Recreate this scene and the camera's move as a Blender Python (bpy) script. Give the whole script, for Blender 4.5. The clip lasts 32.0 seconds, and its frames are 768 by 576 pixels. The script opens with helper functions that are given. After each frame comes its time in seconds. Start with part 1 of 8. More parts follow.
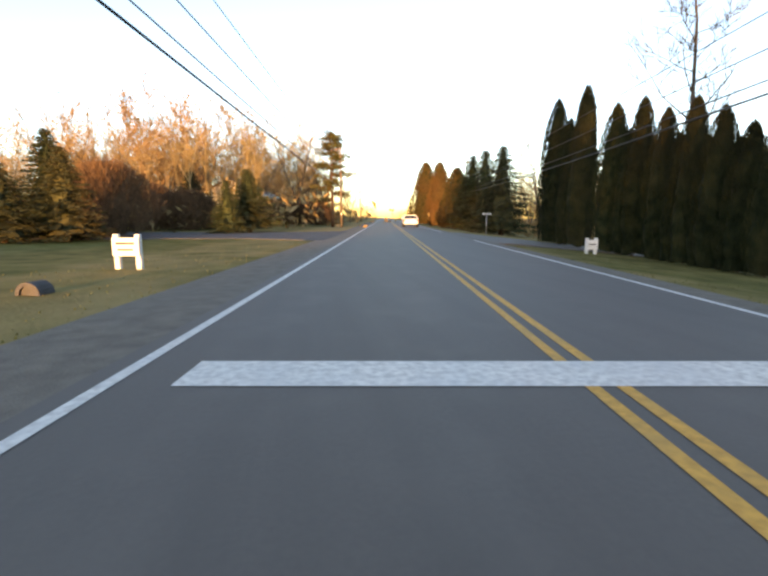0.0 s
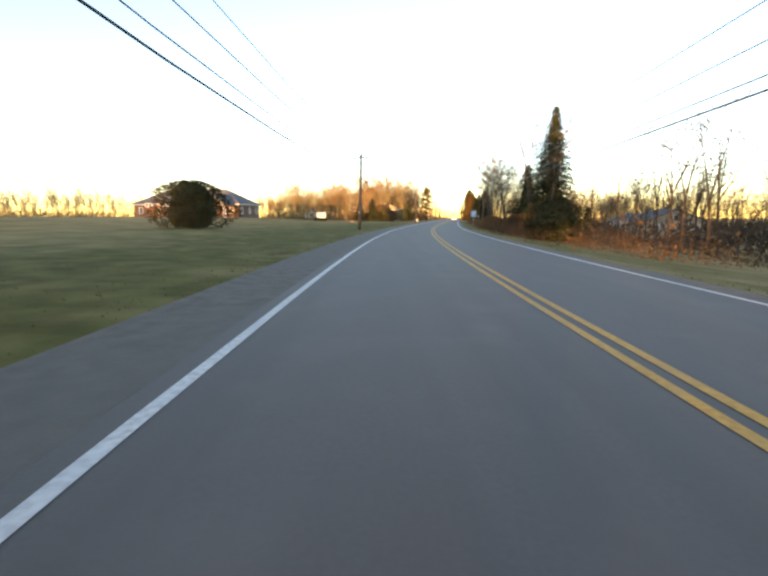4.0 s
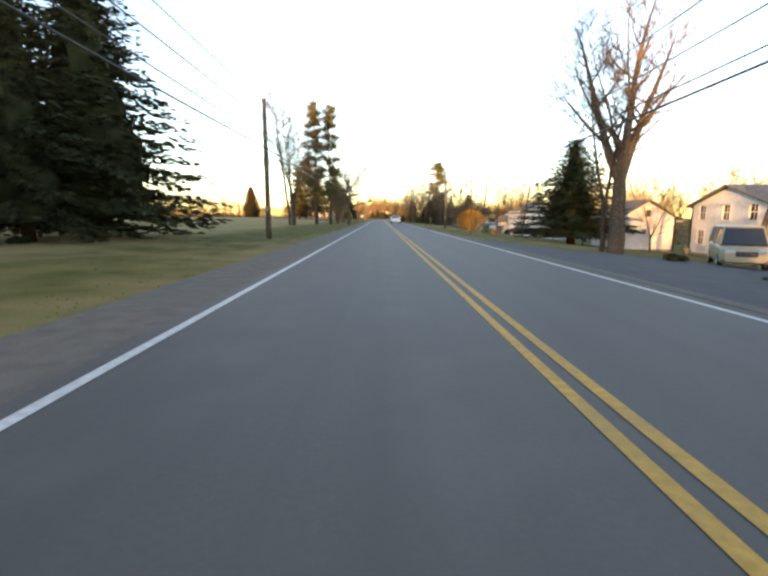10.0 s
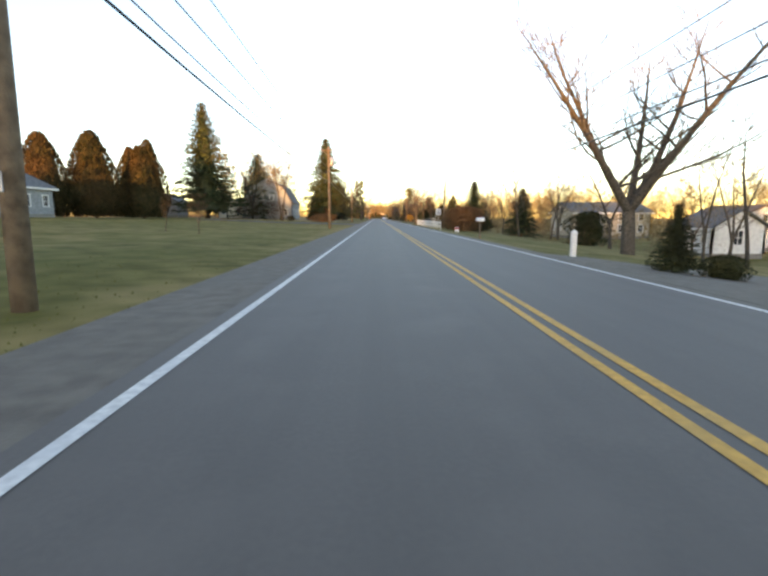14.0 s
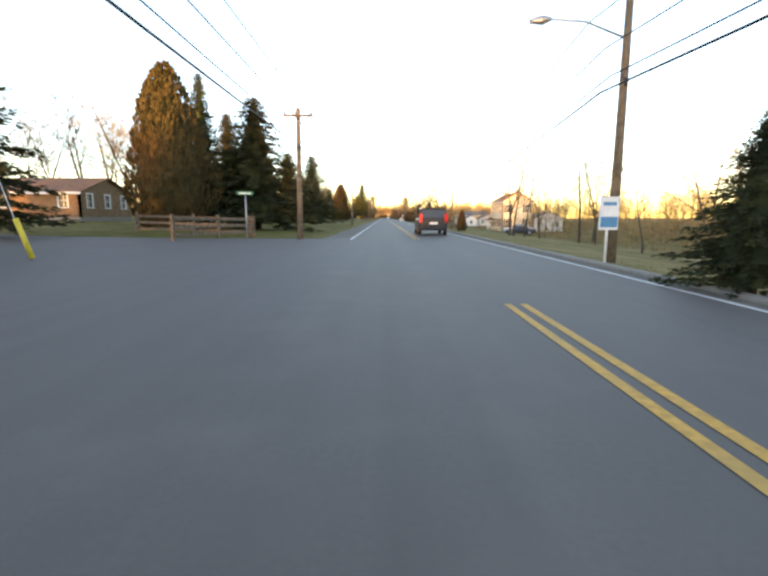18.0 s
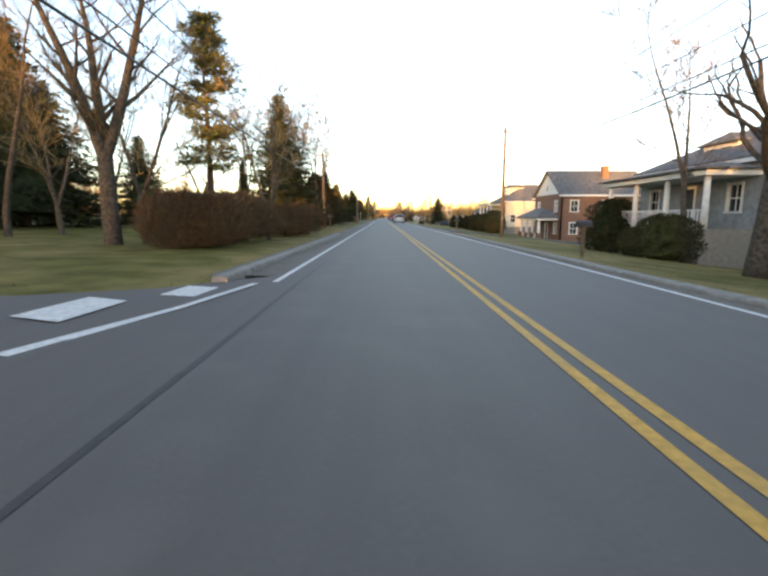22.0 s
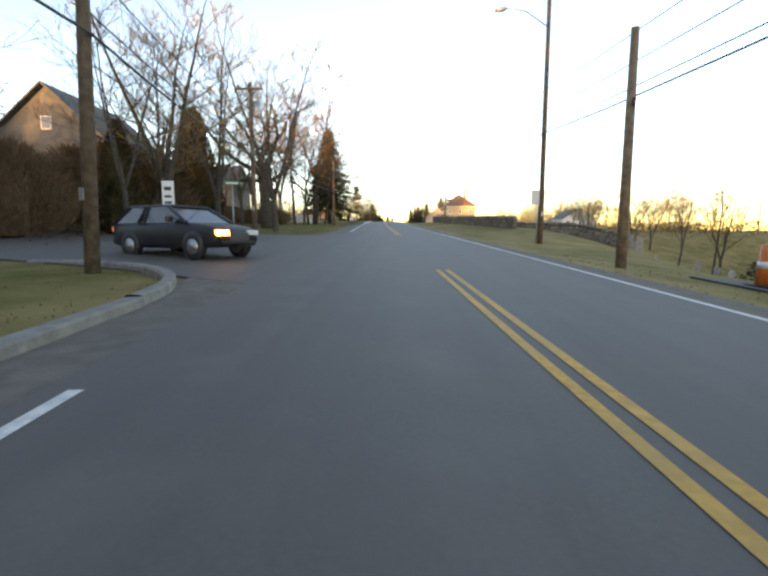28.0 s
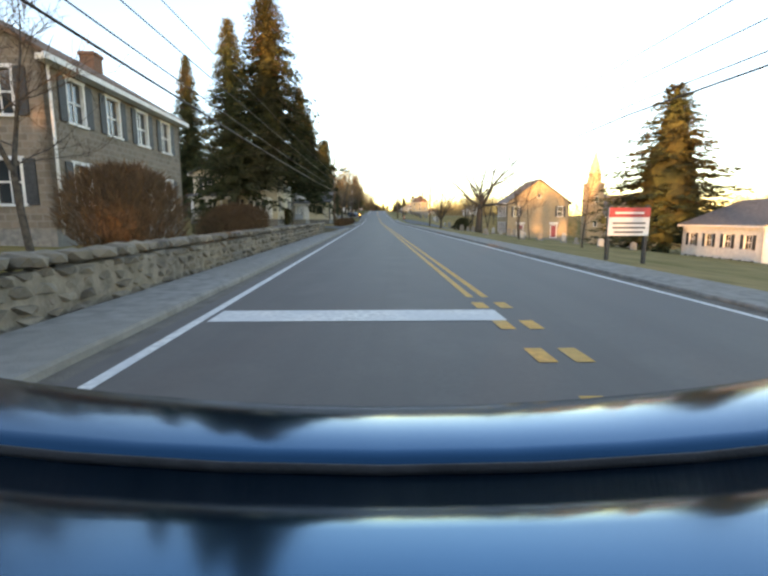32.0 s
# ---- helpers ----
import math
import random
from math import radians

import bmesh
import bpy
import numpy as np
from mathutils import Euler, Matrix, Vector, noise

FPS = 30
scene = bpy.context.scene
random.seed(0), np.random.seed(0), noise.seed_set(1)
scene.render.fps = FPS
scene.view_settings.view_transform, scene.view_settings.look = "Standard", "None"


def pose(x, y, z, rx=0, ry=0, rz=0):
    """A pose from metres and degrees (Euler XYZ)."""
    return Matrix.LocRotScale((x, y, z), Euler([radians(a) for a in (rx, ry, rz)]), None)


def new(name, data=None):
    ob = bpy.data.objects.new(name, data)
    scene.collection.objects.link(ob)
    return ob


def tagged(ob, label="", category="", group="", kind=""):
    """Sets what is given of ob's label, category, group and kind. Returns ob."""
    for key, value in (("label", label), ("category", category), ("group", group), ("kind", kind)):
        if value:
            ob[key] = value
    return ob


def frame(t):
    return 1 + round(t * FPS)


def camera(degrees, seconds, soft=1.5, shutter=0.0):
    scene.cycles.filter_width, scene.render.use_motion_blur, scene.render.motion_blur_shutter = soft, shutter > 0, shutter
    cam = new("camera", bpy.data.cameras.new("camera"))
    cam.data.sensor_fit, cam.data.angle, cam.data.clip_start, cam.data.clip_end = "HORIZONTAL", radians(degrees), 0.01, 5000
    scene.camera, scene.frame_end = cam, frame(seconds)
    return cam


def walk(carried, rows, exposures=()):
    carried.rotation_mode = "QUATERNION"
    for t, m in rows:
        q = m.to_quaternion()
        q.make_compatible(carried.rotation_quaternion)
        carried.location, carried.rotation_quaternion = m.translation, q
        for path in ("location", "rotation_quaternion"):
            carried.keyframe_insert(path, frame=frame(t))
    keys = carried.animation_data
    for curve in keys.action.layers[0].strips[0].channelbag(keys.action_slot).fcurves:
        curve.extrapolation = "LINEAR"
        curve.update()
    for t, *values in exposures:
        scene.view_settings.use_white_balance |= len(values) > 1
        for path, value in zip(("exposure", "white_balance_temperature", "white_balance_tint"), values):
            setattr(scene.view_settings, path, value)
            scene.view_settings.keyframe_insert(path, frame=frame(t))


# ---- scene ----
cam = camera(80.0, 32.0, soft=2.7, shutter=0.0)

# ---- the road's line: stations run along it, the lateral offset is from the yellow line ----
EYE = 1.15


def ease(a, b, x):
    k = min(1.0, max(0.0, (x - a) / (b - a)))
    return k * k * (3 - 2 * k)


def heading(q):
    return radians(10 * ease(-132, -28, q) - 3.3 * (1 - ease(-816, -697, q)))


def grade(q):
    return 0.035 * (ease(-905, -858, q) - ease(-758, -700, q)) + 0.004 * (1 - ease(-905, -858, q))


QA, QB = -1100, 1400
LINE = np.zeros((QB - QA + 1, 4))
for i in range(QB - QA + 1):
    LINE[i, 3] = heading(QA + i)
for i in range(1 - QA, QB - QA + 1):
    m = QA + i - 0.5
    LINE[i, :3] = LINE[i - 1, :3] + (math.sin(heading(m)), math.cos(heading(m)), grade(m))
for i in range(-QA - 1, -1, -1):
    m = QA + i + 0.5
    LINE[i, :3] = LINE[i + 1, :3] - (math.sin(heading(m)), math.cos(heading(m)), grade(m))
STATIONS = np.arange(QA, QB + 1)


def spot(q, u, z=0.0):
    """World place of station q, offset u to the right, z over the road."""
    x, y, e, p = (float(np.interp(q, STATIONS, LINE[:, k])) for k in range(4))
    return Vector((x + u * math.cos(p), y - u * math.sin(p), e + z))


def land(q, u):
    """Height of the ground over the road."""
    if u > 3.65:
        dell = (5.0 * ease(8, 42, u) + 4.0 * ease(48, 75, u)) * (1 - ease(95, 120, u)) * ease(-905, -885, q) * (1 - ease(-785, -755, q))
        bank = (0.62 * ease(4.2, 8.2, u) + 0.5 * ease(8.2, 10, u)) * (1 - ease(14, 30, u)) * ease(-842, -826, q) * (1 - ease(-775, -755, q))
        return max(-0.10 * (u - 3.65), -2.6 - 1.4 * (1 - ease(-860, -830, q))) - dell + bank
    if u < -4.9:
        lift = 0.03 + 0.012 * ease(-265, -215, q) * (1 - ease(-190, -150, q))
        return min(1.2, lift * (-u - 4.9)) * (1 - ease(-18, 20, q))
    return 0.0


def stand(q, u, turn=0.0, sink=0.0):
    """Pose of a thing on the ground, its y along the road."""
    p = spot(q, u, land(q, u) - sink)
    return Matrix.Translation(p) @ Euler((0, 0, -heading(q) + radians(turn))).to_matrix().to_4x4()


# ---- the drive ----
def between(t, pairs):
    return float(np.interp(t, [p[0] for p in pairs], [p[1] for p in pairs]))


SPEED = ((0, 26), (3.5, 27), (5.5, 30), (8, 34), (14.5, 34), (17, 33), (19, 31), (23, 28), (26, 29), (28, 30), (30, 30), (32, 28))
OFFSET = ((0, -1.43), (1, -1.43), (2, -1.71), (3, -1.98), (5.5, -1.84), (6, -1.62), (7, -1.56), (8, -1.68), (9, -1.53), (10, -1.25),
          (11, -1.34), (12, -1.56), (13, -1.62), (14, -1.74), (17, -1.94), (18, -1.65), (19, -1.45), (20, -1.36), (21, -1.41),
          (22, -1.43), (23, -1.32), (24, -1.05), (26, -1.4), (27, -1.46), (28, -1.35), (29, -1.25), (30, -1.33), (32, -1.4))
AIM = ((0, .06), (2, .5), (3, .67), (5.5, .37), (8, -.06), (10, -.5), (13, -1.04), (14.5, -.8), (17, -.12), (19, .06), (21, -.67),
       (23, .37), (24, .8), (27, -.43), (29, -1.53), (32, -1.29))
DIP = ((0, 8.8), (32, 8.8))
ROLL = ((0, 0), (32, 0))
rows, gone = [], 0.0
for i in range(0, 321):
    t = i / 10
    if i:
        gone += between(t - 0.05, SPEED) * 0.1
    if i % 5 == 0:
        e = spot(-gone, between(t, OFFSET), EYE)
        tilt = math.degrees(math.atan(grade(-gone))) - between(t, DIP)
        rows.append((t, pose(e.x, e.y, e.z, 90 + tilt, between(t, ROLL), between(t, AIM) - math.degrees(heading(-gone)))))
walk(cam, rows, exposures=((0, 3.42, 10400, 24), (3.5, 3.42, 10400, 24), (6, 3.5, 10600, 24), (9, 3.58, 10800, 24), (14.5, 3.62, 10900, 24),
                            (19, 3.78, 11000, 25), (24, 3.6, 11300, 25), (28, 3.56, 11200, 25), (30, 3.56, 11200, 25), (32, 3.62, 10900, 24)))
END = -gone

# ---- light: low sun behind the drive, clear evening sky ----
SUN_FROM, SUN_HIGH = radians(199), radians(1.9)   # compass direction the sun stands in, from +y to +x
world = bpy.data.worlds.new("evening_sky")
scene.world = world
world.use_nodes = True
wn = world.node_tree
sky = wn.nodes.new("ShaderNodeTexSky")
sky.sky_type, sky.sun_disc = "NISHITA", False
sky.sun_elevation, sky.sun_rotation = SUN_HIGH, SUN_FROM
sky.altitude, sky.air_density, sky.dust_density, sky.ozone_density = 100, 0.62, 0.3, 1.9
bg = wn.nodes["Background"]
bg.inputs["Strength"].default_value = 0.15
wn.links.new(sky.outputs[0], bg.inputs[0])
sun = new("sun", bpy.data.lights.new("sun", "SUN"))
sun.data.energy, sun.data.angle, sun.data.color = 1.3, radians(0.6), (1.0, 0.62, 0.29)
sun_dir = Vector((math.sin(SUN_FROM) * math.cos(SUN_HIGH), math.cos(SUN_FROM) * math.cos(SUN_HIGH), math.sin(SUN_HIGH)))
sun.rotation_euler = sun_dir.to_track_quat("Z", "Y").to_euler()


# ---- materials ----
def surface(name, low, high, scale=4.0, rough=0.85, bump=0.3, bump_scale=None, metal=0.0, detail=6.0, patch=None, spread=0.0, mid=(0.35, 0.65), coat=0.0, object_space=False, sheen=0.5):
    """A material with grain between two colours, a second larger variation, relief, and variation from object to object."""
    m = bpy.data.materials.new(name)
    m.use_nodes = True
    nt = m.node_tree
    b = nt.nodes["Principled BSDF"]
    b.inputs["Roughness"].default_value, b.inputs["Metallic"].default_value = rough, metal
    b.inputs["Coat Weight"].default_value, b.inputs["Specular IOR Level"].default_value = coat, sheen
    geo = nt.nodes.new("ShaderNodeNewGeometry")
    place = geo.outputs["Position"]
    if object_space:
        place = nt.nodes.new("ShaderNodeTexCoord").outputs["Object"]
    n1 = nt.nodes.new("ShaderNodeTexNoise")
    n1.inputs["Scale"].default_value, n1.inputs["Detail"].default_value = scale, detail
    nt.links.new(place, n1.inputs["Vector"])
    ramp = nt.nodes.new("ShaderNodeValToRGB")
    ramp.color_ramp.elements[0].position, ramp.color_ramp.elements[1].position = mid
    ramp.color_ramp.elements[0].color, ramp.color_ramp.elements[1].color = (*low, 1), (*high, 1)
    nt.links.new(n1.outputs["Fac"], ramp.inputs[0])
    colour = ramp.outputs[0]
    n2 = nt.nodes.new("ShaderNodeTexNoise")
    n2.inputs["Scale"].default_value, n2.inputs["Detail"].default_value = scale * 0.09, 4
    nt.links.new(place, n2.inputs["Vector"])
    mix = nt.nodes.new("ShaderNodeMix")
    mix.data_type, mix.blend_type = "RGBA", "MIX"
    r2 = nt.nodes.new("ShaderNodeMapRange")
    r2.inputs[1].default_value, r2.inputs[2].default_value, r2.inputs[3].default_value, r2.inputs[4].default_value = 0.42, 0.68, 0.0, 0.75
    nt.links.new(n2.outputs["Fac"], r2.inputs[0])
    nt.links.new(r2.outputs[0], mix.inputs[0])
    nt.links.new(colour, mix.inputs[6])
    mix.inputs[7].default_value = (*(patch or tuple(0.5 * (a + c) for a, c in zip(low, high))), 1)
    colour = mix.outputs[2]
    if spread:
        info = nt.nodes.new("ShaderNodeObjectInfo")
        hs = nt.nodes.new("ShaderNodeHueSaturation")
        mr = nt.nodes.new("ShaderNodeMapRange")
        mr.inputs[3].default_value, mr.inputs[4].default_value = 1 - spread, 1 + spread
        nt.links.new(info.outputs["Random"], mr.inputs[0])
        nt.links.new(mr.outputs[0], hs.inputs["Value"])
        nt.links.new(colour, hs.inputs["Color"])
        colour = hs.outputs[0]
    nt.links.new(colour, b.inputs["Base Color"])
    if bump:
        n3 = nt.nodes.new("ShaderNodeTexNoise")
        n3.inputs["Scale"].default_value, n3.inputs["Detail"].default_value = bump_scale or scale * 6, 5
        nt.links.new(place, n3.inputs["Vector"])
        bp = nt.nodes.new("ShaderNodeBump")
        bp.inputs["Strength"].default_value, bp.inputs["Distance"].default_value = bump, 0.02
        nt.links.new(n3.outputs["Fac"], bp.inputs["Height"])
        nt.links.new(bp.outputs[0], b.inputs["Normal"])
    return m


def lapped(name, low, high, course=0.14, rough=0.7, strength=0.6, up=True, spread=0.0):
    """Siding or shingles in courses: a surface with a saw-tooth relief every course."""
    m = surface(name, low, high, scale=3, rough=rough, bump=0.15, spread=spread)
    nt = m.node_tree
    b = nt.nodes["Principled BSDF"]
    geo = nt.nodes.new("ShaderNodeNewGeometry")
    wave = nt.nodes.new("ShaderNodeTexWave")
    wave.wave_type, wave.bands_direction, wave.wave_profile = "BANDS", "Z", "SAW"
    wave.inputs["Scale"].default_value = 0.3142 / course
    wave.inputs["Distortion"].default_value = 0.15
    nt.links.new(geo.outputs["Position"], wave.inputs["Vector"])
    bp = nt.nodes.new("ShaderNodeBump")
    bp.inputs["Strength"].default_value, bp.inputs["Distance"].default_value = strength, 0.02
    nt.links.new(wave.outputs["Fac"], bp.inputs["Height"])
    nt.links.new(b.inputs["Normal"].links[0].from_socket, bp.inputs["Normal"])
    nt.links.new(bp.outputs[0], b.inputs["Normal"])
    return m


def masonry(name, c1, c2, mortar, width, height, gap=0.012, rough=0.9, offset=0.5):
    """Coursed brick or stone on walls that stay far off."""
    m = surface(name, c1, c2, scale=6, rough=rough, bump=0.3, object_space=True)
    nt = m.node_tree
    b = nt.nodes["Principled BSDF"]
    tc = nt.nodes.new("ShaderNodeTexCoord")
    sep = nt.nodes.new("ShaderNodeSeparateXYZ")
    nt.links.new(tc.outputs["Object"], sep.inputs[0])
    add = nt.nodes.new("ShaderNodeMath")
    nt.links.new(sep.outputs["X"], add.inputs[0])
    nt.links.new(sep.outputs["Y"], add.inputs[1])
    com = nt.nodes.new("ShaderNodeCombineXYZ")
    nt.links.new(add.outputs[0], com.inputs["X"])
    nt.links.new(sep.outputs["Z"], com.inputs["Y"])
    br = nt.nodes.new("ShaderNodeTexBrick")
    br.inputs["Scale"].default_value, br.inputs["Mortar Size"].default_value = 1, gap
    br.inputs["Brick Width"].default_value, br.inputs["Row Height"].default_value = width, height
    br.inputs["Color1"].default_value, br.inputs["Color2"].default_value, br.inputs["Mortar"].default_value = (*c1, 1), (*c2, 1), (*mortar, 1)
    br.offset = offset
    nt.links.new(com.outputs[0], br.inputs["Vector"])
    mix = nt.nodes.new("ShaderNodeMix")
    mix.data_type = "RGBA"
    mix.inputs[0].default_value = 0.6
    nt.links.new(b.inputs["Base Color"].links[0].from_socket, mix.inputs[6])
    nt.links.new(br.outputs["Color"], mix.inputs[7])
    nt.links.new(mix.outputs[2], b.inputs["Base Color"])
    bp = nt.nodes.new("ShaderNodeBump")
    bp.inputs["Strength"].default_value, bp.inputs["Distance"].default_value, bp.invert = 0.6, 0.015, True
    nt.links.new(br.outputs["Fac"], bp.inputs["Height"])
    nt.links.new(b.inputs["Normal"].links[0].from_socket, bp.inputs["Normal"])
    nt.links.new(bp.outputs[0], b.inputs["Normal"])
    return m


def glassy(name, colour, rough=0.06):
    m = bpy.data.materials.new(name)
    m.use_nodes = True
    b = m.node_tree.nodes["Principled BSDF"]
    b.inputs["Base Color"].default_value = (*colour, 1)
    b.inputs["Roughness"].default_value, b.inputs["Specular IOR Level"].default_value = rough, 0.9
    return m


def lamp_glow(name, colour, power):
    m = glassy(name, colour, 0.2)
    b = m.node_tree.nodes["Principled BSDF"]
    b.inputs["Emission Color"].default_value, b.inputs["Emission Strength"].default_value = (*colour, 1), power
    return m


def layer_in(m, name, colour, scale):
    """Lets a second colour come through where the mesh's own layer says so, broken up by grain."""
    nt = m.node_tree
    b = nt.nodes["Principled BSDF"]
    at = nt.nodes.new("ShaderNodeAttribute")
    at.attribute_name = name
    n = nt.nodes.new("ShaderNodeTexNoise")
    n.inputs["Scale"].default_value, n.inputs["Detail"].default_value = scale, 6
    geo = nt.nodes.new("ShaderNodeNewGeometry")
    nt.links.new(geo.outputs["Position"], n.inputs["Vector"])
    add = nt.nodes.new("ShaderNodeMath")
    add.operation = "ADD"
    nt.links.new(at.outputs["Fac"], add.inputs[0])
    nt.links.new(n.outputs["Fac"], add.inputs[1])
    mr = nt.nodes.new("ShaderNodeMapRange")
    mr.inputs[1].default_value, mr.inputs[2].default_value = 0.60, 1.15
    nt.links.new(add.outputs[0], mr.inputs[0])
    mix = nt.nodes.new("ShaderNodeMix")
    mix.data_type = "RGBA"
    nt.links.new(mr.outputs[0], mix.inputs[0])
    nt.links.new(b.inputs["Base Color"].links[0].from_socket, mix.inputs[6])
    mix.inputs[7].default_value = (*colour, 1)
    nt.links.new(mix.outputs[2], b.inputs["Base Color"])


def streaks(m, colour, share):
    """Long faint streaks of oil and wear that run with the traffic."""
    nt = m.node_tree
    b = nt.nodes["Principled BSDF"]
    geo = nt.nodes.new("ShaderNodeNewGeometry")
    mp = nt.nodes.new("ShaderNodeMapping")
    mp.inputs["Scale"].default_value = (2.6, 0.035, 1)
    nt.links.new(geo.outputs["Position"], mp.inputs["Vector"])
    n = nt.nodes.new("ShaderNodeTexNoise")
    n.inputs["Scale"].default_value, n.inputs["Detail"].default_value = 1.0, 5
    nt.links.new(mp.outputs[0], n.inputs["Vector"])
    mr = nt.nodes.new("ShaderNodeMapRange")
    mr.inputs[1].default_value, mr.inputs[2].default_value, mr.inputs[4].default_value = 0.42, 0.68, share
    nt.links.new(n.outputs["Fac"], mr.inputs[0])
    mix = nt.nodes.new("ShaderNodeMix")
    mix.data_type = "RGBA"
    nt.links.new(mr.outputs[0], mix.inputs[0])
    nt.links.new(b.inputs["Base Color"].links[0].from_socket, mix.inputs[6])
    mix.inputs[7].default_value = (*colour, 1)
    nt.links.new(mix.outputs[2], b.inputs["Base Color"])


M_ROAD = surface("asphalt", (0.098, 0.083, 0.073), (0.111, 0.095, 0.083), scale=26, rough=0.70, bump=0.05, bump_scale=140, patch=(0.106, 0.090, 0.079), sheen=0.55)
streaks(M_ROAD, (0.086, 0.073, 0.064), 0.6)
layer_in(M_ROAD, "worn", (0.142, 0.122, 0.106), 1.2)
M_SHOULDER = surface("worn_shoulder", (0.115, 0.097, 0.078), (0.172, 0.146, 0.118), scale=3.5, rough=0.92, bump=0.6, bump_scale=45, patch=(0.142, 0.127, 0.107))
M_DRIVE = surface("driveway_asphalt", (0.045, 0.045, 0.048), (0.078, 0.078, 0.082), scale=2, rough=0.85, bump=0.4, bump_scale=50)
M_WHITE = surface("white_road_paint", (0.52, 0.50, 0.47), (0.76, 0.74, 0.69), scale=14, rough=0.7, bump=0.2, patch=(0.55, 0.55, 0.54))
M_YELLOW = surface("yellow_road_paint", (0.56, 0.265, 0.045), (0.76, 0.365, 0.065), scale=14, rough=0.7, bump=0.2, patch=(0.48, 0.27, 0.08))
M_GRASS = surface("spring_grass", (0.092, 0.080, 0.022), (0.200, 0.160, 0.055), scale=1.1, rough=0.95, bump=0.9, bump_scale=14, patch=(0.100, 0.102, 0.024), sheen=0.08)
layer_in(M_GRASS, "dry", (0.36, 0.245, 0.11), 0.5)
M_LITTER = surface("leaf_litter", (0.06, 0.045, 0.025), (0.16, 0.11, 0.06), scale=3, rough=0.95, bump=0.9, bump_scale=20, patch=(0.08, 0.08, 0.03), sheen=0.08)
M_BLADE = surface("grass_blades", (0.10, 0.090, 0.026), (0.17, 0.14, 0.052), scale=0.8, rough=0.9, bump=0, patch=(0.115, 0.105, 0.03), sheen=0.08)
M_CONCRETE = surface("concrete", (0.17, 0.16, 0.145), (0.28, 0.262, 0.235), scale=5, rough=0.9, bump=0.3, bump_scale=40, patch=(0.22, 0.20, 0.17))
M_TAR = surface("sealing_tar", (0.03, 0.027, 0.025), (0.05, 0.046, 0.042), scale=6, rough=0.6, bump=0.1)
M_PALE = surface("pale_concrete", (0.40, 0.37, 0.33), (0.55, 0.52, 0.47), scale=4, rough=0.9, bump=0.25, bump_scale=40)
M_BARK = surface("grey_bark", (0.042, 0.036, 0.031), (0.115, 0.096, 0.078), scale=9, rough=0.95, bump=0.8, bump_scale=22, spread=0.2, sheen=0.08)
M_TWIG = surface("twig_bark", (0.070, 0.052, 0.039), (0.155, 0.112, 0.080), scale=5, rough=0.95, bump=0, spread=0.25, sheen=0.08)
M_PINEBARK = surface("pine_bark", (0.06, 0.038, 0.028), (0.14, 0.09, 0.062), scale=9, rough=0.95, bump=0.8, bump_scale=20, spread=0.15, sheen=0.08)
M_SPRUCE = surface("spruce_needles", (0.022, 0.034, 0.018), (0.062, 0.074, 0.036), scale=1.5, rough=0.85, bump=0, patch=(0.074, 0.058, 0.030), spread=0.25, sheen=0.08)
M_PINE = surface("pine_needles", (0.044, 0.064, 0.026), (0.120, 0.125, 0.048), scale=1.2, rough=0.85, bump=0, patch=(0.115, 0.088, 0.036), spread=0.2, sheen=0.08)
M_CEDAR = surface("cedar_foliage", (0.022, 0.024, 0.010), (0.068, 0.050, 0.022), scale=1.8, rough=0.85, bump=0, patch=(0.085, 0.045, 0.02), spread=0.25, sheen=0.08)
M_ARB = surface("arborvitae_foliage", (0.010, 0.014, 0.006), (0.030, 0.033, 0.014), scale=2, rough=0.9, bump=0, patch=(0.036, 0.028, 0.013), spread=0.15, sheen=0.08)
M_SHRUB = surface("shrub_foliage", (0.018, 0.024, 0.010), (0.050, 0.056, 0.024), scale=3, rough=0.85, bump=0, patch=(0.062, 0.046, 0.024), spread=0.3, sheen=0.08)
M_GLOSSLEAF = surface("glossy_evergreen_leaves", (0.010, 0.020, 0.009), (0.026, 0.040, 0.018), scale=3, rough=0.32, bump=0, spread=0.3, sheen=0.4)
M_HEDGE = surface("bare_hedge_twigs", (0.085, 0.052, 0.032), (0.19, 0.115, 0.068), scale=4, rough=0.9, bump=0, spread=0.2, sheen=0.08)
M_BUDS = surface("budding_twigs", (0.17, 0.125, 0.064), (0.33, 0.245, 0.122), scale=0.5, rough=0.95, bump=0, patch=(0.25, 0.155, 0.08), sheen=0.08)
M_POLE = surface("weathered_pole", (0.10, 0.068, 0.046), (0.22, 0.155, 0.105), scale=6, rough=0.9, bump=0.5, bump_scale=30, spread=0.25)
M_WIRE = surface("black_cable", (0.012, 0.012, 0.013), (0.03, 0.03, 0.032), scale=8, rough=0.6, bump=0)
M_METAL = surface("galvanised_steel", (0.30, 0.30, 0.31), (0.46, 0.46, 0.47), scale=12, rough=0.45, bump=0.1, metal=0.8)
M_DARK = surface("dark_iron", (0.02, 0.02, 0.022), (0.05, 0.05, 0.052), scale=10, rough=0.5, bump=0.1)
M_INSUL = surface("glazed_insulator", (0.10, 0.07, 0.06), (0.17, 0.12, 0.10), scale=10, rough=0.25, bump=0)
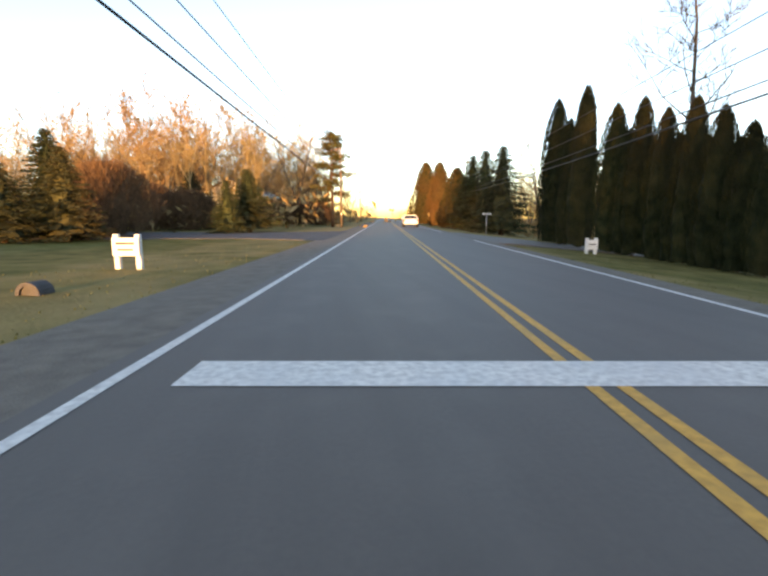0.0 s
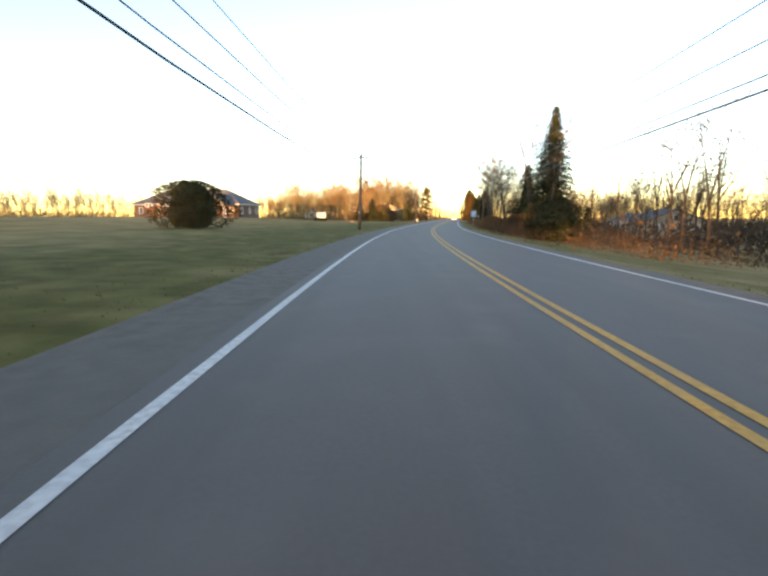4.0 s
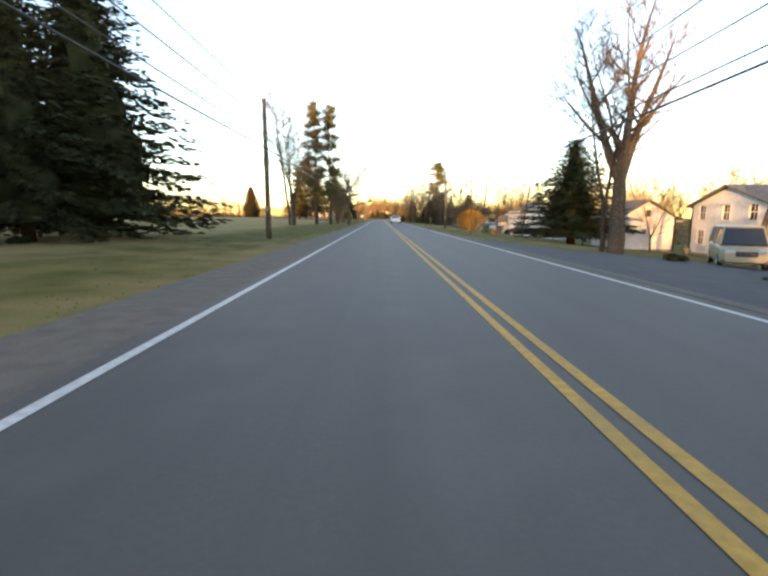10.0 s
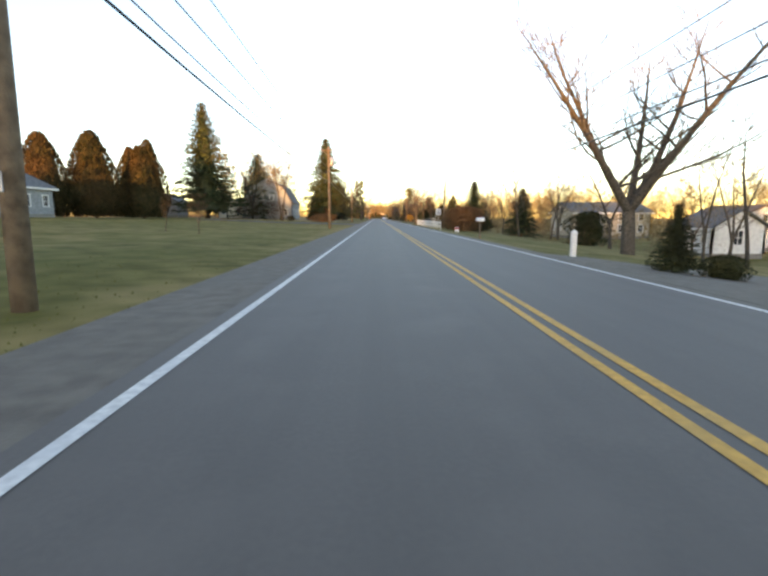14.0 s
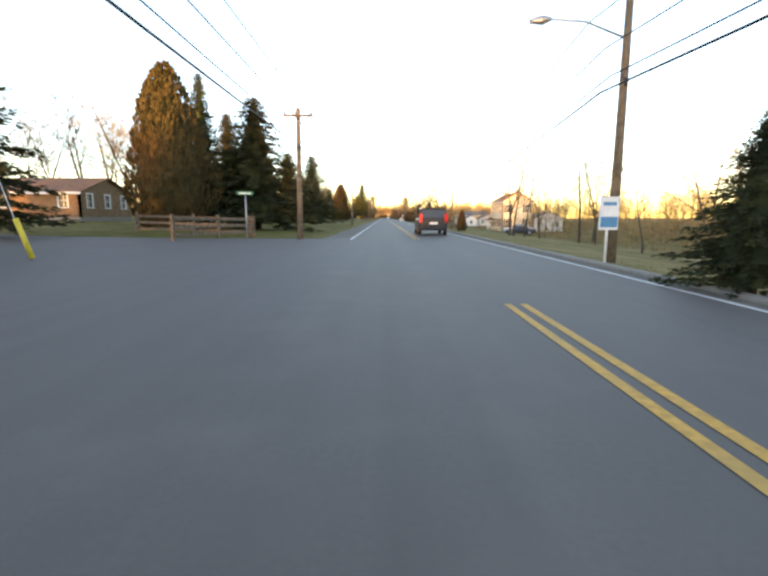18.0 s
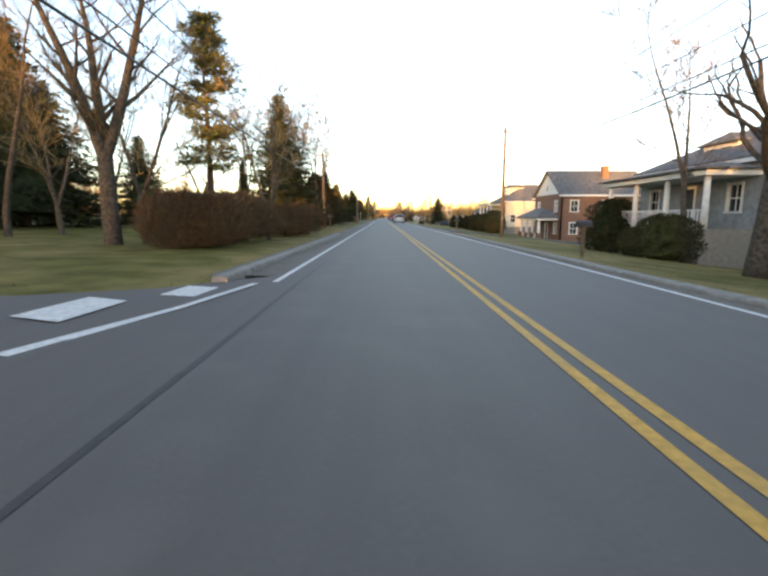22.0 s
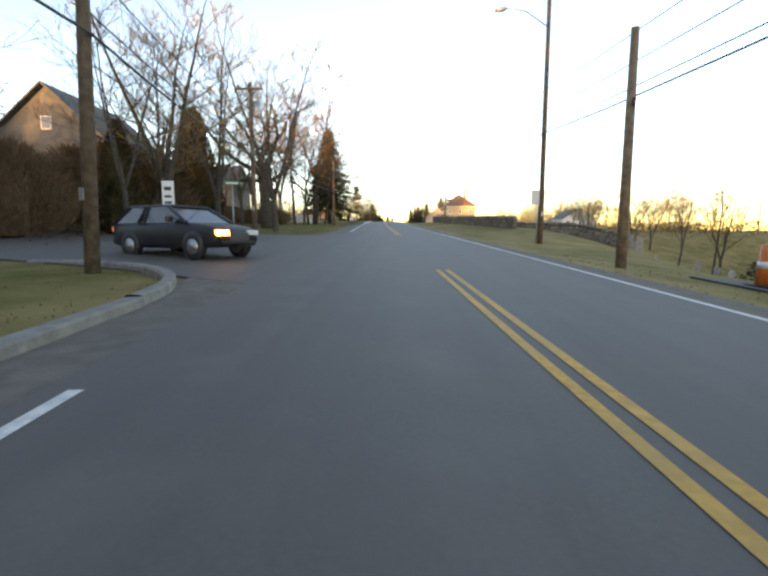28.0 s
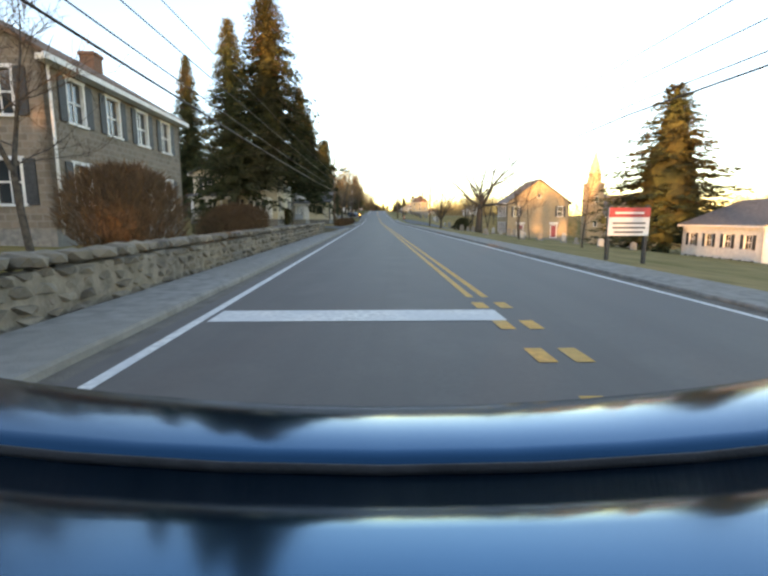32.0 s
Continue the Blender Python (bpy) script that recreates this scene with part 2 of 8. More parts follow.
M_WPAINT = surface("white_paint", (0.66, 0.65, 0.62), (0.82, 0.81, 0.78), scale=5, rough=0.6, bump=0.1, patch=(0.66, 0.64, 0.60))
M_CREAM = lapped("cream_siding", (0.60, 0.53, 0.40), (0.72, 0.65, 0.50))
M_WSIDING = lapped("white_siding", (0.62, 0.62, 0.60), (0.78, 0.78, 0.75))
M_GSIDING = lapped("grey_siding", (0.20, 0.22, 0.23), (0.30, 0.32, 0.33))
M_DSIDING = lapped("dark_siding", (0.075, 0.075, 0.07), (0.13, 0.125, 0.115))
M_TSIDING = lapped("tan_siding", (0.36, 0.30, 0.23), (0.48, 0.41, 0.32))
M_BROWNWOOD = lapped("brown_boards", (0.16, 0.085, 0.04), (0.28, 0.15, 0.075), course=0.18)
M_SHINGLE = lapped("grey_shingles", (0.075, 0.078, 0.082), (0.15, 0.155, 0.16), course=0.13, rough=0.9)
M_ORANGEROOF = lapped("orange_brown_shingles", (0.26, 0.12, 0.045), (0.40, 0.20, 0.08), course=0.15, rough=0.85)
M_SLATE = lapped("dark_slates", (0.022, 0.024, 0.028), (0.055, 0.058, 0.065), course=0.16, rough=0.75)
M_BROWNROOF = lapped("brown_shingles", (0.14, 0.075, 0.05), (0.24, 0.14, 0.09), course=0.13, rough=0.9)
M_BRICK = masonry("red_brick", (0.17, 0.070, 0.042), (0.26, 0.115, 0.066), (0.25, 0.19, 0.15), 0.21, 0.075)
M_STONE = masonry("fieldstone", (0.15, 0.120, 0.092), (0.27, 0.215, 0.165), (0.26, 0.23, 0.19), 0.42, 0.24, gap=0.03)
M_WARMSTONE = masonry("sandstone", (0.27, 0.205, 0.13), (0.38, 0.29, 0.185), (0.34, 0.29, 0.215), 0.5, 0.28, gap=0.025)
M_STUCCO = surface("tan_stucco", (0.42, 0.30, 0.18), (0.54, 0.40, 0.26), scale=2.5, rough=0.9, bump=0.3, bump_scale=30, patch=(0.46, 0.36, 0.24))
M_ROCK = surface("wall_stone", (0.095, 0.080, 0.062), (0.215, 0.180, 0.142), scale=5, rough=0.95, bump=0.7, bump_scale=18, patch=(0.24, 0.19, 0.13), spread=0.35)
M_GLASS = glassy("window_glass", (0.03, 0.035, 0.04))
M_SHUTTER = surface("dark_shutters", (0.018, 0.022, 0.024), (0.04, 0.046, 0.048), scale=8, rough=0.6, bump=0.1)
M_REDDOOR = surface("red_door_paint", (0.16, 0.02, 0.03), (0.24, 0.035, 0.045), scale=5, rough=0.5, bump=0.05)
M_RUBBER = surface("tyre_rubber", (0.012, 0.012, 0.012), (0.03, 0.03, 0.03), scale=20, rough=0.85, bump=0.2)
M_RIM = surface("alloy_rim", (0.32, 0.32, 0.33), (0.5, 0.5, 0.51), scale=15, rough=0.35, bump=0, metal=0.8)
M_SIGNWHITE = surface("white_sign_face", (0.66, 0.66, 0.66), (0.8, 0.8, 0.8), scale=6, rough=0.5, bump=0)
M_SIGNGREEN = surface("green_sign_face", (0.015, 0.16, 0.09), (0.025, 0.22, 0.13), scale=6, rough=0.5, bump=0)
M_SIGNBLUE = surface("blue_sign_face", (0.03, 0.20, 0.36), (0.05, 0.27, 0.46), scale=6, rough=0.5, bump=0)
M_SIGNRED = surface("red_sign_face", (0.36, 0.04, 0.05), (0.46, 0.07, 0.07), scale=6, rough=0.5, bump=0)
M_GOLDEN = surface("golden_twigs", (0.19, 0.095, 0.028), (0.31, 0.175, 0.05), scale=4, rough=0.9, bump=0, patch=(0.30, 0.20, 0.05), spread=0.15, sheen=0.08)
M_BINGREEN = surface("green_plastic", (0.010, 0.045, 0.030), (0.02, 0.075, 0.05), scale=6, rough=0.5, bump=0.05)
M_ORANGE = surface("orange_plastic", (0.70, 0.13, 0.02), (0.85, 0.20, 0.04), scale=6, rough=0.5, bump=0.05)
M_YELLOWPL = surface("yellow_plastic", (0.60, 0.42, 0.03), (0.75, 0.55, 0.06), scale=6, rough=0.5, bump=0.05)
M_INK = surface("sign_lettering", (0.03, 0.03, 0.035), (0.06, 0.06, 0.065), scale=6, rough=0.6, bump=0)
M_TAIL = glassy("red_tail_light", (0.45, 0.015, 0.012), 0.15)
M_HEAD = glassy("clear_headlight", (0.65, 0.66, 0.66), 0.1)
M_AMBER = lamp_glow("lit_amber_indicator", (1.0, 0.5, 0.1), 2.0)


def car_paint(name, c):
    return surface(name, tuple(0.85 * k for k in c), c, scale=3, rough=0.32, bump=0, coat=0.03, sheen=0.18)


P_BLACK = car_paint("black_car_paint", (0.006, 0.006, 0.007))
P_NAVY = car_paint("dark_blue_grey_car_paint", (0.035, 0.045, 0.06))
P_GREY = car_paint("charcoal_car_paint", (0.035, 0.036, 0.04))
P_SILVER = car_paint("silver_car_paint", (0.42, 0.46, 0.47))
P_WHITE = car_paint("white_car_paint", (0.75, 0.75, 0.74))
P_TEAL = car_paint("teal_grey_car_paint", (0.16, 0.21, 0.24))
P_BEIGE = car_paint("beige_van_paint", (0.46, 0.40, 0.28))
P_BLUE = surface("metallic_blue_paint", (0.002, 0.076, 0.146), (0.003, 0.090, 0.172), scale=3, rough=0.14, bump=0, coat=0.0, metal=0.92)


# ---- mesh helpers ----
def mesh_object(name, verts, faces, material=None, parent=None, label="", smooth=False):
    me = bpy.data.meshes.new(name)
    me.from_pydata(verts, [], faces)
    if smooth:
        me.polygons.foreach_set("use_smooth", [True] * len(me.polygons))
    if material:
        me.materials.append(material)
    ob = new(name, me)
    if parent:
        ob.parent = parent
    if label:
        ob["label"] = label
    return ob


def part(name, bm, material, parent, label="", smooth=False):
    """A bmesh as one mesh object under a thing."""
    me = bpy.data.meshes.new(name)
    bm.to_mesh(me)
    bm.free()
    if smooth:
        me.polygons.foreach_set("use_smooth", [True] * len(me.polygons))
    me.materials.append(material)
    ob = new(name, me)
    ob.parent = parent
    if label:
        ob["label"] = label
    return ob


def thing(name, m, label, category, group="", kind=""):
    ob = new(name)
    ob.matrix_world = m
    ob.empty_display_size = 0.3
    return tagged(ob, label, category, group, kind)


def add_box(bm, x0, x1, y0, y1, z0, z1, bevel=0.0):
    m = Matrix.Translation(((x0 + x1) / 2, (y0 + y1) / 2, (z0 + z1) / 2)) @ Matrix.Diagonal((x1 - x0, y1 - y0, z1 - z0, 1))
    made = bmesh.ops.create_cube(bm, size=1, matrix=m)["verts"]
    if bevel:
        edges = list({e for v in made for e in v.link_edges})
        bmesh.ops.bevel(bm, geom=edges, offset=bevel, segments=1, affect="EDGES")
    return made


def box_part(name, x0, x1, y0, y1, z0, z1, material, parent, label="", bevel=0.012):
    bm = bmesh.new()
    add_box(bm, x0, x1, y0, y1, z0, z1, bevel)
    return part(name, bm, material, parent, label)


def tube(verts, faces, points, radii, sides=6, cap=True):
    """Append a tapered tube through points to a vertex and face list."""
    base = len(verts)
    n = len(points)
    for i, (p, r) in enumerate(zip(points, radii)):
        d = (points[min(i + 1, n - 1)] - points[max(i - 1, 0)])
        d = d.normalized() if d.length > 1e-6 else Vector((0, 0, 1))
        a = d.orthogonal().normalized() if abs(d.z) < 0.99 else Vector((1, 0, 0))
        if abs(d.z) > 0.3:
            a = Vector((1, 0, 0)).cross(d).normalized()
        c = d.cross(a)
        for k in range(sides):
            w = 2 * math.pi * k / sides
            q = p + (a * math.cos(w) + c * math.sin(w)) * r
            verts.append((q.x, q.y, q.z))
    for i in range(n - 1):
        for k in range(sides):
            a0, b0 = base + i * sides + k, base + i * sides + (k + 1) % sides
            faces.append((a0, b0, b0 + sides, a0 + sides))
    if cap:
        faces.append(tuple(base + k for k in reversed(range(sides))))
        faces.append(tuple(base + (n - 1) * sides + k for k in range(sides)))


def tube_part(name, points, radii, material, parent, sides=8, label=""):
    v, f = [], []
    tube(v, f, [Vector(p) for p in points], radii, sides)
    return mesh_object(name, v, f, material, parent, label, smooth=sides > 5)


def leaf(verts, faces, p, d, length, width, rng):
    """One small folded leaf or needle fan."""
    side = d.cross(Vector((rng.uniform(-1, 1), rng.uniform(-1, 1), rng.uniform(0.2, 1))))
    if side.length < 1e-4:
        side = d.orthogonal()
    side.normalize()
    fold = d.cross(side) * (width * rng.uniform(0.1, 0.3))
    m = p + d * (length * 0.5) - fold
    b = len(verts)
    for q in (p, m + side * (width / 2), p + d * length, m - side * (width / 2)):
        verts.append((q.x, q.y, q.z))
    faces.append((b, b + 1, b + 2))
    faces.append((b, b + 2, b + 3))


def core_mass(verts, faces, rings, rng, sides=9, rough=0.16):
    """The shaded inner mass of a dense crown, lumpy, through rings of (height, radius)."""
    base = len(verts)
    for z, rad in rings:
        for k in range(sides):
            a = 2 * math.pi * k / sides + rng.uniform(-0.15, 0.15)
            q = rad * (1 + rng.uniform(-rough, rough))
            verts.append((math.cos(a) * q, math.sin(a) * q, z + rng.uniform(-0.012, 0.012)))
    for i in range(len(rings) - 1):
        for k in range(sides):
            a, b = base + i * sides + k, base + i * sides + (k + 1) % sides
            faces.append((a, b, b + sides, a + sides))
    faces.append(tuple(base + k for k in reversed(range(sides))))
    faces.append(tuple(base + (len(rings) - 1) * sides + k for k in range(sides)))


# ---- trees: each kind is modelled a few times and then planted ----
def spruce_meshes(seed, droop=0.25, boughs=300, spread=0.31, bare=0.05, fine=0.66, core=0.40):
    """Unit-height conifer with whorled, drooping boughs."""
    r = random.Random(seed)
    tv, tf, cv, cf = [], [], [], []
    tube(tv, tf, [Vector((0, 0, -0.03)), Vector((0.004, 0, 0.3)), Vector((-0.003, 0.003, 0.7)), Vector((0, 0, 0.985))], [0.020, 0.015, 0.008, 0.001], 7)
    core_mass(cv, cf, [(bare + 0.02 + (0.93 - bare) * k / 13, spread * core * (0.8 if k % 2 else 1.0) * ((1 - k / 13.6) ** 0.9)) for k in range(14)], r, 10, 0.22)
    for i in range(boughs):
        k = (i + r.random()) / boughs
        z = bare + (0.985 - bare) * k ** 0.9
        reach = spread * ((1 - z) ** 0.82 + 0.02) * r.uniform(0.62, 1.12)
        a = i * 2.4 + r.uniform(-0.4, 0.4)
        out = Vector((math.cos(a), math.sin(a), 0))
        tip = Vector((0, 0, z)) + out * reach + Vector((0, 0, -droop * reach * r.uniform(0.4, 1.5) + 0.03 * (1 - k)))
        root = Vector((0, 0, z))
        if i % 2 == 0:
            tube(tv, tf, [root, root.lerp(tip, 0.85)], [0.0035, 0.0008], 3, cap=False)
        n = int(2.9 * (4 + 11 * reach / spread) / fine ** 1.4)
        for j in range(n):
            f = (j + r.random()) / n
            p = root.lerp(tip, 0.22 + 0.78 * f) + Vector((r.gauss(0, 0.008), r.gauss(0, 0.008), r.gauss(0, 0.006)))
            sw = r.choice((-1, 1)) * r.uniform(0.3, 1.1)
            d = (out + out.cross(Vector((0, 0, 1))) * sw + Vector((0, 0, r.uniform(-0.75, 0.15)))).normalized()
            ln = (0.026 + 0.050 * reach / spread * (1 - 0.4 * f)) * r.uniform(0.45, 0.95) * fine
            leaf(cv, cf, p, d, ln, ln * 0.42, r)
    return tv, tf, cv, cf


def pine_meshes(seed, low=0.24):
    """Unit-height pine: bare lower trunk, crooked limbs and tufted clumps with gaps."""
    r = random.Random(seed)
    tv, tf, cv, cf = [], [], [], []
    lean = r.uniform(-0.02, 0.02)
    spine = [Vector((lean * k * k, r.uniform(-0.006, 0.006), k)) for k in (-0.03, 0.2, 0.45, 0.7, 0.97)]
    tube(tv, tf, spine, [0.0125, 0.0105, 0.008, 0.005, 0.0015], 7)
    for i in range(52):
        k = (i + r.random()) / 52
        z = low + (0.98 - low) * k
        if r.random() < 0.28 * (1 - k):
            continue
        a = r.uniform(0, 6.283)
        reach = 0.175 * (1 - 0.65 * abs(k - 0.35)) * r.uniform(0.45, 1.15) * (1 - 0.45 * k)
        root = Vector((lean * z * z, 0, z))
        tip = root + Vector((math.cos(a) * reach, math.sin(a) * reach, reach * r.uniform(-0.15, 0.45)))
        tube(tv, tf, [root, root.lerp(tip, 0.5) + Vector((0, 0, -0.008)), tip], [0.0035, 0.0022, 0.0008], 4, cap=False)
        for c in range(5):
            centre = root.lerp(tip, 0.35 + 0.7 * c / 5) + Vector((r.gauss(0, 0.016), r.gauss(0, 0.016), r.gauss(0, 0.009)))
            for j in range(40):
                d = Vector((r.gauss(0, 1), r.gauss(0, 1), r.gauss(0.2, 0.5))).normalized()
                leaf(cv, cf, centre + d * r.uniform(0.0, 0.022), d, r.uniform(0.014, 0.032), 0.0060, r)
    return tv, tf, cv, cf


def column_meshes(seed, shape="cone", count=1900):
    """Unit-height, unit-width dense evergreen: cone, column or ball."""
    r = random.Random(seed)
    tv, tf, cv, cf = [], [], [], []
    tube(tv, tf, [Vector((0, 0, -0.04)), Vector((0, 0, 0.5)), Vector((0, 0, 0.9))], [0.03, 0.018, 0.004], 6)
    lobes = [(r.uniform(0, 6.283), r.uniform(0.0, 1.0), r.uniform(0.85, 1.16)) for _ in range(14)]
    def girth(z):
        if shape == "cone":
            return 0.5 * min(1, 0.55 + 2.2 * z) * (1 - z) ** 0.62
        if shape == "column":
            return 0.5 * min(1, 0.75 + 1.3 * z) * (1 - z ** 3.4) ** 0.8
        return 0.5 * math.sqrt(max(0.0, 1 - (2 * min(z, 0.999) * 0.86 - 0.72) ** 2))

    core_mass(cv, cf, [(0.02 + 0.93 * k / 9, {"brush": 0.48, "ball": 0.66}.get(shape, 0.80) * girth(0.02 + 0.93 * k / 9)) for k in range(10)], r, 11, 0.12)
    for i in range(int(count * (3.4 if shape == "brush" else 2.7))):
        z = r.random() ** (0.8 if shape != "cone" else 1.15)
        rad = girth(z) + 0.012
        a = r.uniform(0, 6.283)
        for la, lz, ls in lobes:
            w = math.exp(-((math.sin((a - la) / 2) * 2.4) ** 2) - ((z - lz) * 5) ** 2)
            rad *= 1 + (ls - 1) * w * (2.6 if shape == "ball" else 1.6)
        depth = 1.04 - {"brush": 0.6, "ball": 0.42}.get(shape, 0.25) * r.random() ** 1.8
        p = Vector((math.cos(a) * rad * depth, math.sin(a) * rad * depth, z * 0.97))
        out = Vector((math.cos(a), math.sin(a), 0))
        if shape == "brush":
            d = (out * r.uniform(0.0, 0.8) + Vector((r.gauss(0, .45), r.gauss(0, .45), 0.9))).normalized()
        elif shape == "ball":
            d = (out * r.uniform(0.3, 1) + Vector((r.gauss(0, .5), r.gauss(0, .5), r.uniform(-0.1, 1.0)))).normalized()
        else:
            d = (out * r.uniform(0.15, 0.9) + Vector((r.gauss(0, .25), r.gauss(0, .25), 0.75))).normalized()
        ln = r.uniform(0.024, 0.056)
        if shape == "brush":
            ln *= 2.6
            leaf(cv, cf, p, d, ln * r.uniform(0.8, 1.6), ln * 0.07, r)
        else:
            leaf(cv, cf, p, d, ln * (1.35 if shape == "ball" else 1), ln * (0.5 if shape == "ball" else 0.46), r)
    return tv, tf, cv, cf


def magnolia_meshes(seed):
    """Unit-height, unit-width evergreen with loose tiers of large glossy leaves and gaps between them."""
    r = random.Random(seed)
    tv, tf, cv, cf = [], [], [], []
    tube(tv, tf, [Vector((0, 0, -0.03)), Vector((0.01, 0, 0.35)), Vector((-0.01, 0.01, 0.7)), Vector((0, 0, 0.93))], [0.022, 0.017, 0.010, 0.002], 7)
    for i in range(74):
        k = (i + r.random()) / 74
        z = 0.10 + 0.82 * k
        a = i * 2.4 + r.uniform(-0.5, 0.5)
        reach = 0.5 * math.sin(math.pi * (0.16 + 0.80 * k)) ** 0.8 * r.uniform(0.5, 1.08)
        root = Vector((0, 0, z - 0.03))
        tip = root + Vector((math.cos(a) * reach, math.sin(a) * reach, r.uniform(0.0, 0.11)))
        tube(tv, tf, [root, root.lerp(tip, 0.5) + Vector((0, 0, -0.01)), tip], [0.007, 0.004, 0.001], 4, cap=False)
        for c in range(4):
            centre = root.lerp(tip, 0.45 + 0.6 * c / 4) + Vector((r.gauss(0, 0.03), r.gauss(0, 0.03), r.gauss(0, 0.02)))
            for j in range(26):
                d = Vector((r.gauss(0, 1), r.gauss(0, 1), r.gauss(0.35, 0.6))).normalized()
                leaf(cv, cf, centre + d * r.uniform(0.0, 0.045), d, r.uniform(0.022, 0.042), r.uniform(0.009, 0.016), r)
    return tv, tf, cv, cf


def slender(seed, stems=1, fork=0.25, reach=0.24, first=0.3, boughs=26, thick=0.0092, spread=(0.18, 0.36)):
    """Unit-height leafless woodland tree: leaders that run to the top, slim side boughs, fine twigs."""
    r = random.Random(seed)
    tv, tf, cv, cf = [], [], [], []

    def limb(p, d, length, rad, n, wob, lift, vs, fs, sides, tip=0.15):
        pts, rads, q, dd = [p.copy()], [rad], p.copy(), d.copy()
        for k in range(n):
            dd = (dd + Vector((r.gauss(0, wob), r.gauss(0, wob), lift + r.gauss(0, wob * 0.5)))).normalized()
            q = q + dd * (length / n)
            pts.append(q.copy())
            rads.append(max(0.0005, rad * (1 - (1 - tip) * (k + 1) / n)))
        tube(vs, fs, pts, rads, sides, cap=False)
        return pts, rads

    def along(pts, rads, f):
        n = len(pts) - 1
        k = min(int(f * n), n - 1)
        return pts[k].lerp(pts[k + 1], f * n - k), rads[k + 1], (pts[k + 1] - pts[k]).normalized()

    foot = [Vector((0, 0, -0.03))]
    start, base_rad = foot[0], thick
    if stems > 1:
        pts, rads = limb(start, Vector((0, 0, 1)), fork + 0.03, thick, 3, 0.03, 0, tv, tf, 7, 0.8)
        start, base_rad = pts[-1], thick * 0.66
    for st in range(stems):
        a0 = 6.283 * st / stems + r.uniform(-0.4, 0.4)
        lean = r.uniform(*spread) if stems > 1 else 0.03
        d = Vector((math.cos(a0) * lean, math.sin(a0) * lean, 1)).normalized()
        top = (1.0 - start.z) * r.uniform(0.86, 1.0)
        lead, lr = limb(start, d, top, base_rad, 8, 0.045, 0.03, tv, tf, 6, 0.08)
        for b in range(boughs // stems + 3):
            f = 0.97 * ((b + r.random()) / (boughs // stems + 3)) ** 0.85
            p, rad, ax = along(lead, lr, f)
            if p.z < first:
                continue
            a = b * 2.4 + r.uniform(-0.5, 0.5)
            out = Vector((math.cos(a), math.sin(a), r.uniform(0.35, 1.1))).normalized()
            ln = reach * (1.12 - 0.8 * f) * r.uniform(0.6, 1.25)
            bp, br = limb(p, out, ln, rad * 0.5, 4, 0.12, 0.07, tv, tf, 4, 0.2)
            for t in range(9):
                tp, trad, tax = along(bp, br, r.uniform(0.2, 1.0))
                side = Vector((r.gauss(0, 1), r.gauss(0, 1), r.gauss(0.5, 0.6))).normalized()
                td = (tax * 0.8 + side * 0.7).normalized()
                tl = ln * r.uniform(0.25, 0.55)
                sp, sr = limb(tp, td, tl, max(0.0008, trad * 0.5), 3, 0.16, 0.06, cv, cf, 3, 0.4)
                for w in range(4):
                    wp, wrad, wax = along(sp, sr, r.uniform(0.25, 1.0))
                    side = Vector((r.gauss(0, 1), r.gauss(0, 1), r.gauss(0.4, 0.6))).normalized()
                    limb(wp, (wax + side * 0.8).normalized(), tl * r.uniform(0.3, 0.6), 0.0006, 2, 0.15, 0.04, cv, cf, 3, 0.6)
    top = max(max(v[2] for v in cv), max(v[2] for v in tv))
    sc = 1.0 / top
    return [tuple(c * sc for c in v) for v in tv], tf, [tuple(c * sc for c in v) for v in cv], cf


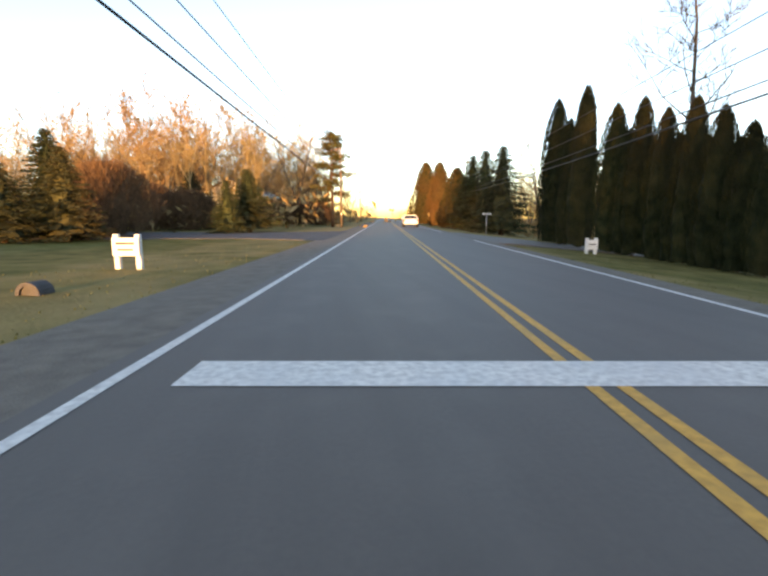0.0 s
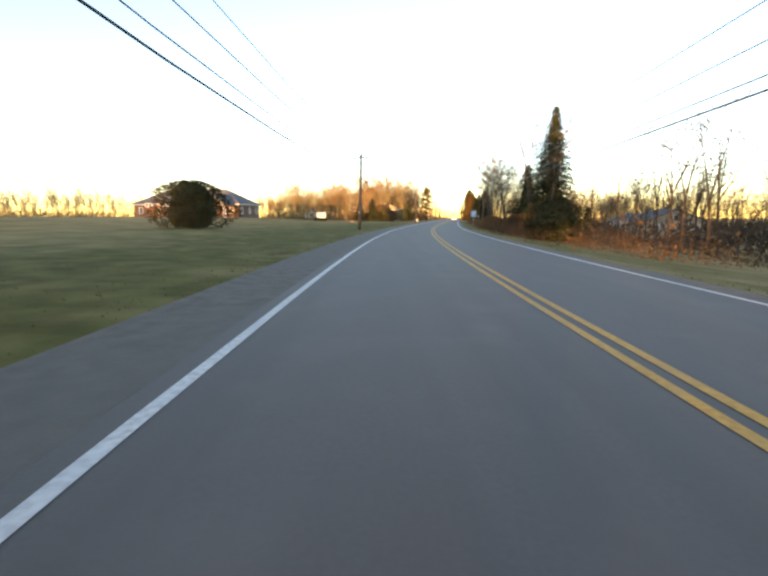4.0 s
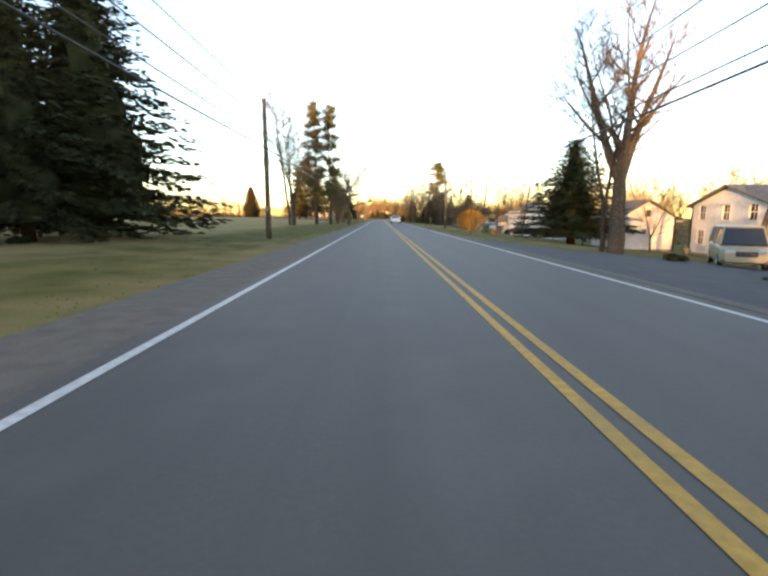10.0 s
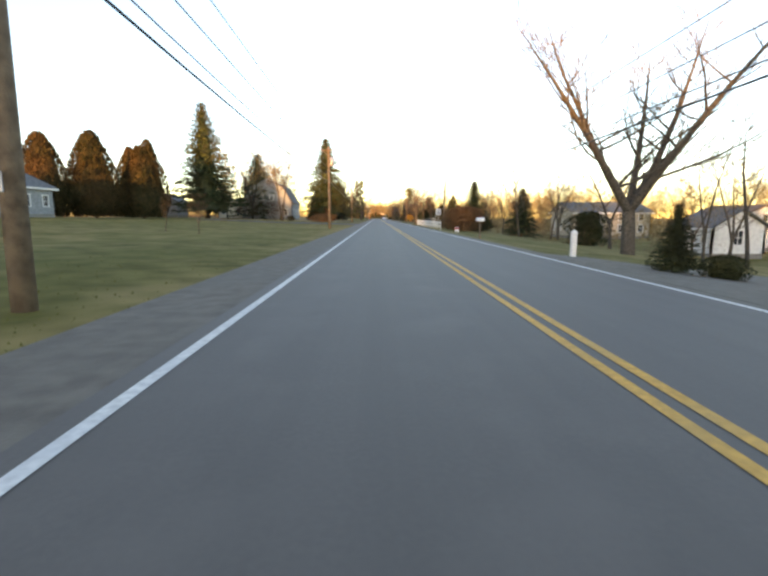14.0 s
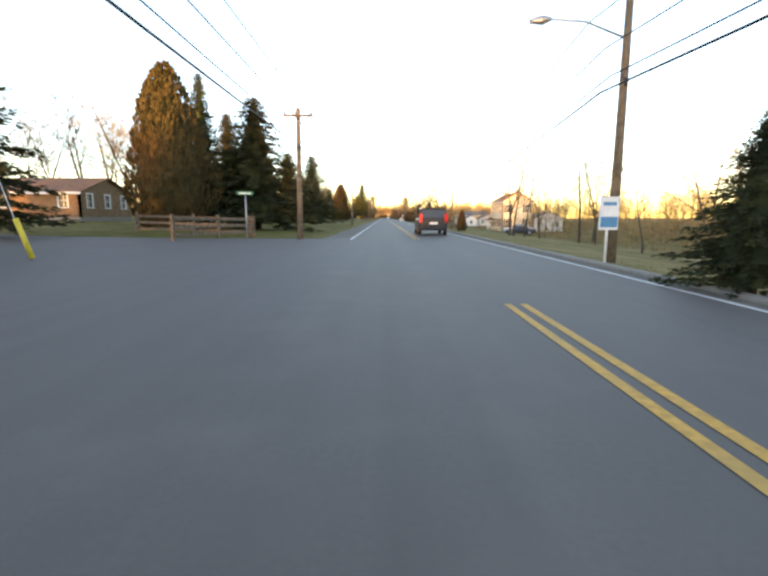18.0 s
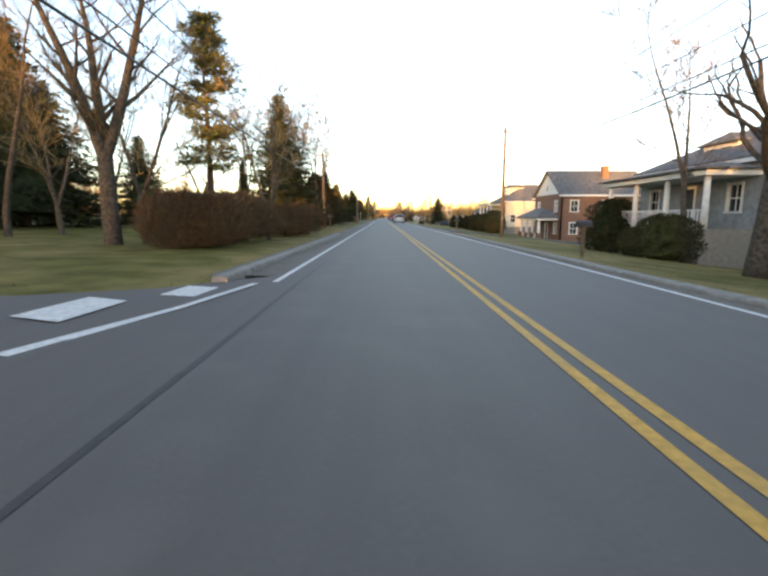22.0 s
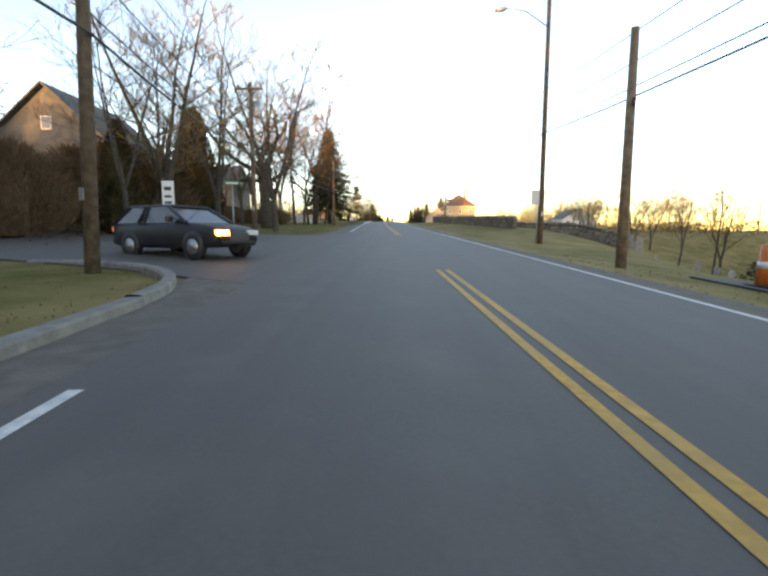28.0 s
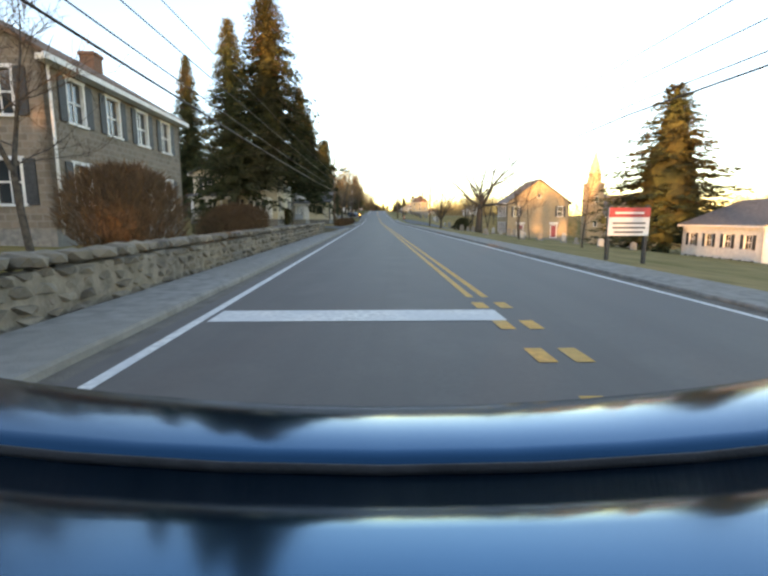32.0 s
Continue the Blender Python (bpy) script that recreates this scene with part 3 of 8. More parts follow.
def broad(seed, fork=0.3, crown=0.62, limbs=11, reach=0.46, thick=0.030, flat=0.25, stub=False):
    """Unit-height old leafless tree: a stout trunk and crooked heavy limbs that reach far out, fine twigs at their ends."""
    r = random.Random(seed)
    tv, tf, cv, cf = [], [], [], []

    def limb(p, d, length, rad, n, wob, lift, vs, fs, sides, tip):
        pts, rads, q, dd = [p.copy()], [rad], p.copy(), d.copy()
        for k in range(n):
            dd = (dd + Vector((r.gauss(0, wob), r.gauss(0, wob), lift + r.gauss(0, wob * 0.7)))).normalized()
            q = q + dd * (length / n)
            pts.append(q.copy())
            rads.append(max(0.0006, rad * (1 - (1 - tip) * (k + 1) / n)))
        tube(vs, fs, pts, rads, sides, cap=stub)
        return pts, rads

    def along(pts, rads, f):
        n = len(pts) - 1
        k = min(int(f * n), n - 1)
        return pts[k].lerp(pts[k + 1], f * n - k), rads[k + 1], (pts[k + 1] - pts[k]).normalized()

    trunk, girth = limb(Vector((0, 0, -0.03)), Vector((0, 0, 1)), crown + 0.03, thick, 6, 0.035, 0.05, tv, tf, 9, 0.5)
    for i in range(limbs):
        f = fork / crown + (1 - fork / crown) * i / max(1, limbs - 1)
        p, rad, ax = along(trunk, girth, min(f, 0.995))
        a = i * 2.4 + r.uniform(-0.4, 0.4)
        g = i / max(1, limbs - 1)
        d = Vector((math.cos(a), math.sin(a), flat + 1.2 * g * g + r.uniform(-0.1, 0.25))).normalized()
        ln = reach * (1.12 - 0.30 * g) * r.uniform(0.75, 1.15) * (0.72 if stub else 1)
        lp, lr = limb(p, d, ln, rad * r.uniform(0.46, 0.66), 7, 0.19, 0.05, tv, tf, 6, 0.5 if stub else 0.24)
        for j in range(3 if stub else 7):
            sp, srad, sax = along(lp, lr, r.uniform(0.25, 1.0) if j else 1.0)
            side = Vector((r.gauss(0, 1), r.gauss(0, 1), r.gauss(0.25, 0.7))).normalized()
            sl = ln * r.uniform(0.28, 0.5)
            bp, br = limb(sp, (sax + side * 0.9).normalized(), sl, srad * 0.72, 5, 0.22, 0.05, tv, tf, 4, 0.3 if stub else 0.2)
            for t in range(2 if stub else 7):
                tp, trad, tax = along(bp, br, r.uniform(0.2, 1.0))
                side = Vector((r.gauss(0, 1), r.gauss(0, 1), r.gauss(0.3, 0.7))).normalized()
                tl = sl * r.uniform(0.3, 0.6)
                wp, wr = limb(tp, (tax * 0.8 + side * 0.8).normalized(), tl, max(0.0009, trad * 0.5), 3, 0.2, 0.04, cv, cf, 3, 0.4)
                for w in range(3):
                    q, qr, qx = along(wp, wr, r.uniform(0.3, 1.0))
                    side = Vector((r.gauss(0, 1), r.gauss(0, 1), r.gauss(0.3, 0.7))).normalized()
                    limb(q, (qx + side * 0.8).normalized(), tl * r.uniform(0.35, 0.6), 0.0007, 2, 0.15, 0.03, cv, cf, 3, 0.6)
    top = max(max(v[2] for v in cv), max(v[2] for v in tv))
    sc = 1.0 / top
    return [tuple(c * sc for c in v) for v in tv], tf, [tuple(c * sc for c in v) for v in cv], cf


class Kind:
    """A tree kind with a few modelled variants, planted as copies that share their meshes."""

    def __init__(self, name, label, category, group, trunk_mat, crown_mat, sets, crown="crown"):
        self.name, self.label, self.category, self.group, self.crown = name, label, category, group, crown
        self.models = []
        for tv, tf, cv, cf in sets:
            pair = []
            for nm, vs, fs, mat, sm in (("trunk", tv, tf, trunk_mat, True), (crown, cv, cf, crown_mat, False)):
                me = bpy.data.meshes.new(self.name + "_" + nm)
                me.from_pydata(vs, [], fs)
                me.materials.append(mat)
                if sm:
                    me.polygons.foreach_set("use_smooth", [True] * len(me.polygons))
                pair.append((nm, me))
            self.models.append(pair)
        self.count = 0

    def plant(self, q, u, height, width=None, variant=None, label="", turn=None):
        k = self.count if variant is None else variant
        self.count += 1
        w = height if width is None else width
        r = random.Random(int(q * 7 + u * 13))
        m = stand(q, u, r.uniform(0, 360) if turn is None else turn, 0.05)
        ob = thing(self.name, m, label or self.label, self.category, self.group)
        ob.scale = (w, w, height)
        for nm, me in self.models[k % len(self.models)]:
            o = new(nm, me)
            o.parent = ob
        return ob


# ---- ground and road ----
def strip(name, us, q0, q1, step, z, material, label="", kind="structure", drop=0.0, follow=False):
    """A sheet along the road between offsets, in steps, at height z over the road."""
    n = max(1, int(abs(q1 - q0) / step))
    v, f = [], []
    for i in range(n + 1):
        q = q0 + (q1 - q0) * i / n
        for u in us:
            v.append(tuple(spot(q, u, (land(q, u) if follow else 0.0) + z)))
    k = len(us)
    for i in range(n):
        for j in range(k - 1):
            a = i * k + j
            f.append((a, a + 1, a + k + 1, a + k))
    return v, f


def bumpy(q, u):
    """Ground height over the road with gentle unevenness away from it."""
    z = land(q, u) - 0.06
    far = max(0.0, abs(u + 0.6) - 6.0)
    k = min(1.0, far / 8)
    z += k * 0.16 * noise.noise(Vector((q * 0.07, u * 0.09, 3.1))) + k * 0.05 * noise.noise(Vector((q * 0.4, u * 0.4, 7)))
    if abs(u) > 60:
        z += min(1.0, (abs(u) - 60) / 200) * 0.8 * noise.noise(Vector((q * 0.008, u * 0.008, 1)))
    if -4.6 < u < 3.55:
        z = -0.10
    return z


gu = [-900, -500, -300, -200, -140, -100, -75, -55, -42, -34, -28, -23, -19, -16, -13.5, -11.5, -10, -8.8, -7.8, -7, -6.3, -5.7, -5.2, -4.9, -4.5,
      3.5, 3.75, 4.1, 4.6, 5.2, 6, 7, 8, 9.2, 10.6, 12.5, 15, 18, 22, 27, 33, 38, 44, 50, 57, 66, 75, 86, 100, 118, 140, 200, 300, 500, 900]
gq = list(range(-1100, 120, 3)) + list(range(120, 500, 12)) + list(range(500, 1401, 60))
gv, gf = [], []
for q in gq:
    for u in gu:
        gv.append(tuple(spot(q, u, bumpy(q, u))))
for i in range(len(gq) - 1):
    for j in range(len(gu) - 1):
        a = i * len(gu) + j
        gf.append((a, a + 1, a + len(gu) + 1, a + len(gu)))


def dryness(q, u):
    """How far the winter has left the grass straw-coloured."""
    d = 0.10 + 0.26 * noise.noise(Vector((q * 0.03, u * 0.05, 9))) + 0.12 * noise.noise(Vector((q * 0.16, u * 0.3, 3)))
    far = ease(8, 13, abs(u + 0.6))
    d += 0.62 * far * ease(-345, -330, q) * (1 - ease(-205, -170, q)) if u < 0 else 0
    d += 0.30 * ease(-975, -960, q) * (1 - ease(-900, -885, q)) if u < 0 else 0
    d += 0.22 * (ease(-150, -120, q) - ease(-15, 5, q)) * far
    d += 0.30 * ease(-20, 0, q) * (1 - ease(1.2, 3.2, abs(u + 7.5)))
    d += 0.18 * (1 - ease(0.3, 1.6, abs(u + 0.6) - 4.4))
    d += (0.14 if q > -560 else 0.05) * ease(20, 60, abs(u))
    if u > 0:
        d += 0.26 - 0.14 * ease(-560, -480, q)
    return d


def layer(ob, name, values):
    at = ob.data.attributes.new(name, "FLOAT", "POINT")
    at.data.foreach_set("value", values)


ground = tagged(mesh_object("ground", gv, gf, M_GRASS, smooth=True), "patchy green and straw-coloured spring lawn and verge", "ground", kind="structure")
layer(ground, "dry", [dryness(q, u) for q in gq for u in gu])

lane_us = [-3.6, -3.1, -2.75, -2.4, -2.05, -1.7, -1.3, -0.95, -0.6, -0.2, 0.4, 0.8, 1.15, 1.5, 1.9, 2.3, 2.7, 3.15]
v, f = strip("road", lane_us, -1100, 1300, 4, 0.0, M_ROAD)
road = tagged(mesh_object("road", v, f, M_ROAD), "two-lane road of smooth grey asphalt with faint wheel tracks", "road", kind="structure")
TRACKS = (-2.55, -0.95, 0.95, 2.45)
layer(road, "worn", [0.16 * (1 - ease(0.05, 0.5, min(abs(u - k) for k in TRACKS))) + (0.04 if u < 0.1 else -0.06) for _ in range(len(v) // len(lane_us)) for u in lane_us])
v, f = [], []
for a, b in ((-1100, -852), (-831, -776), (-719, -692), (-679, -572), (-542, -130), (-109, 1300)):
    sv, sf = strip("shoulder", [-4.95, -4.2, -3.58], a, b, 4, -0.012, M_SHOULDER)
    f += [tuple(i + len(v) for i in face) for face in sf]
    v += sv
tagged(mesh_object("road_shoulder", v, f, M_SHOULDER), "worn grey-brown asphalt shoulder strewn with grit", "shoulder", kind="structure")
v, f = strip("shoulder", [3.13, 3.4, 3.7], -1100, 1300, 4, -0.012, M_SHOULDER)
tagged(mesh_object("road_shoulder", v, f, M_SHOULDER), "narrow gritty asphalt shoulder along the verge", "shoulder", kind="structure")


def marking(name, u, width, stretches, material, label):
    v, f = [], []
    for a, b in stretches:
        sv, sf = strip(name, [u - width / 2, u + width / 2], a, b, 4, 0.005, material)
        k = len(v)
        v += sv
        f += [tuple(i + k for i in face) for face in sf]
    return tagged(mesh_object(name, v, f, material), label, "road marking", kind="structure")


LEFT_LINE = ((-1100, -904), (-902, -858), (-825, -744), (-741.6, -740.4), (-735, -733), (-709.6, -699), (-680, -570), (-543, -127), (-112, 1300))
marking("edge_line", -3.36, 0.11, LEFT_LINE, M_WHITE, "white painted edge line on the near lane")
marking("edge_line", 3.05, 0.10, ((-1100, 23), (36, 1300)), M_WHITE, "thin white painted edge line on the far lane")
YELLOWS = ((-972.5, -851), (-832, -561), (-543, -127), (-112, 1300))
marking("centre_line", -0.005, 0.10, YELLOWS, M_YELLOW, "yellow double centre line, one of two stripes")
marking("centre_line", 0.21, 0.10, YELLOWS, M_YELLOW, "yellow double centre line, one of two stripes")
dots = [(-972.9 - 1.1 * k, -973.3 - 1.1 * k) for k in range(5)]
marking("centre_dots", 0.0, 0.16, dots, M_YELLOW, "row of short worn yellow dashes")
marking("centre_dots", 0.3, 0.16, dots, M_YELLOW, "row of short worn yellow dashes")
for a, b, u0, u1 in ((-974.0, -973.4, -3.25, 0.1), (3.0, 3.55, -2.9, 3.0)):
    v, f = strip("stop_line", [u0, (u0 + u1) / 2, u1], a, b, 1, 0.006, M_WHITE)
    tagged(mesh_object("stop_line", v, f, M_WHITE), "broad white stop line across the lane", "road marking", kind="structure")


# ---- utility poles and cables ----
def utility_pole(q, u, h, arm=True, lamp=0, transformer=False, lean=0.0):
    r = random.Random(int(q * 3))
    p = thing("utility_pole", stand(q, u, 0, 0.1), "weathered brown wooden utility pole beside the road", "utility pole", "utility poles")
    lx = lean * h
    tube_part("shaft", [(0, 0, -0.3), (lx * 0.5, 0, h * 0.5), (lx, 0, h)], [0.15, 0.13, 0.10], M_POLE, p, 10)
    if arm:
        box_part("crossarm", lx - 0.75, lx + 0.75, -0.14, -0.04, h - 0.42, h - 0.31, M_POLE, p)
        for k in (-0.65, -0.1, 0.65):
            tube_part("insulator", [(lx + k, -0.09, h - 0.31), (lx + k, -0.09, h - 0.25), (lx + k, -0.09, h - 0.13)], [0.02, 0.05, 0.035], M_INSUL, p, 7)
        for s in (-1, 1):
            tube_part("arm_brace", [(lx, -0.10, h - 0.9), (lx + s * 0.55, -0.12, h - 0.42)], [0.014, 0.014], M_METAL, p, 5)
    tube_part("cable_clamp", [(lx * 0.8, -0.12, h * 0.70 - 0.1), (lx * 0.8, -0.16, h * 0.70 + 0.1)], [0.05, 0.05], M_DARK, p, 6)
    if r.random() < 0.6:
        box_part("tag_plate", -0.05, 0.05, -0.165, -0.15, 1.5, 1.75, M_METAL, p)
    if transformer:
        tube_part("transformer_can", [(0.33, 0, h - 1.9), (0.33, 0, h - 1.85), (0.33, 0, h - 1.05), (0.33, 0, h - 0.98)], [0.16, 0.2, 0.2, 0.1], M_METAL, p, 12)
        box_part("transformer_bracket", 0.08, 0.16, -0.08, 0.08, h - 1.7, h - 1.2, M_DARK, p)
    if lamp:
        s = lamp
        tube_part("lamp_arm", [(lx, 0, h * 0.86), (lx + s * 1.2, 0, h * 0.92), (lx + s * 2.3, 0, h * 0.93)], [0.03, 0.028, 0.025], M_METAL, p, 6)
        tube_part("lamp_head", [(lx + s * 2.2, 0, h * 0.93), (lx + s * 2.45, 0, h * 0.925), (lx + s * 2.8, 0, h * 0.92)], [0.05, 0.13, 0.06], M_METAL, p, 8)
    return p


utility_pole(120, -7.6, 8.0)
utility_pole(56.6, -6.7, 9.6)
utility_pole(-8.7, -5.8, 7.2, lean=0.01)
utility_pole(-64, -6.7, 6.9, lean=0.03)
utility_pole(-129, -6.9, 6.6, arm=False, transformer=True)
utility_pole(-178, -7.0, 8.2, arm=False)
utility_pole(-221, -6.3, 7.4, transformer=True)
utility_pole(-273, -7.2, 7.2, arm=False)
utility_pole(-332, -7.2, 7.6, arm=False)
utility_pole(-386, -6.6, 8.2, transformer=True)
utility_pole(-428, -6.2, 7.4, arm=False, lean=0.02)
utility_pole(-497, -6.4, 6.9, arm=False)
utility_pole(-543, -6.0, 6.6, lean=0.01)
utility_pole(-605, -6.0, 6.6, arm=False)
utility_pole(-641, -7.4, 7.6)
utility_pole(-704, -6.4, 8.4, lean=0.03)
utility_pole(-755, -7.0, 7.6, arm=False)
utility_pole(-797, -7.2, 8.6, arm=False)
utility_pole(-834, -8.4, 8.6, transformer=True)
utility_pole(-851.5, -7.2, 9.0, lean=0.04)
utility_pole(-914.3, -6.8, 9.6, arm=False)
utility_pole(-985, -7.0, 9.0)
utility_pole(107, 10.0, 10.0)
utility_pole(66, 10.2, 9.8, lean=-0.01)
utility_pole(5, 8.8, 7.2, arm=False)
utility_pole(-60, 11.5, 7.6)
utility_pole(-121, 6.8, 8.8)
utility_pole(-165, 8.2, 9.0, lean=0.01)
utility_pole(-232, 8.0, 8.2)
utility_pole(-300.6, 6.8, 8.4, lamp=-1)
utility_pole(-369, 7.6, 7.8, arm=False, lean=0.02)
utility_pole(-440, 7.2, 7.8)
utility_pole(-495, 8.9, 7.6, arm=False, lean=0.01)
utility_pole(-553, 5.3, 7.5, arm=False, lamp=-1)
utility_pole(-591.5, 8.4, 9.4, arm=False, lean=0.015)
utility_pole(-650, 8.4, 8.8)
utility_pole(-687, 9.8, 10.4, lamp=-1)
utility_pole(-744, 9.4, 9.4)
utility_pole(-790, 9.2, 9.2)
utility_pole(-836, 7.6, 13.0, lamp=-1)
utility_pole(-848.5, 5.4, 6.3, arm=False)
utility_pole(-887, 9.8, 11.6, arm=False)
utility_pole(-1010, 8.6, 9.4)


RIGHT_LIFT = ((540, 0.15), (600, 1.0), (700, 1.5), (790, 1.2), (842, 1.1), (887, 2.0), (935, 1.0), (990, 0.6))   # the right-hand cables hang higher in the village


def cable(name, side, height, radius, sag, stations, label, shift=0.0):
    """One cable hung from pole to pole."""
    pts = []
    for a, b in zip(stations, stations[1:]):
        for k in range(8):
            f = k / 8
            q = a[0] + (b[0] - a[0]) * f
            u = a[1] + (b[1] - a[1]) * f + shift
            pts.append(spot(q, u, height + (between(-q, RIGHT_LIFT) if side > 0 else 0) - sag * 4 * f * (1 - f)))
    v, fc = [], []
    tube(v, fc, pts, [radius] * len(pts), 5)
    return tagged(mesh_object(name, v, fc, M_WIRE, smooth=True), label, "cable", "overhead cables")


left_run = ((200, -8), (120, -7.6), (56.6, -6.7), (-8.7, -5.7), (-64, -6.6), (-129, -6.9), (-178, -7.0), (-221, -6.3), (-273, -7.2), (-332, -7.2), (-386, -6.6), (-428, -6.2),
            (-497, -6.4), (-543, -6.0), (-605, -6.0), (-641, -7.4), (-704, -6.3), (-755, -7.0), (-797, -7.2), (-834, -8.4), (-851.5, -7.0), (-914.3, -6.8), (-985, -7.0))
right_run = ((200, 10.5), (107, 10.0), (66, 10.2), (5, 8.8), (-60, 8.2), (-121, 6.8), (-165, 8.2), (-232, 8.0), (-300.6, 6.8), (-369, 7.6), (-440, 7.2), (-495, 8.9), (-553, 4.8),
             (-591.5, 8.4), (-650, 8.4), (-687, 9.8), (-744, 9.4), (-790, 9.2), (-836, 7.6), (-887, 9.8), (-960, 9.0), (-1010, 8.6))
cable("telephone_cable", -1, 4.65, 0.030, 0.30, left_run, "thick black telephone cable strung between wooden poles", 0.15)
cable("power_line", -1, 5.3, 0.020, 0.25, left_run, "thin black power line strung between wooden poles", -0.15)
cable("power_line", -1, 5.95, 0.018, 0.22, left_run, "thin black power line strung between wooden poles", 0.10)
cable("power_line", -1, 6.4, 0.013, 0.22, left_run, "very thin power line at the pole tops", 0.55)
cable("telephone_cable", 1, 4.4, 0.034, 0.30, right_run, "thick black telephone cable strung between wooden poles", -0.15)
cable("power_line", 1, 4.85, 0.024, 0.28, right_run, "thin black power line strung between wooden poles", 0.1)
cable("power_line", 1, 5.6, 0.020, 0.25, right_run, "thin black power line strung between wooden poles", -0.1)
cable("power_line", 1, 6.3, 0.017, 0.25, right_run, "very thin power line at the pole tops", -0.6)


def splice(q, u, z, length):
    """A dark splice case on a cable."""
    p = spot(q, u, z)
    ob = thing("cable_splice", Matrix.Translation(p) @ Euler((0, 0, -heading(q))).to_matrix().to_4x4(), "dark splice case hanging on an overhead cable", "splice case", "splice cases")
    tube_part("case", [(0, -length / 2, 0), (0, -length / 2 + 0.08, 0), (0, length / 2 - 0.08, 0), (0, length / 2, 0)], [0.03, 0.09, 0.09, 0.03], M_WIRE, ob, 8)


splice(-384, -6.6, 5.18, 0.7)
splice(-389, -6.7, 4.48, 0.7)
splice(-390.5, -6.4, 5.23, 0.5)
splice(-700, -6.2, 4.48, 0.9)
splice(-698.4, -6.2, 4.43, 0.6)
splice(-855, -7.0, 4.53, 0.9)
splice(-61, -6.5, 4.53, 0.6)
splice(-611, -6.0, 5.83, 0.5)
splice(-634, 8.3, 4.23, 0.6)


# ---- houses ----
def wall_panel(name, length, height, holes, material, parent, m, thick=0.22, label=""):
    """A wall in its own plane (x along, z up, outside towards -y) with openings cut through it."""
    xs = sorted({0.0, length, *(h[0] for h in holes), *(h[0] + h[2] for h in holes)})
    zs = sorted({0.0, height, *(h[1] for h in holes), *(h[1] + h[3] for h in holes)})
    v, f = [], []

    def quad(a, b, c, d):
        k = len(v)
        v.extend((a, b, c, d))
        f.append((k, k + 1, k + 2, k + 3))

    for x0, x1 in zip(xs, xs[1:]):
        for z0, z1 in zip(zs, zs[1:]):
            cx, cz = (x0 + x1) / 2, (z0 + z1) / 2
            if any(h[0] < cx < h[0] + h[2] and h[1] < cz < h[1] + h[3] for h in holes):
                continue
            quad((x0, 0, z0), (x1, 0, z0), (x1, 0, z1), (x0, 0, z1))
            quad((x1, thick, z0), (x0, thick, z0), (x0, thick, z1), (x1, thick, z1))
    for x, z, w, h in holes:
        quad((x, 0, z), (x, thick, z), (x + w, thick, z), (x + w, 0, z))
        quad((x, 0, z + h), (x + w, 0, z + h), (x + w, thick, z + h), (x, thick, z + h))
        quad((x, 0, z), (x, 0, z + h), (x, thick, z + h), (x, thick, z))
        quad((x + w, 0, z), (x + w, thick, z), (x + w, thick, z + h), (x + w, 0, z + h))
    for a, b in (((0, 0), (0, height)), ((length, 0), (length, height))):
        x = a[0]
        quad((x, 0, 0), (x, 0, height), (x, thick, height), (x, thick, 0))
    ob = mesh_object(name, v, f, material, parent, label)
    ob.matrix_local = m
    return ob


def window_in(wall, x, z, w, h, trim, shutters=None, bars=True):
    win = mesh_object("window", *frame_mesh(x, z, w, h, 0.09, -0.035, 0.10), trim, wall)
    bm = bmesh.new()
    add_box(bm, x + 0.05, x + w - 0.05, 0.11, 0.125, z + 0.05, z + h - 0.05)
    part("pane", bm, M_GLASS, win)
    if bars:
        bm = bmesh.new()
        add_box(bm, x + 0.05, x + w - 0.05, 0.06, 0.11, z + h / 2 - 0.03, z + h / 2 + 0.03)
        add_box(bm, x + w / 2 - 0.018, x + w / 2 + 0.018, 0.075, 0.11, z + 0.05, z + h - 0.05)
        part("sash_bar", bm, trim, win)
    if shutters:
        for x0 in (x - 0.08 - w * 0.42, x + w + 0.08):
            sh = box_part("shutter", x0, x0 + w * 0.42, -0.06, -0.005, z - 0.02, z + h + 0.02, shutters, wall)
    return win


def frame_mesh(x, z, w, h, t, y0, y1):
    """A rectangular frame round an opening, with a wider sill."""
    bm = bmesh.new()
    add_box(bm, x - t, x + 0.03, y0, y1, z, z + h)
    add_box(bm, x + w - 0.03, x + w + t, y0, y1, z, z + h)
    add_box(bm, x - t - 0.03, x + w + t + 0.03, y0 - 0.01, y1, z + h - 0.03, z + h + t)
    add_box(bm, x - t - 0.04, x + w + t + 0.04, y0 - 0.05, y1, z - t * 0.7, z + 0.03)
    vs = [tuple(p.co) for p in bm.verts]
    bm.verts.index_update()
    fs = [tuple(p.index for p in face.verts) for face in bm.faces]
    bm.free()
    return vs, fs


def door_in(wall, x, w, h, leaf, trim):
    fr = mesh_object("door", *frame_mesh(x, 0.02, w, h, 0.11, -0.03, 0.10), trim, wall)
    bm = bmesh.new()
    add_box(bm, x + 0.03, x + w - 0.03, 0.07, 0.12, 0.02, h - 0.02)
    for k in (0.12, 0.55):
        add_box(bm, x + 0.16, x + w - 0.16, 0.055, 0.075, 0.02 + h * k, h * (k + 0.33), 0.01)
    part("door_leaf", bm, leaf, fr)


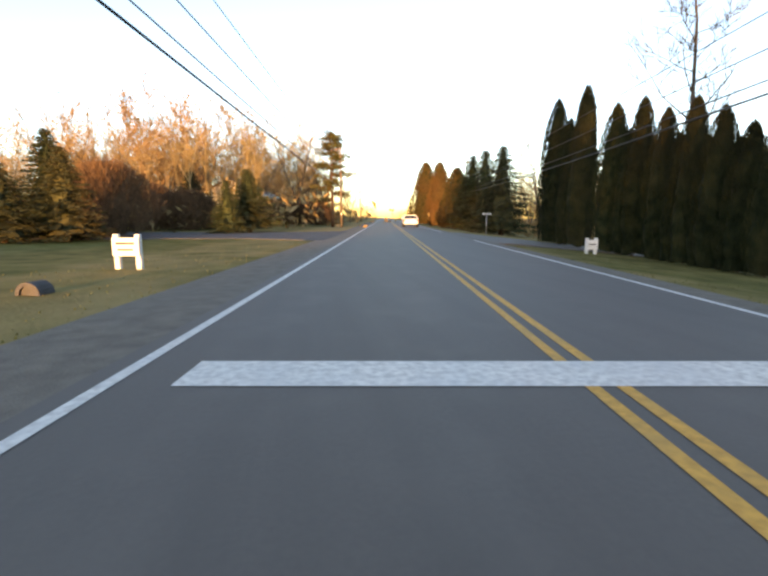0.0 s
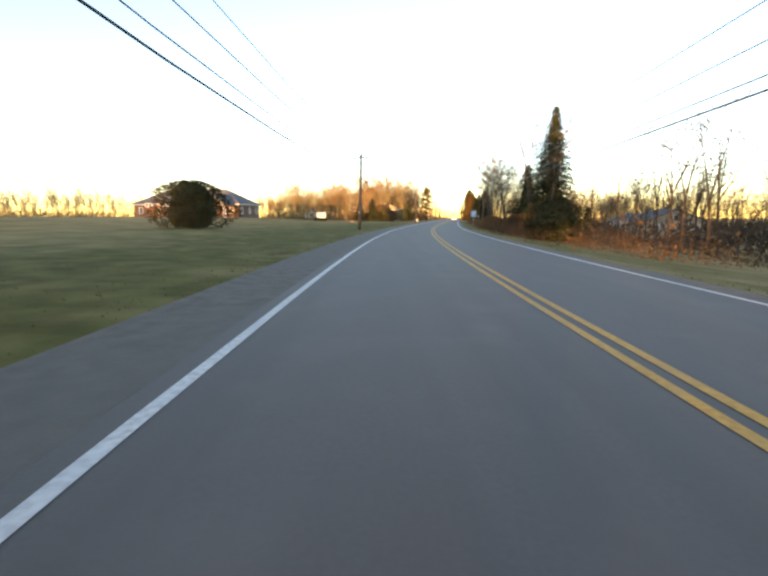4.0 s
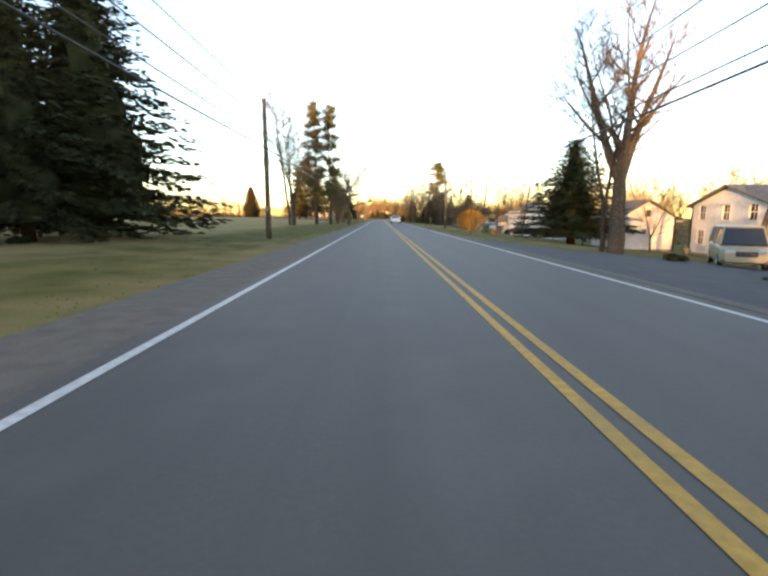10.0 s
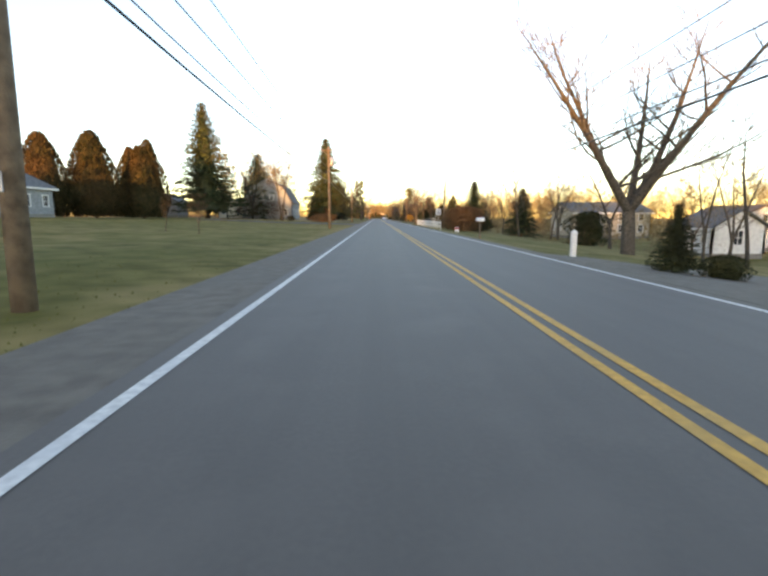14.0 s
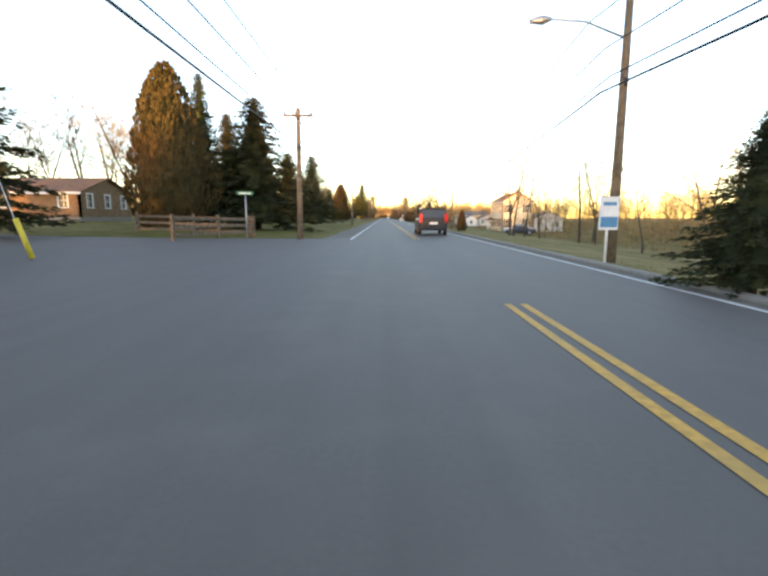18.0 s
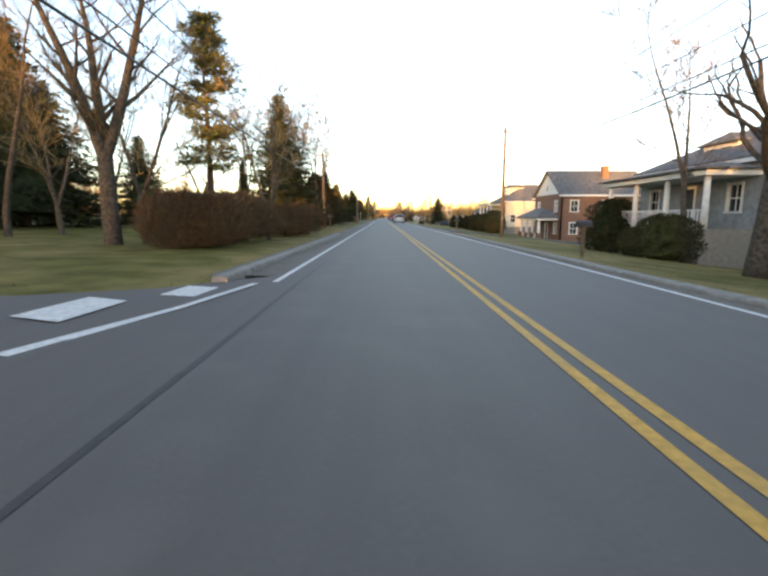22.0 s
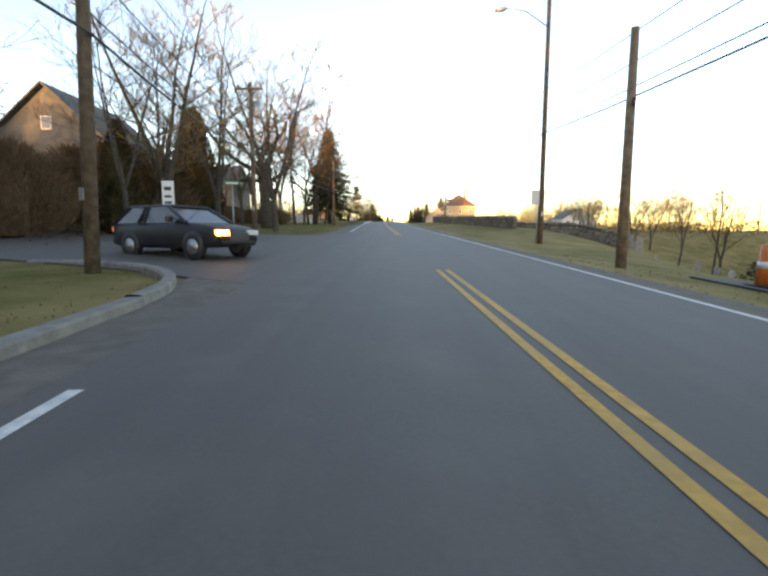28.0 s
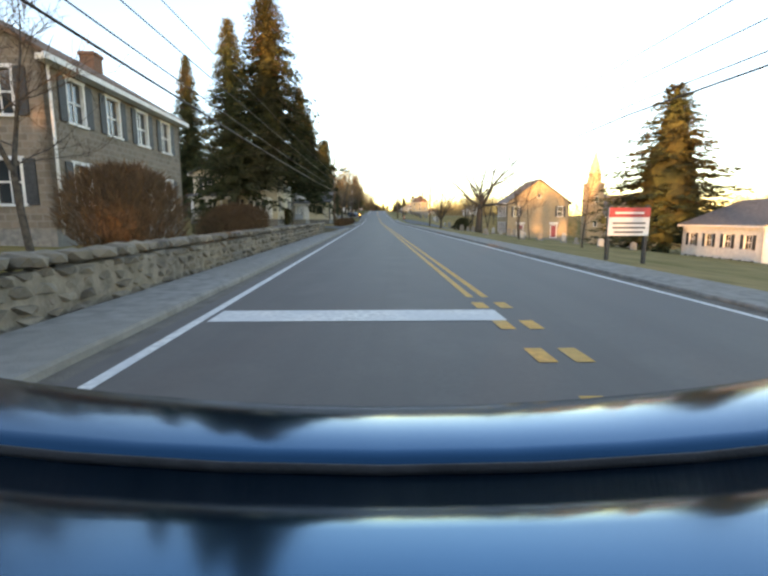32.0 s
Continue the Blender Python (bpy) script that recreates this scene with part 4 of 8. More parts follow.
def roof_part(name, verts, faces, material, parent, thick=0.14):
    """A roof sheet given as outer faces, thickened downwards."""
    n = len(verts)
    v = [tuple(p) for p in verts] + [(p[0], p[1], p[2] - thick) for p in verts]
    f = [tuple(q) for q in faces] + [tuple(i + n for i in reversed(q)) for q in faces]
    count = {}
    for q in faces:
        for a, b in zip(q, q[1:] + q[:1]):
            count[(a, b)] = count.get((a, b), 0) + 1
    for a, b in count:
        if (b, a) not in count:
            f.append((b, a, a + n, b + n))
    return mesh_object(name, v, f, material, parent)


def rows_of(length, count, w, h, z, margin=1.0):
    """Evenly spaced openings."""
    if count == 0:
        return []
    if count == 1:
        return [((length - w) / 2, z, w, h)]
    step = (length - 2 * margin - w) / (count - 1)
    return [(margin + k * step, z, w, h) for k in range(count)]


def house(q, u, wide, long, eave, ridge, label, wall_mat, roof_mat, roof="gable_y", base=None, trim=M_WPAINT, shutters=None, road_windows=((0.9, 3),), end_windows=((0.9, 2),),
          door=None, door_mat=M_DARK, win=(0.9, 1.35), chimney=None, gable_mat=None, over=0.4, turn=0.0, name="house", right=True, plinth=0.4, gable_window=True, end_doors=()):
    """A house whose nearest corner to the road and the drive's end stands at (q, u): it runs wide away from the road and long along it."""
    cu = u + wide / 2 if right else u - wide / 2
    cq = q + long / 2
    g = min(land(q, u), land(cq, cu), land(cq, cu + wide / 2 * (1 if right else -1)))
    z = g if base is None else base
    p = spot(cq, cu, z)
    ob = thing(name, Matrix.Translation(p) @ Euler((0, 0, -heading(cq) + radians(turn))).to_matrix().to_4x4(), label, "house" if name == "house" else name.replace("_", " "), "houses along the road")
    hw, hl = wide / 2, long / 2
    box_part("foundation", -hw + 0.05, hw - 0.05, -hl + 0.05, hl - 0.05, -2.5, plinth, M_CONCRETE, ob, bevel=0)
    side = -1 if right else 1
    faces = {
        "end": (wide, Matrix.Translation((-hw, -hl, plinth)), end_windows),
        "far": (wide, Matrix.Translation((hw, hl, plinth)) @ Matrix.Rotation(math.pi, 4, "Z"), ()),
        "road": (long, (Matrix.Translation((-hw, hl, plinth)) @ Matrix.Rotation(-math.pi / 2, 4, "Z")) if right else (Matrix.Translation((hw, -hl, plinth)) @ Matrix.Rotation(math.pi / 2, 4, "Z")), road_windows),
        "back": (long, (Matrix.Translation((hw, -hl, plinth)) @ Matrix.Rotation(math.pi / 2, 4, "Z")) if right else (Matrix.Translation((-hw, hl, plinth)) @ Matrix.Rotation(-math.pi / 2, 4, "Z")), ()),
    }
    for key, (length, m, wins) in faces.items():
        holes = []
        for z0, count in wins:
            holes += rows_of(length, count, win[0], win[1], z0, margin=min(1.2, length * 0.12))
        doors = []
        if key == "road" and door is not None:
            doors.append((door, 1.0))
        if key == "end":
            doors += [(d, 1.1) for d in end_doors]
        keep = [h for h in holes if h[1] > 2.3 or not any(d - 0.35 < h[0] + h[2] and h[0] < d + w + 0.35 for d, w in doors)]
        cut = keep + [(d, 0.02, w, 2.1) for d, w in doors]
        wl = wall_panel("wall", length, eave, cut, wall_mat, ob, m)
        for h in keep:
            window_in(wl, *h, trim, shutters)
        for d, w in doors:
            door_in(wl, d, w, 2.1, door_mat, trim)
    e, t = eave + plinth, ridge + plinth
    o = over
    gm = gable_mat or wall_mat
    if roof in ("gable_y", "gable_x"):
        along_y = roof == "gable_y"
        a, b = (hw, hl) if along_y else (hl, hw)
        drop = (t - e) / a * o
        pts = [(-a - o, -b - o, e - drop), (0, -b - o, t), (a + o, -b - o, e - drop), (-a - o, b + o, e - drop), (0, b + o, t), (a + o, b + o, e - drop)]
        tris = [[(-a, -b, e), (a, -b, e), (0, -b, t - 0.12)], [(a, b, e), (-a, b, e), (0, b, t - 0.12)]]
        if not along_y:
            pts = [(y, -x, zz) for x, y, zz in pts]
            tris = [[(y, -x, zz) for x, y, zz in tri] for tri in tris]
        roof_part("roof", [(x, y, zz + 0.16) for x, y, zz in pts], [(0, 1, 4, 3), (1, 2, 5, 4)], roof_mat, ob)
        for tri in tris:
            inward = Vector((0, 0, 0)) - Vector(((tri[0][0] + tri[1][0]) / 2, (tri[0][1] + tri[1][1]) / 2, 0))
            inward = inward.normalized() * 0.2
            vs = [tuple(p) for p in tri] + [(x + inward.x, y + inward.y, zz) for x, y, zz in tri]
            gb = mesh_object("gable", vs, [(0, 1, 2), (5, 4, 3), (0, 3, 4, 1), (1, 4, 5, 2), (2, 5, 3, 0)], gm, ob)
            if gable_window and t - e > 1.6:
                mid = (Vector(tri[0]) + Vector(tri[1])) / 2
                dx = (Vector(tri[1]) - Vector(tri[0])).normalized()
                bm = bmesh.new()
                c = mid + Vector((0, 0, (t - e) * 0.30)) - inward * 0.12
                add_box(bm, -0.35, 0.35, -0.05, 0.05, -0.45, 0.45)
                gw = part("gable_window", bm, trim, ob)
                gw.matrix_local = Matrix.Translation(c) @ Matrix.Rotation(math.atan2(dx.y, dx.x), 4, "Z")
                bm = bmesh.new()
                add_box(bm, -0.27, 0.27, -0.062, -0.045, -0.37, 0.37)
                part("pane", bm, M_GLASS, gw)
        for s in (-1, 1):
            if along_y:
                box_part("fascia", s * (a + o) - 0.05, s * (a + o) + 0.05, -b - o, b + o, e - drop - 0.12, e - drop + 0.10, trim, ob)
            else:
                box_part("fascia", -b - o, b + o, s * (a + o) - 0.05, s * (a + o) + 0.05, e - drop - 0.12, e - drop + 0.10, trim, ob)
    elif roof == "hip":
        k = min(hw, hl)
        rl = max(0.3, hl - k) if hl >= hw else 0.0
        rw = max(0.3, hw - k) if hw > hl else 0.0
        A, B = hw + o, hl + o
        z0 = e + 0.02
        pts = [(-A, -B, z0), (A, -B, z0), (A, B, z0), (-A, B, z0)]
        if hl >= hw:
            pts += [(0, -rl, t), (0, rl, t)]
            fs = [(0, 1, 4), (1, 2, 5, 4), (2, 3, 5), (3, 0, 4, 5)]
        else:
            pts += [(-rw, 0, t), (rw, 0, t)]
            fs = [(0, 1, 5, 4), (1, 2, 5), (2, 3, 4, 5), (3, 0, 4)]
        roof_part("roof", [(x, y, zz + 0.14) for x, y, zz in pts], fs, roof_mat, ob)
        for x0, x1, y0, y1 in ((-A, A, -B - 0.04, -B + 0.04), (-A, A, B - 0.04, B + 0.04), (-A - 0.04, -A + 0.04, -B, B), (A - 0.04, A + 0.04, -B, B)):
            box_part("fascia", x0, x1, y0, y1, e - 0.14, e + 0.06, trim, ob)
        box_part("soffit", -A + 0.05, A - 0.05, -B + 0.05, B - 0.05, e - 0.02, e + 0.02, trim, ob, bevel=0)
    elif roof in ("gambrel", "mansard"):
        A, B = hw + o, hl + o
        zm = e + (t - e) * 0.68
        kx = hw * 0.62
        if roof == "gambrel":
            prof = [(-A, e - 0.1), (-kx, zm), (0, t), (kx, zm), (A, e - 0.1)]
            pts = [(x, y, zz + 0.15) for y in (-B, B) for x, zz in prof]
            fs = [(i, i + 1, i + 6, i + 5) for i in range(4)]
            roof_part("roof", pts, fs, roof_mat, ob)
            for y in (-hl, hl):
                pr = [(-hw, e), (hw, e), (kx * 0.97, zm), (0, t), (-kx * 0.97, zm)]
                if y > 0:
                    pr = pr[::-1]
                vs = [(x, y, zz) for x, zz in pr] + [(x, y * 0.97, zz) for x, zz in pr]
                gb = mesh_object("gable", vs, [(0, 1, 2, 3, 4), (9, 8, 7, 6, 5)], gm, ob)
                if y < 0:
                    for x in (-1.6, 0.7):
                        window_in(gb_wall(ob, x, y, e, 1.0, gm), 0, 0.75, 0.9, 1.3, trim)
        else:
            kx, ky = hw * 0.86, hl * 0.86
            pts = [(-A, -B, e), (A, -B, e), (A, B, e), (-A, B, e), (-kx, -ky, t - 0.5), (kx, -ky, t - 0.5), (kx, ky, t - 0.5), (-kx, ky, t - 0.5), (-kx * 0.5, 0, t), (kx * 0.5, 0, t)]
            fs = [(0, 1, 5, 4), (1, 2, 6, 5), (2, 3, 7, 6), (3, 0, 4, 7), (4, 5, 9, 8), (5, 6, 9), (6, 7, 8, 9), (7, 4, 8)]
            roof_part("roof", [(x, y, zz + 0.12) for x, y, zz in pts], fs, roof_mat, ob)
    if chimney:
        for cx, cy, ch in chimney:
            bm = bmesh.new()
            add_box(bm, cx * hw - 0.38, cx * hw + 0.38, cy * hl - 0.38, cy * hl + 0.38, e - 0.5, e + ch, 0.02)
            add_box(bm, cx * hw - 0.44, cx * hw + 0.44, cy * hl - 0.44, cy * hl + 0.44, e + ch - 0.2, e + ch - 0.05, 0.01)
            part("chimney", bm, M_BRICK, ob)
    ob["eave_height"] = e
    return ob


def gb_wall(ob, x, y, z, w, material):
    """A small carrier for a window high in a gable."""
    bm = bmesh.new()
    add_box(bm, -0.08, w - 0.02, 0.03, 0.1, 0.65, 2.15)
    c = part("gable_panel", bm, material, ob)
    c.matrix_local = Matrix.Translation((x, y - 0.14, z))
    return c


def porch(ob, x0, x1, y0, y1, floor, top, columns, roof_mat, lean=(0, 0), rail=True, trim=M_WPAINT, brick=False, pitch=0.5):
    """A porch on posts: deck, roof, columns along its two open sides."""
    box_part("porch_deck", x0, x1, y0, y1, -1.6, floor, M_CONCRETE if not brick else M_BRICK, ob)
    box_part("porch_beam", x0 - 0.1, x1 + 0.1, y0 - 0.1, y1 + 0.1, top - 0.25, top, trim, ob)
    hx, hy = (x1 - x0) / 2 + 0.35, (y1 - y0) / 2 + 0.35
    cx, cy = (x0 + x1) / 2, (y0 + y1) / 2
    bx, by = lean
    pts = [(cx - hx, cy - hy, top), (cx + hx, cy - hy, top), (cx + hx, cy + hy, top), (cx - hx, cy + hy, top),
           (cx + bx * hx - 0.2, cy + by * hy - hy * 0.5, top + pitch), (cx + bx * hx + 0.2, cy + by * hy + hy * 0.5, top + pitch)]
    roof_part("porch_roof", [(x, y, z + 0.12) for x, y, z in pts], [(0, 1, 5, 4), (1, 2, 5), (2, 3, 4, 5), (3, 0, 4)], roof_mat, ob, 0.1)
    for x, y in columns:
        if brick:
            box_part("column_pier", x - 0.28, x + 0.28, y - 0.28, y + 0.28, floor, floor + 0.95, M_BRICK, ob)
        tube_part("porch_column", [(x, y, floor + (0.95 if brick else 0)), (x, y, floor + 1.2), (x, y, top - 0.28)], [0.17, 0.15, 0.13], trim, ob, 10)
    if rail:
        for (xa, ya), (xb, yb) in zip(columns, columns[1:]):
            bm = bmesh.new()
            for z in (floor + 0.15, floor + 0.85):
                add_box(bm, min(xa, xb) - 0.03, max(xa, xb) + 0.03, min(ya, yb) - 0.03, max(ya, yb) + 0.03, z, z + 0.07)
            part("porch_rail", bm, trim, ob)
            n = max(2, int(math.hypot(xb - xa, yb - ya) / 0.22))
            for k in range(1, n):
                x, y = xa + (xb - xa) * k / n, ya + (yb - ya) * k / n
                box_part("baluster", x - 0.02, x + 0.02, y - 0.02, y + 0.02, floor + 0.2, floor + 0.86, trim, ob, bevel=0)


def dormer(ob, x, y, z, w, h, d, facing, wall_mat, roof_mat, trim=M_WPAINT):
    """A dormer that looks towards facing (degrees about z, 0 = -y)."""
    dm = new("dormer")
    dm.parent = ob
    dm.matrix_local = Matrix.Translation((x, y, z)) @ Matrix.Rotation(radians(facing), 4, "Z")
    bm = bmesh.new()
    add_box(bm, -w / 2, w / 2, 0, d, 0, h, 0.01)
    part("dormer_wall", bm, wall_mat, dm)
    roof_part("dormer_roof", [(-w / 2 - 0.25, -0.3, h + 0.1), (w / 2 + 0.25, -0.3, h + 0.1), (w / 2 + 0.25, d, h + 0.1), (-w / 2 - 0.25, d, h + 0.1), (0, 0.5, h + 0.7), (0, d, h + 0.7)],
              [(0, 1, 4), (1, 2, 5, 4), (3, 0, 4, 5), (2, 3, 5)], roof_mat, dm, 0.08)
    n = 2 if w > 1.3 else 1
    for k in range(n):
        cx = (k - (n - 1) / 2) * w * 0.46
        bm = bmesh.new()
        add_box(bm, cx - w * 0.2, cx + w * 0.2, -0.05, 0.0, h * 0.18, h * 0.88)
        part("dormer_window", bm, trim, dm)
        bm = bmesh.new()
        add_box(bm, cx - w * 0.15, cx + w * 0.15, -0.065, -0.04, h * 0.25, h * 0.82)
        part("dormer_pane", bm, M_GLASS, dm)

# left side, from the start of the drive on
h = house(70, -20, 9, 10, 4.2, 6.4, "cream house behind evergreens on a lawn", M_CREAM, M_SHINGLE, right=False, road_windows=((0.9, 3), (3.0, 3)), end_windows=((0.9, 2),))
house(84, -34, 8, 9, 4.2, 6.2, "white house among bare trees", M_WSIDING, M_SHINGLE, right=False)
house(64, -50, 5, 4, 2.4, 3.6, "small white shed on the far side of a lawn", M_WSIDING, M_SHINGLE, right=False, name="shed", road_windows=(), end_windows=((0.8, 1),))
h = house(-8, -46, 26, 11, 2.9, 6.4, "low dark brick office building with a hipped roof and arched porch", M_BRICK, M_SHINGLE, roof="hip", right=False, name="office_building", end_windows=((0.8, 6),), road_windows=((0.8, 3),))
box_part("porch_deck", 6.2, 12.2, -9.6, -5.6, -0.6, 0.15, M_CONCRETE, h)
roof_part("porch_roof", [(5.7, -10.0, 2.9), (9.2, -10.0, 5.6), (12.7, -10.0, 2.9), (5.7, 0.0, 2.9), (9.2, 0.0, 5.6), (12.7, 0.0, 2.9)], [(0, 1, 4, 3), (1, 2, 5, 4)], M_SHINGLE, h)
arch = [(9.2 - 2.2 * math.cos(math.pi * k / 14), -9.75, 2.6 + 1.9 * math.sin(math.pi * k / 14)) for k in range(15)]
tube_part("porch_arch", arch, [0.13] * 15, M_WPAINT, h, 6)
v = [(x, -9.6, z) for x, y, z in arch] + [(9.2 + (x - 9.2) * 1.42, -9.6, 2.75 + (5.3 - 2.75) * max(0.0, 1 - abs(x - 9.2) / 2.35)) for x, y, z in arch]
mesh_object("porch_gable", v, [(k, k + 1, k + 16, k + 15) for k in range(14)], M_GSIDING, h)
for x in (6.5, 7.0, 11.4, 11.9):
    tube_part("porch_column", [(x, -9.4, 0.15), (x, -9.4, 2.7)], [0.17, 0.14], M_WPAINT, h, 10)
for x in (-9.0, -4.6, 0.2):
    dormer(h, x, -5.95, 2.7, 1.7, 0.9, 2.5, 0, M_WPAINT, M_SHINGLE)
bm = bmesh.new()
add_box(bm, -0.4, 0.4, -0.4, 0.4, 6.2, 7.0, 0.03)
part("cupola", bm, M_WPAINT, h)
tube_part("finial", [(0, 0, 7.0), (0, 0, 7.2), (0, 0, 7.9)], [0.35, 0.12, 0.02], M_SHINGLE, h, 8)
house(-306, -25.5, 10, 9, 5.0, 8.0, "grey-blue clapboard house with white windows", M_GSIDING, M_SHINGLE, right=False, road_windows=((0.9, 3), (3.4, 3)), end_windows=((0.9, 2), (3.4, 2)), base=0.4)
h = house(-322, -22, 12, 10, 3.4, 9.2, "pale grey gambrel-roofed house with white trim", M_GSIDING, M_SHINGLE, roof="gambrel", right=False, base=0.5, road_windows=((0.9, 3),), end_windows=((0.8, 3),), chimney=((-1.0, -0.3, 6.6),), gable_mat=M_GSIDING)
house(-321, -34, 6, 8, 3.0, 4.6, "low cream wing with a white garage door beside the gambrel house", M_CREAM, M_SHINGLE, right=False, base=0.6, road_windows=(), end_windows=((0.9, 2),), name="garage_wing")
house(-330, -46, 6, 6, 3.0, 4.6, "small grey shed behind a lawn", M_GSIDING, M_SHINGLE, right=False, name="shed", road_windows=(), end_windows=())
house(-384, -42, 9, 9, 3.2, 5.4, "pale blue-grey house at the edge of a lawn", M_GSIDING, M_SHINGLE, right=False, end_windows=((0.7, 3),))
house(-522, -31, 15, 9, 2.4, 3.9, "low brown ranch house with a brown roof", M_BROWNWOOD, M_BROWNROOF, roof="gable_x", right=False, end_windows=((0.9, 3),))
house(-670, -23.6, 9, 7, 2.2, 5.3, "orange-brown wooden house with a steep roof", M_BROWNWOOD, M_ORANGEROOF, roof="gable_x", right=False, trim=M_TSIDING, end_windows=((0.8, 2),), road_windows=((0.8, 1),), turn=-16)
house(-666.5, -31.0, 7, 6, 3.9, 4.6, "low flat-roofed brown wing lit by the sun", M_BROWNWOOD, M_BROWNROOF, right=False, name="house_wing", end_windows=((0.9, 3),))
house(-793, -22.5, 9, 10, 4.8, 7.8, "weathered brown stone and shingle house behind bare trees", M_STONE, M_SHINGLE, roof="gable_x", right=False, end_windows=((0.9, 2), (3.2, 2)), base=0.6, trim=M_TSIDING, chimney=((0.2, 0.2, 3.6),))
house(-828, -20, 8, 9, 5.4, 9.0, "dark gabled house hidden by bare shrubs", M_DSIDING, M_SHINGLE, right=False, end_windows=((0.9, 2), (3.4, 2)), base=0.5)
h = house(-868, -16, 10, 11, 4.6, 6.8, "dark house with a white porch under tall spruces", M_DSIDING, M_SHINGLE, right=False, base=0.7, end_windows=((0.9, 2), (3.0, 2)))
porch(h, 5.0, 7.0, -4.5, 4.5, 0.4, 2.9, [(6.8, -4.2), (6.8, -1.5), (6.8, 1.5), (6.8, 4.2)], M_SHINGLE)
h = house(-901, -8.8, 11, 7.0, 3.0, 4.6, "cream clapboard garage with dark brown trim and big sliding doors", M_CREAM, M_SHINGLE, roof="gable_x", right=False, base=0.6, trim=M_SHUTTER,
          road_windows=(), end_windows=((0.95, 2),), name="garage", win=(0.8, 1.1), plinth=0.15)
for y0, y1 in ((-2.2, -0.05), (0.0, 2.15)):
    bm = bmesh.new()
    add_box(bm, 5.5, 5.56, y0, y1, 0.18, 2.5, 0.01)
    for z in (0.2, 1.3, 2.38):
        add_box(bm, 5.56, 5.6, y0, y1, z, z + 0.12)
    part("sliding_door", bm, M_TSIDING, h, "pale weathered wooden sliding door")
bm = bmesh.new()
add_box(bm, 5.5, 5.68, -2.5, 3.2, 2.55, 2.72)
part("door_rail", bm, M_SHUTTER, h)
for x in (-5.5, 5.5):
    for y in (-3.5, 3.5):
        box_part("corner_board", x - 0.1, x + 0.1, y - 0.1, y + 0.1, 0.1, 3.0, M_SHUTTER, h)
h = house(-925, -12.5, 9.5, 9, 5.2, 7.4, "cream two-storey house with a bay window and porch", M_CREAM, M_SHINGLE, right=False, base=0.5, end_windows=((0.9, 3), (3.3, 3)), road_windows=((0.9, 2), (3.3, 3)), chimney=((0, 0.4, 3.4),), shutters=M_SHUTTER)
bm = bmesh.new()
add_box(bm, 1.6, 4.2, -5.5, -4.5, 0.3, 2.9, 0.25)
bay = part("bay_window", bm, M_WPAINT, h)
for x in (2.0, 2.7, 3.4):
    bm = bmesh.new()
    add_box(bm, x - 0.22, x + 0.22, -5.53, -5.48, 1.2, 2.4)
    part("pane", bm, M_GLASS, bay)
porch(h, -4.6, 0.4, -6.2, -4.6, 0.45, 2.9, [(-4.4, -6.0), (-2.8, -6.0), (-1.2, -6.0), (0.2, -6.0)], M_SHINGLE)
h = house(-914, -12.4, 7, 8, 3.4, 5.0, "grey wing with a white railed porch", M_GSIDING, M_SHINGLE, right=False, base=0.4, end_windows=((0.9, 2),))
porch(h, 3.5, 5.0, -4, 0, 0.4, 2.6, [(4.8, -3.8), (4.8, -1.9), (4.8, -0.1)], M_SHINGLE)
h = house(-963, -12.2, 8, 10.6, 5.7, 8.0, "two-storey fieldstone house with dark shutters and a brown roof", M_STONE, M_BROWNROOF, right=False, base=0.35, shutters=M_SHUTTER,
          road_windows=((0.8, 4), (3.7, 4)), end_windows=((0.8, 2), (3.7, 2)), door=4.5, chimney=((0, -0.86, 3.4), (0, 0.86, 3.2)), win=(0.95, 1.5), door_mat=M_REDDOOR)
box_part("door_hood", 4.0, 4.35, -1.2, 1.3, 2.55, 2.75, M_WPAINT, h)
box_part("eave_board", 4.05, 4.5, -5.6, 5.6, 5.75, 5.95, M_WPAINT, h)
tube_part("downpipe", [(4.1, -5.1, 0.2), (4.1, -5.1, 5.9)], [0.05, 0.05], M_WPAINT, h, 6)

# right side
house(0, 38, 9, 10, 2.7, 4.2, "white house glimpsed through bare trees", M_WSIDING, M_SHINGLE)
house(-34, 30, 8, 9, 2.7, 4.4, "tan ranch house behind roadside trees", M_TSIDING, M_SHINGLE)
house(-118, 30, 8, 9, 2.8, 4.8, "white gabled house behind shrubs", M_WSIDING, M_SHINGLE)
house(-152, 25, 8, 6, 2.6, 3.8, "white trailer-like outbuilding beside parked cars", M_WSIDING, M_SHINGLE, name="outbuilding")
h = house(-200, 26.5, 8, 11, 2.8, 5.4, "white bungalow with a brown roof and small porch", M_WSIDING, M_BROWNROOF, road_windows=((0.8, 3),), end_windows=((0.8, 1),))
porch(h, -6, -4, -5.5, 0.5, 0.4, 2.6, [(-5.8, -5.2), (-5.8, -2.4), (-5.8, 0.3)], M_BROWNROOF)
house(-220, 22.5, 7, 8, 4.0, 5.8, "white two-storey house with an upper deck", M_WSIDING, M_SHINGLE, road_windows=((0.9, 3), (2.9, 3)))
house(-228, 25, 6, 6, 2.3, 3.6, "white garage with a wide door", M_WSIDING, M_SHINGLE, road_windows=(), end_windows=(), name="garage")
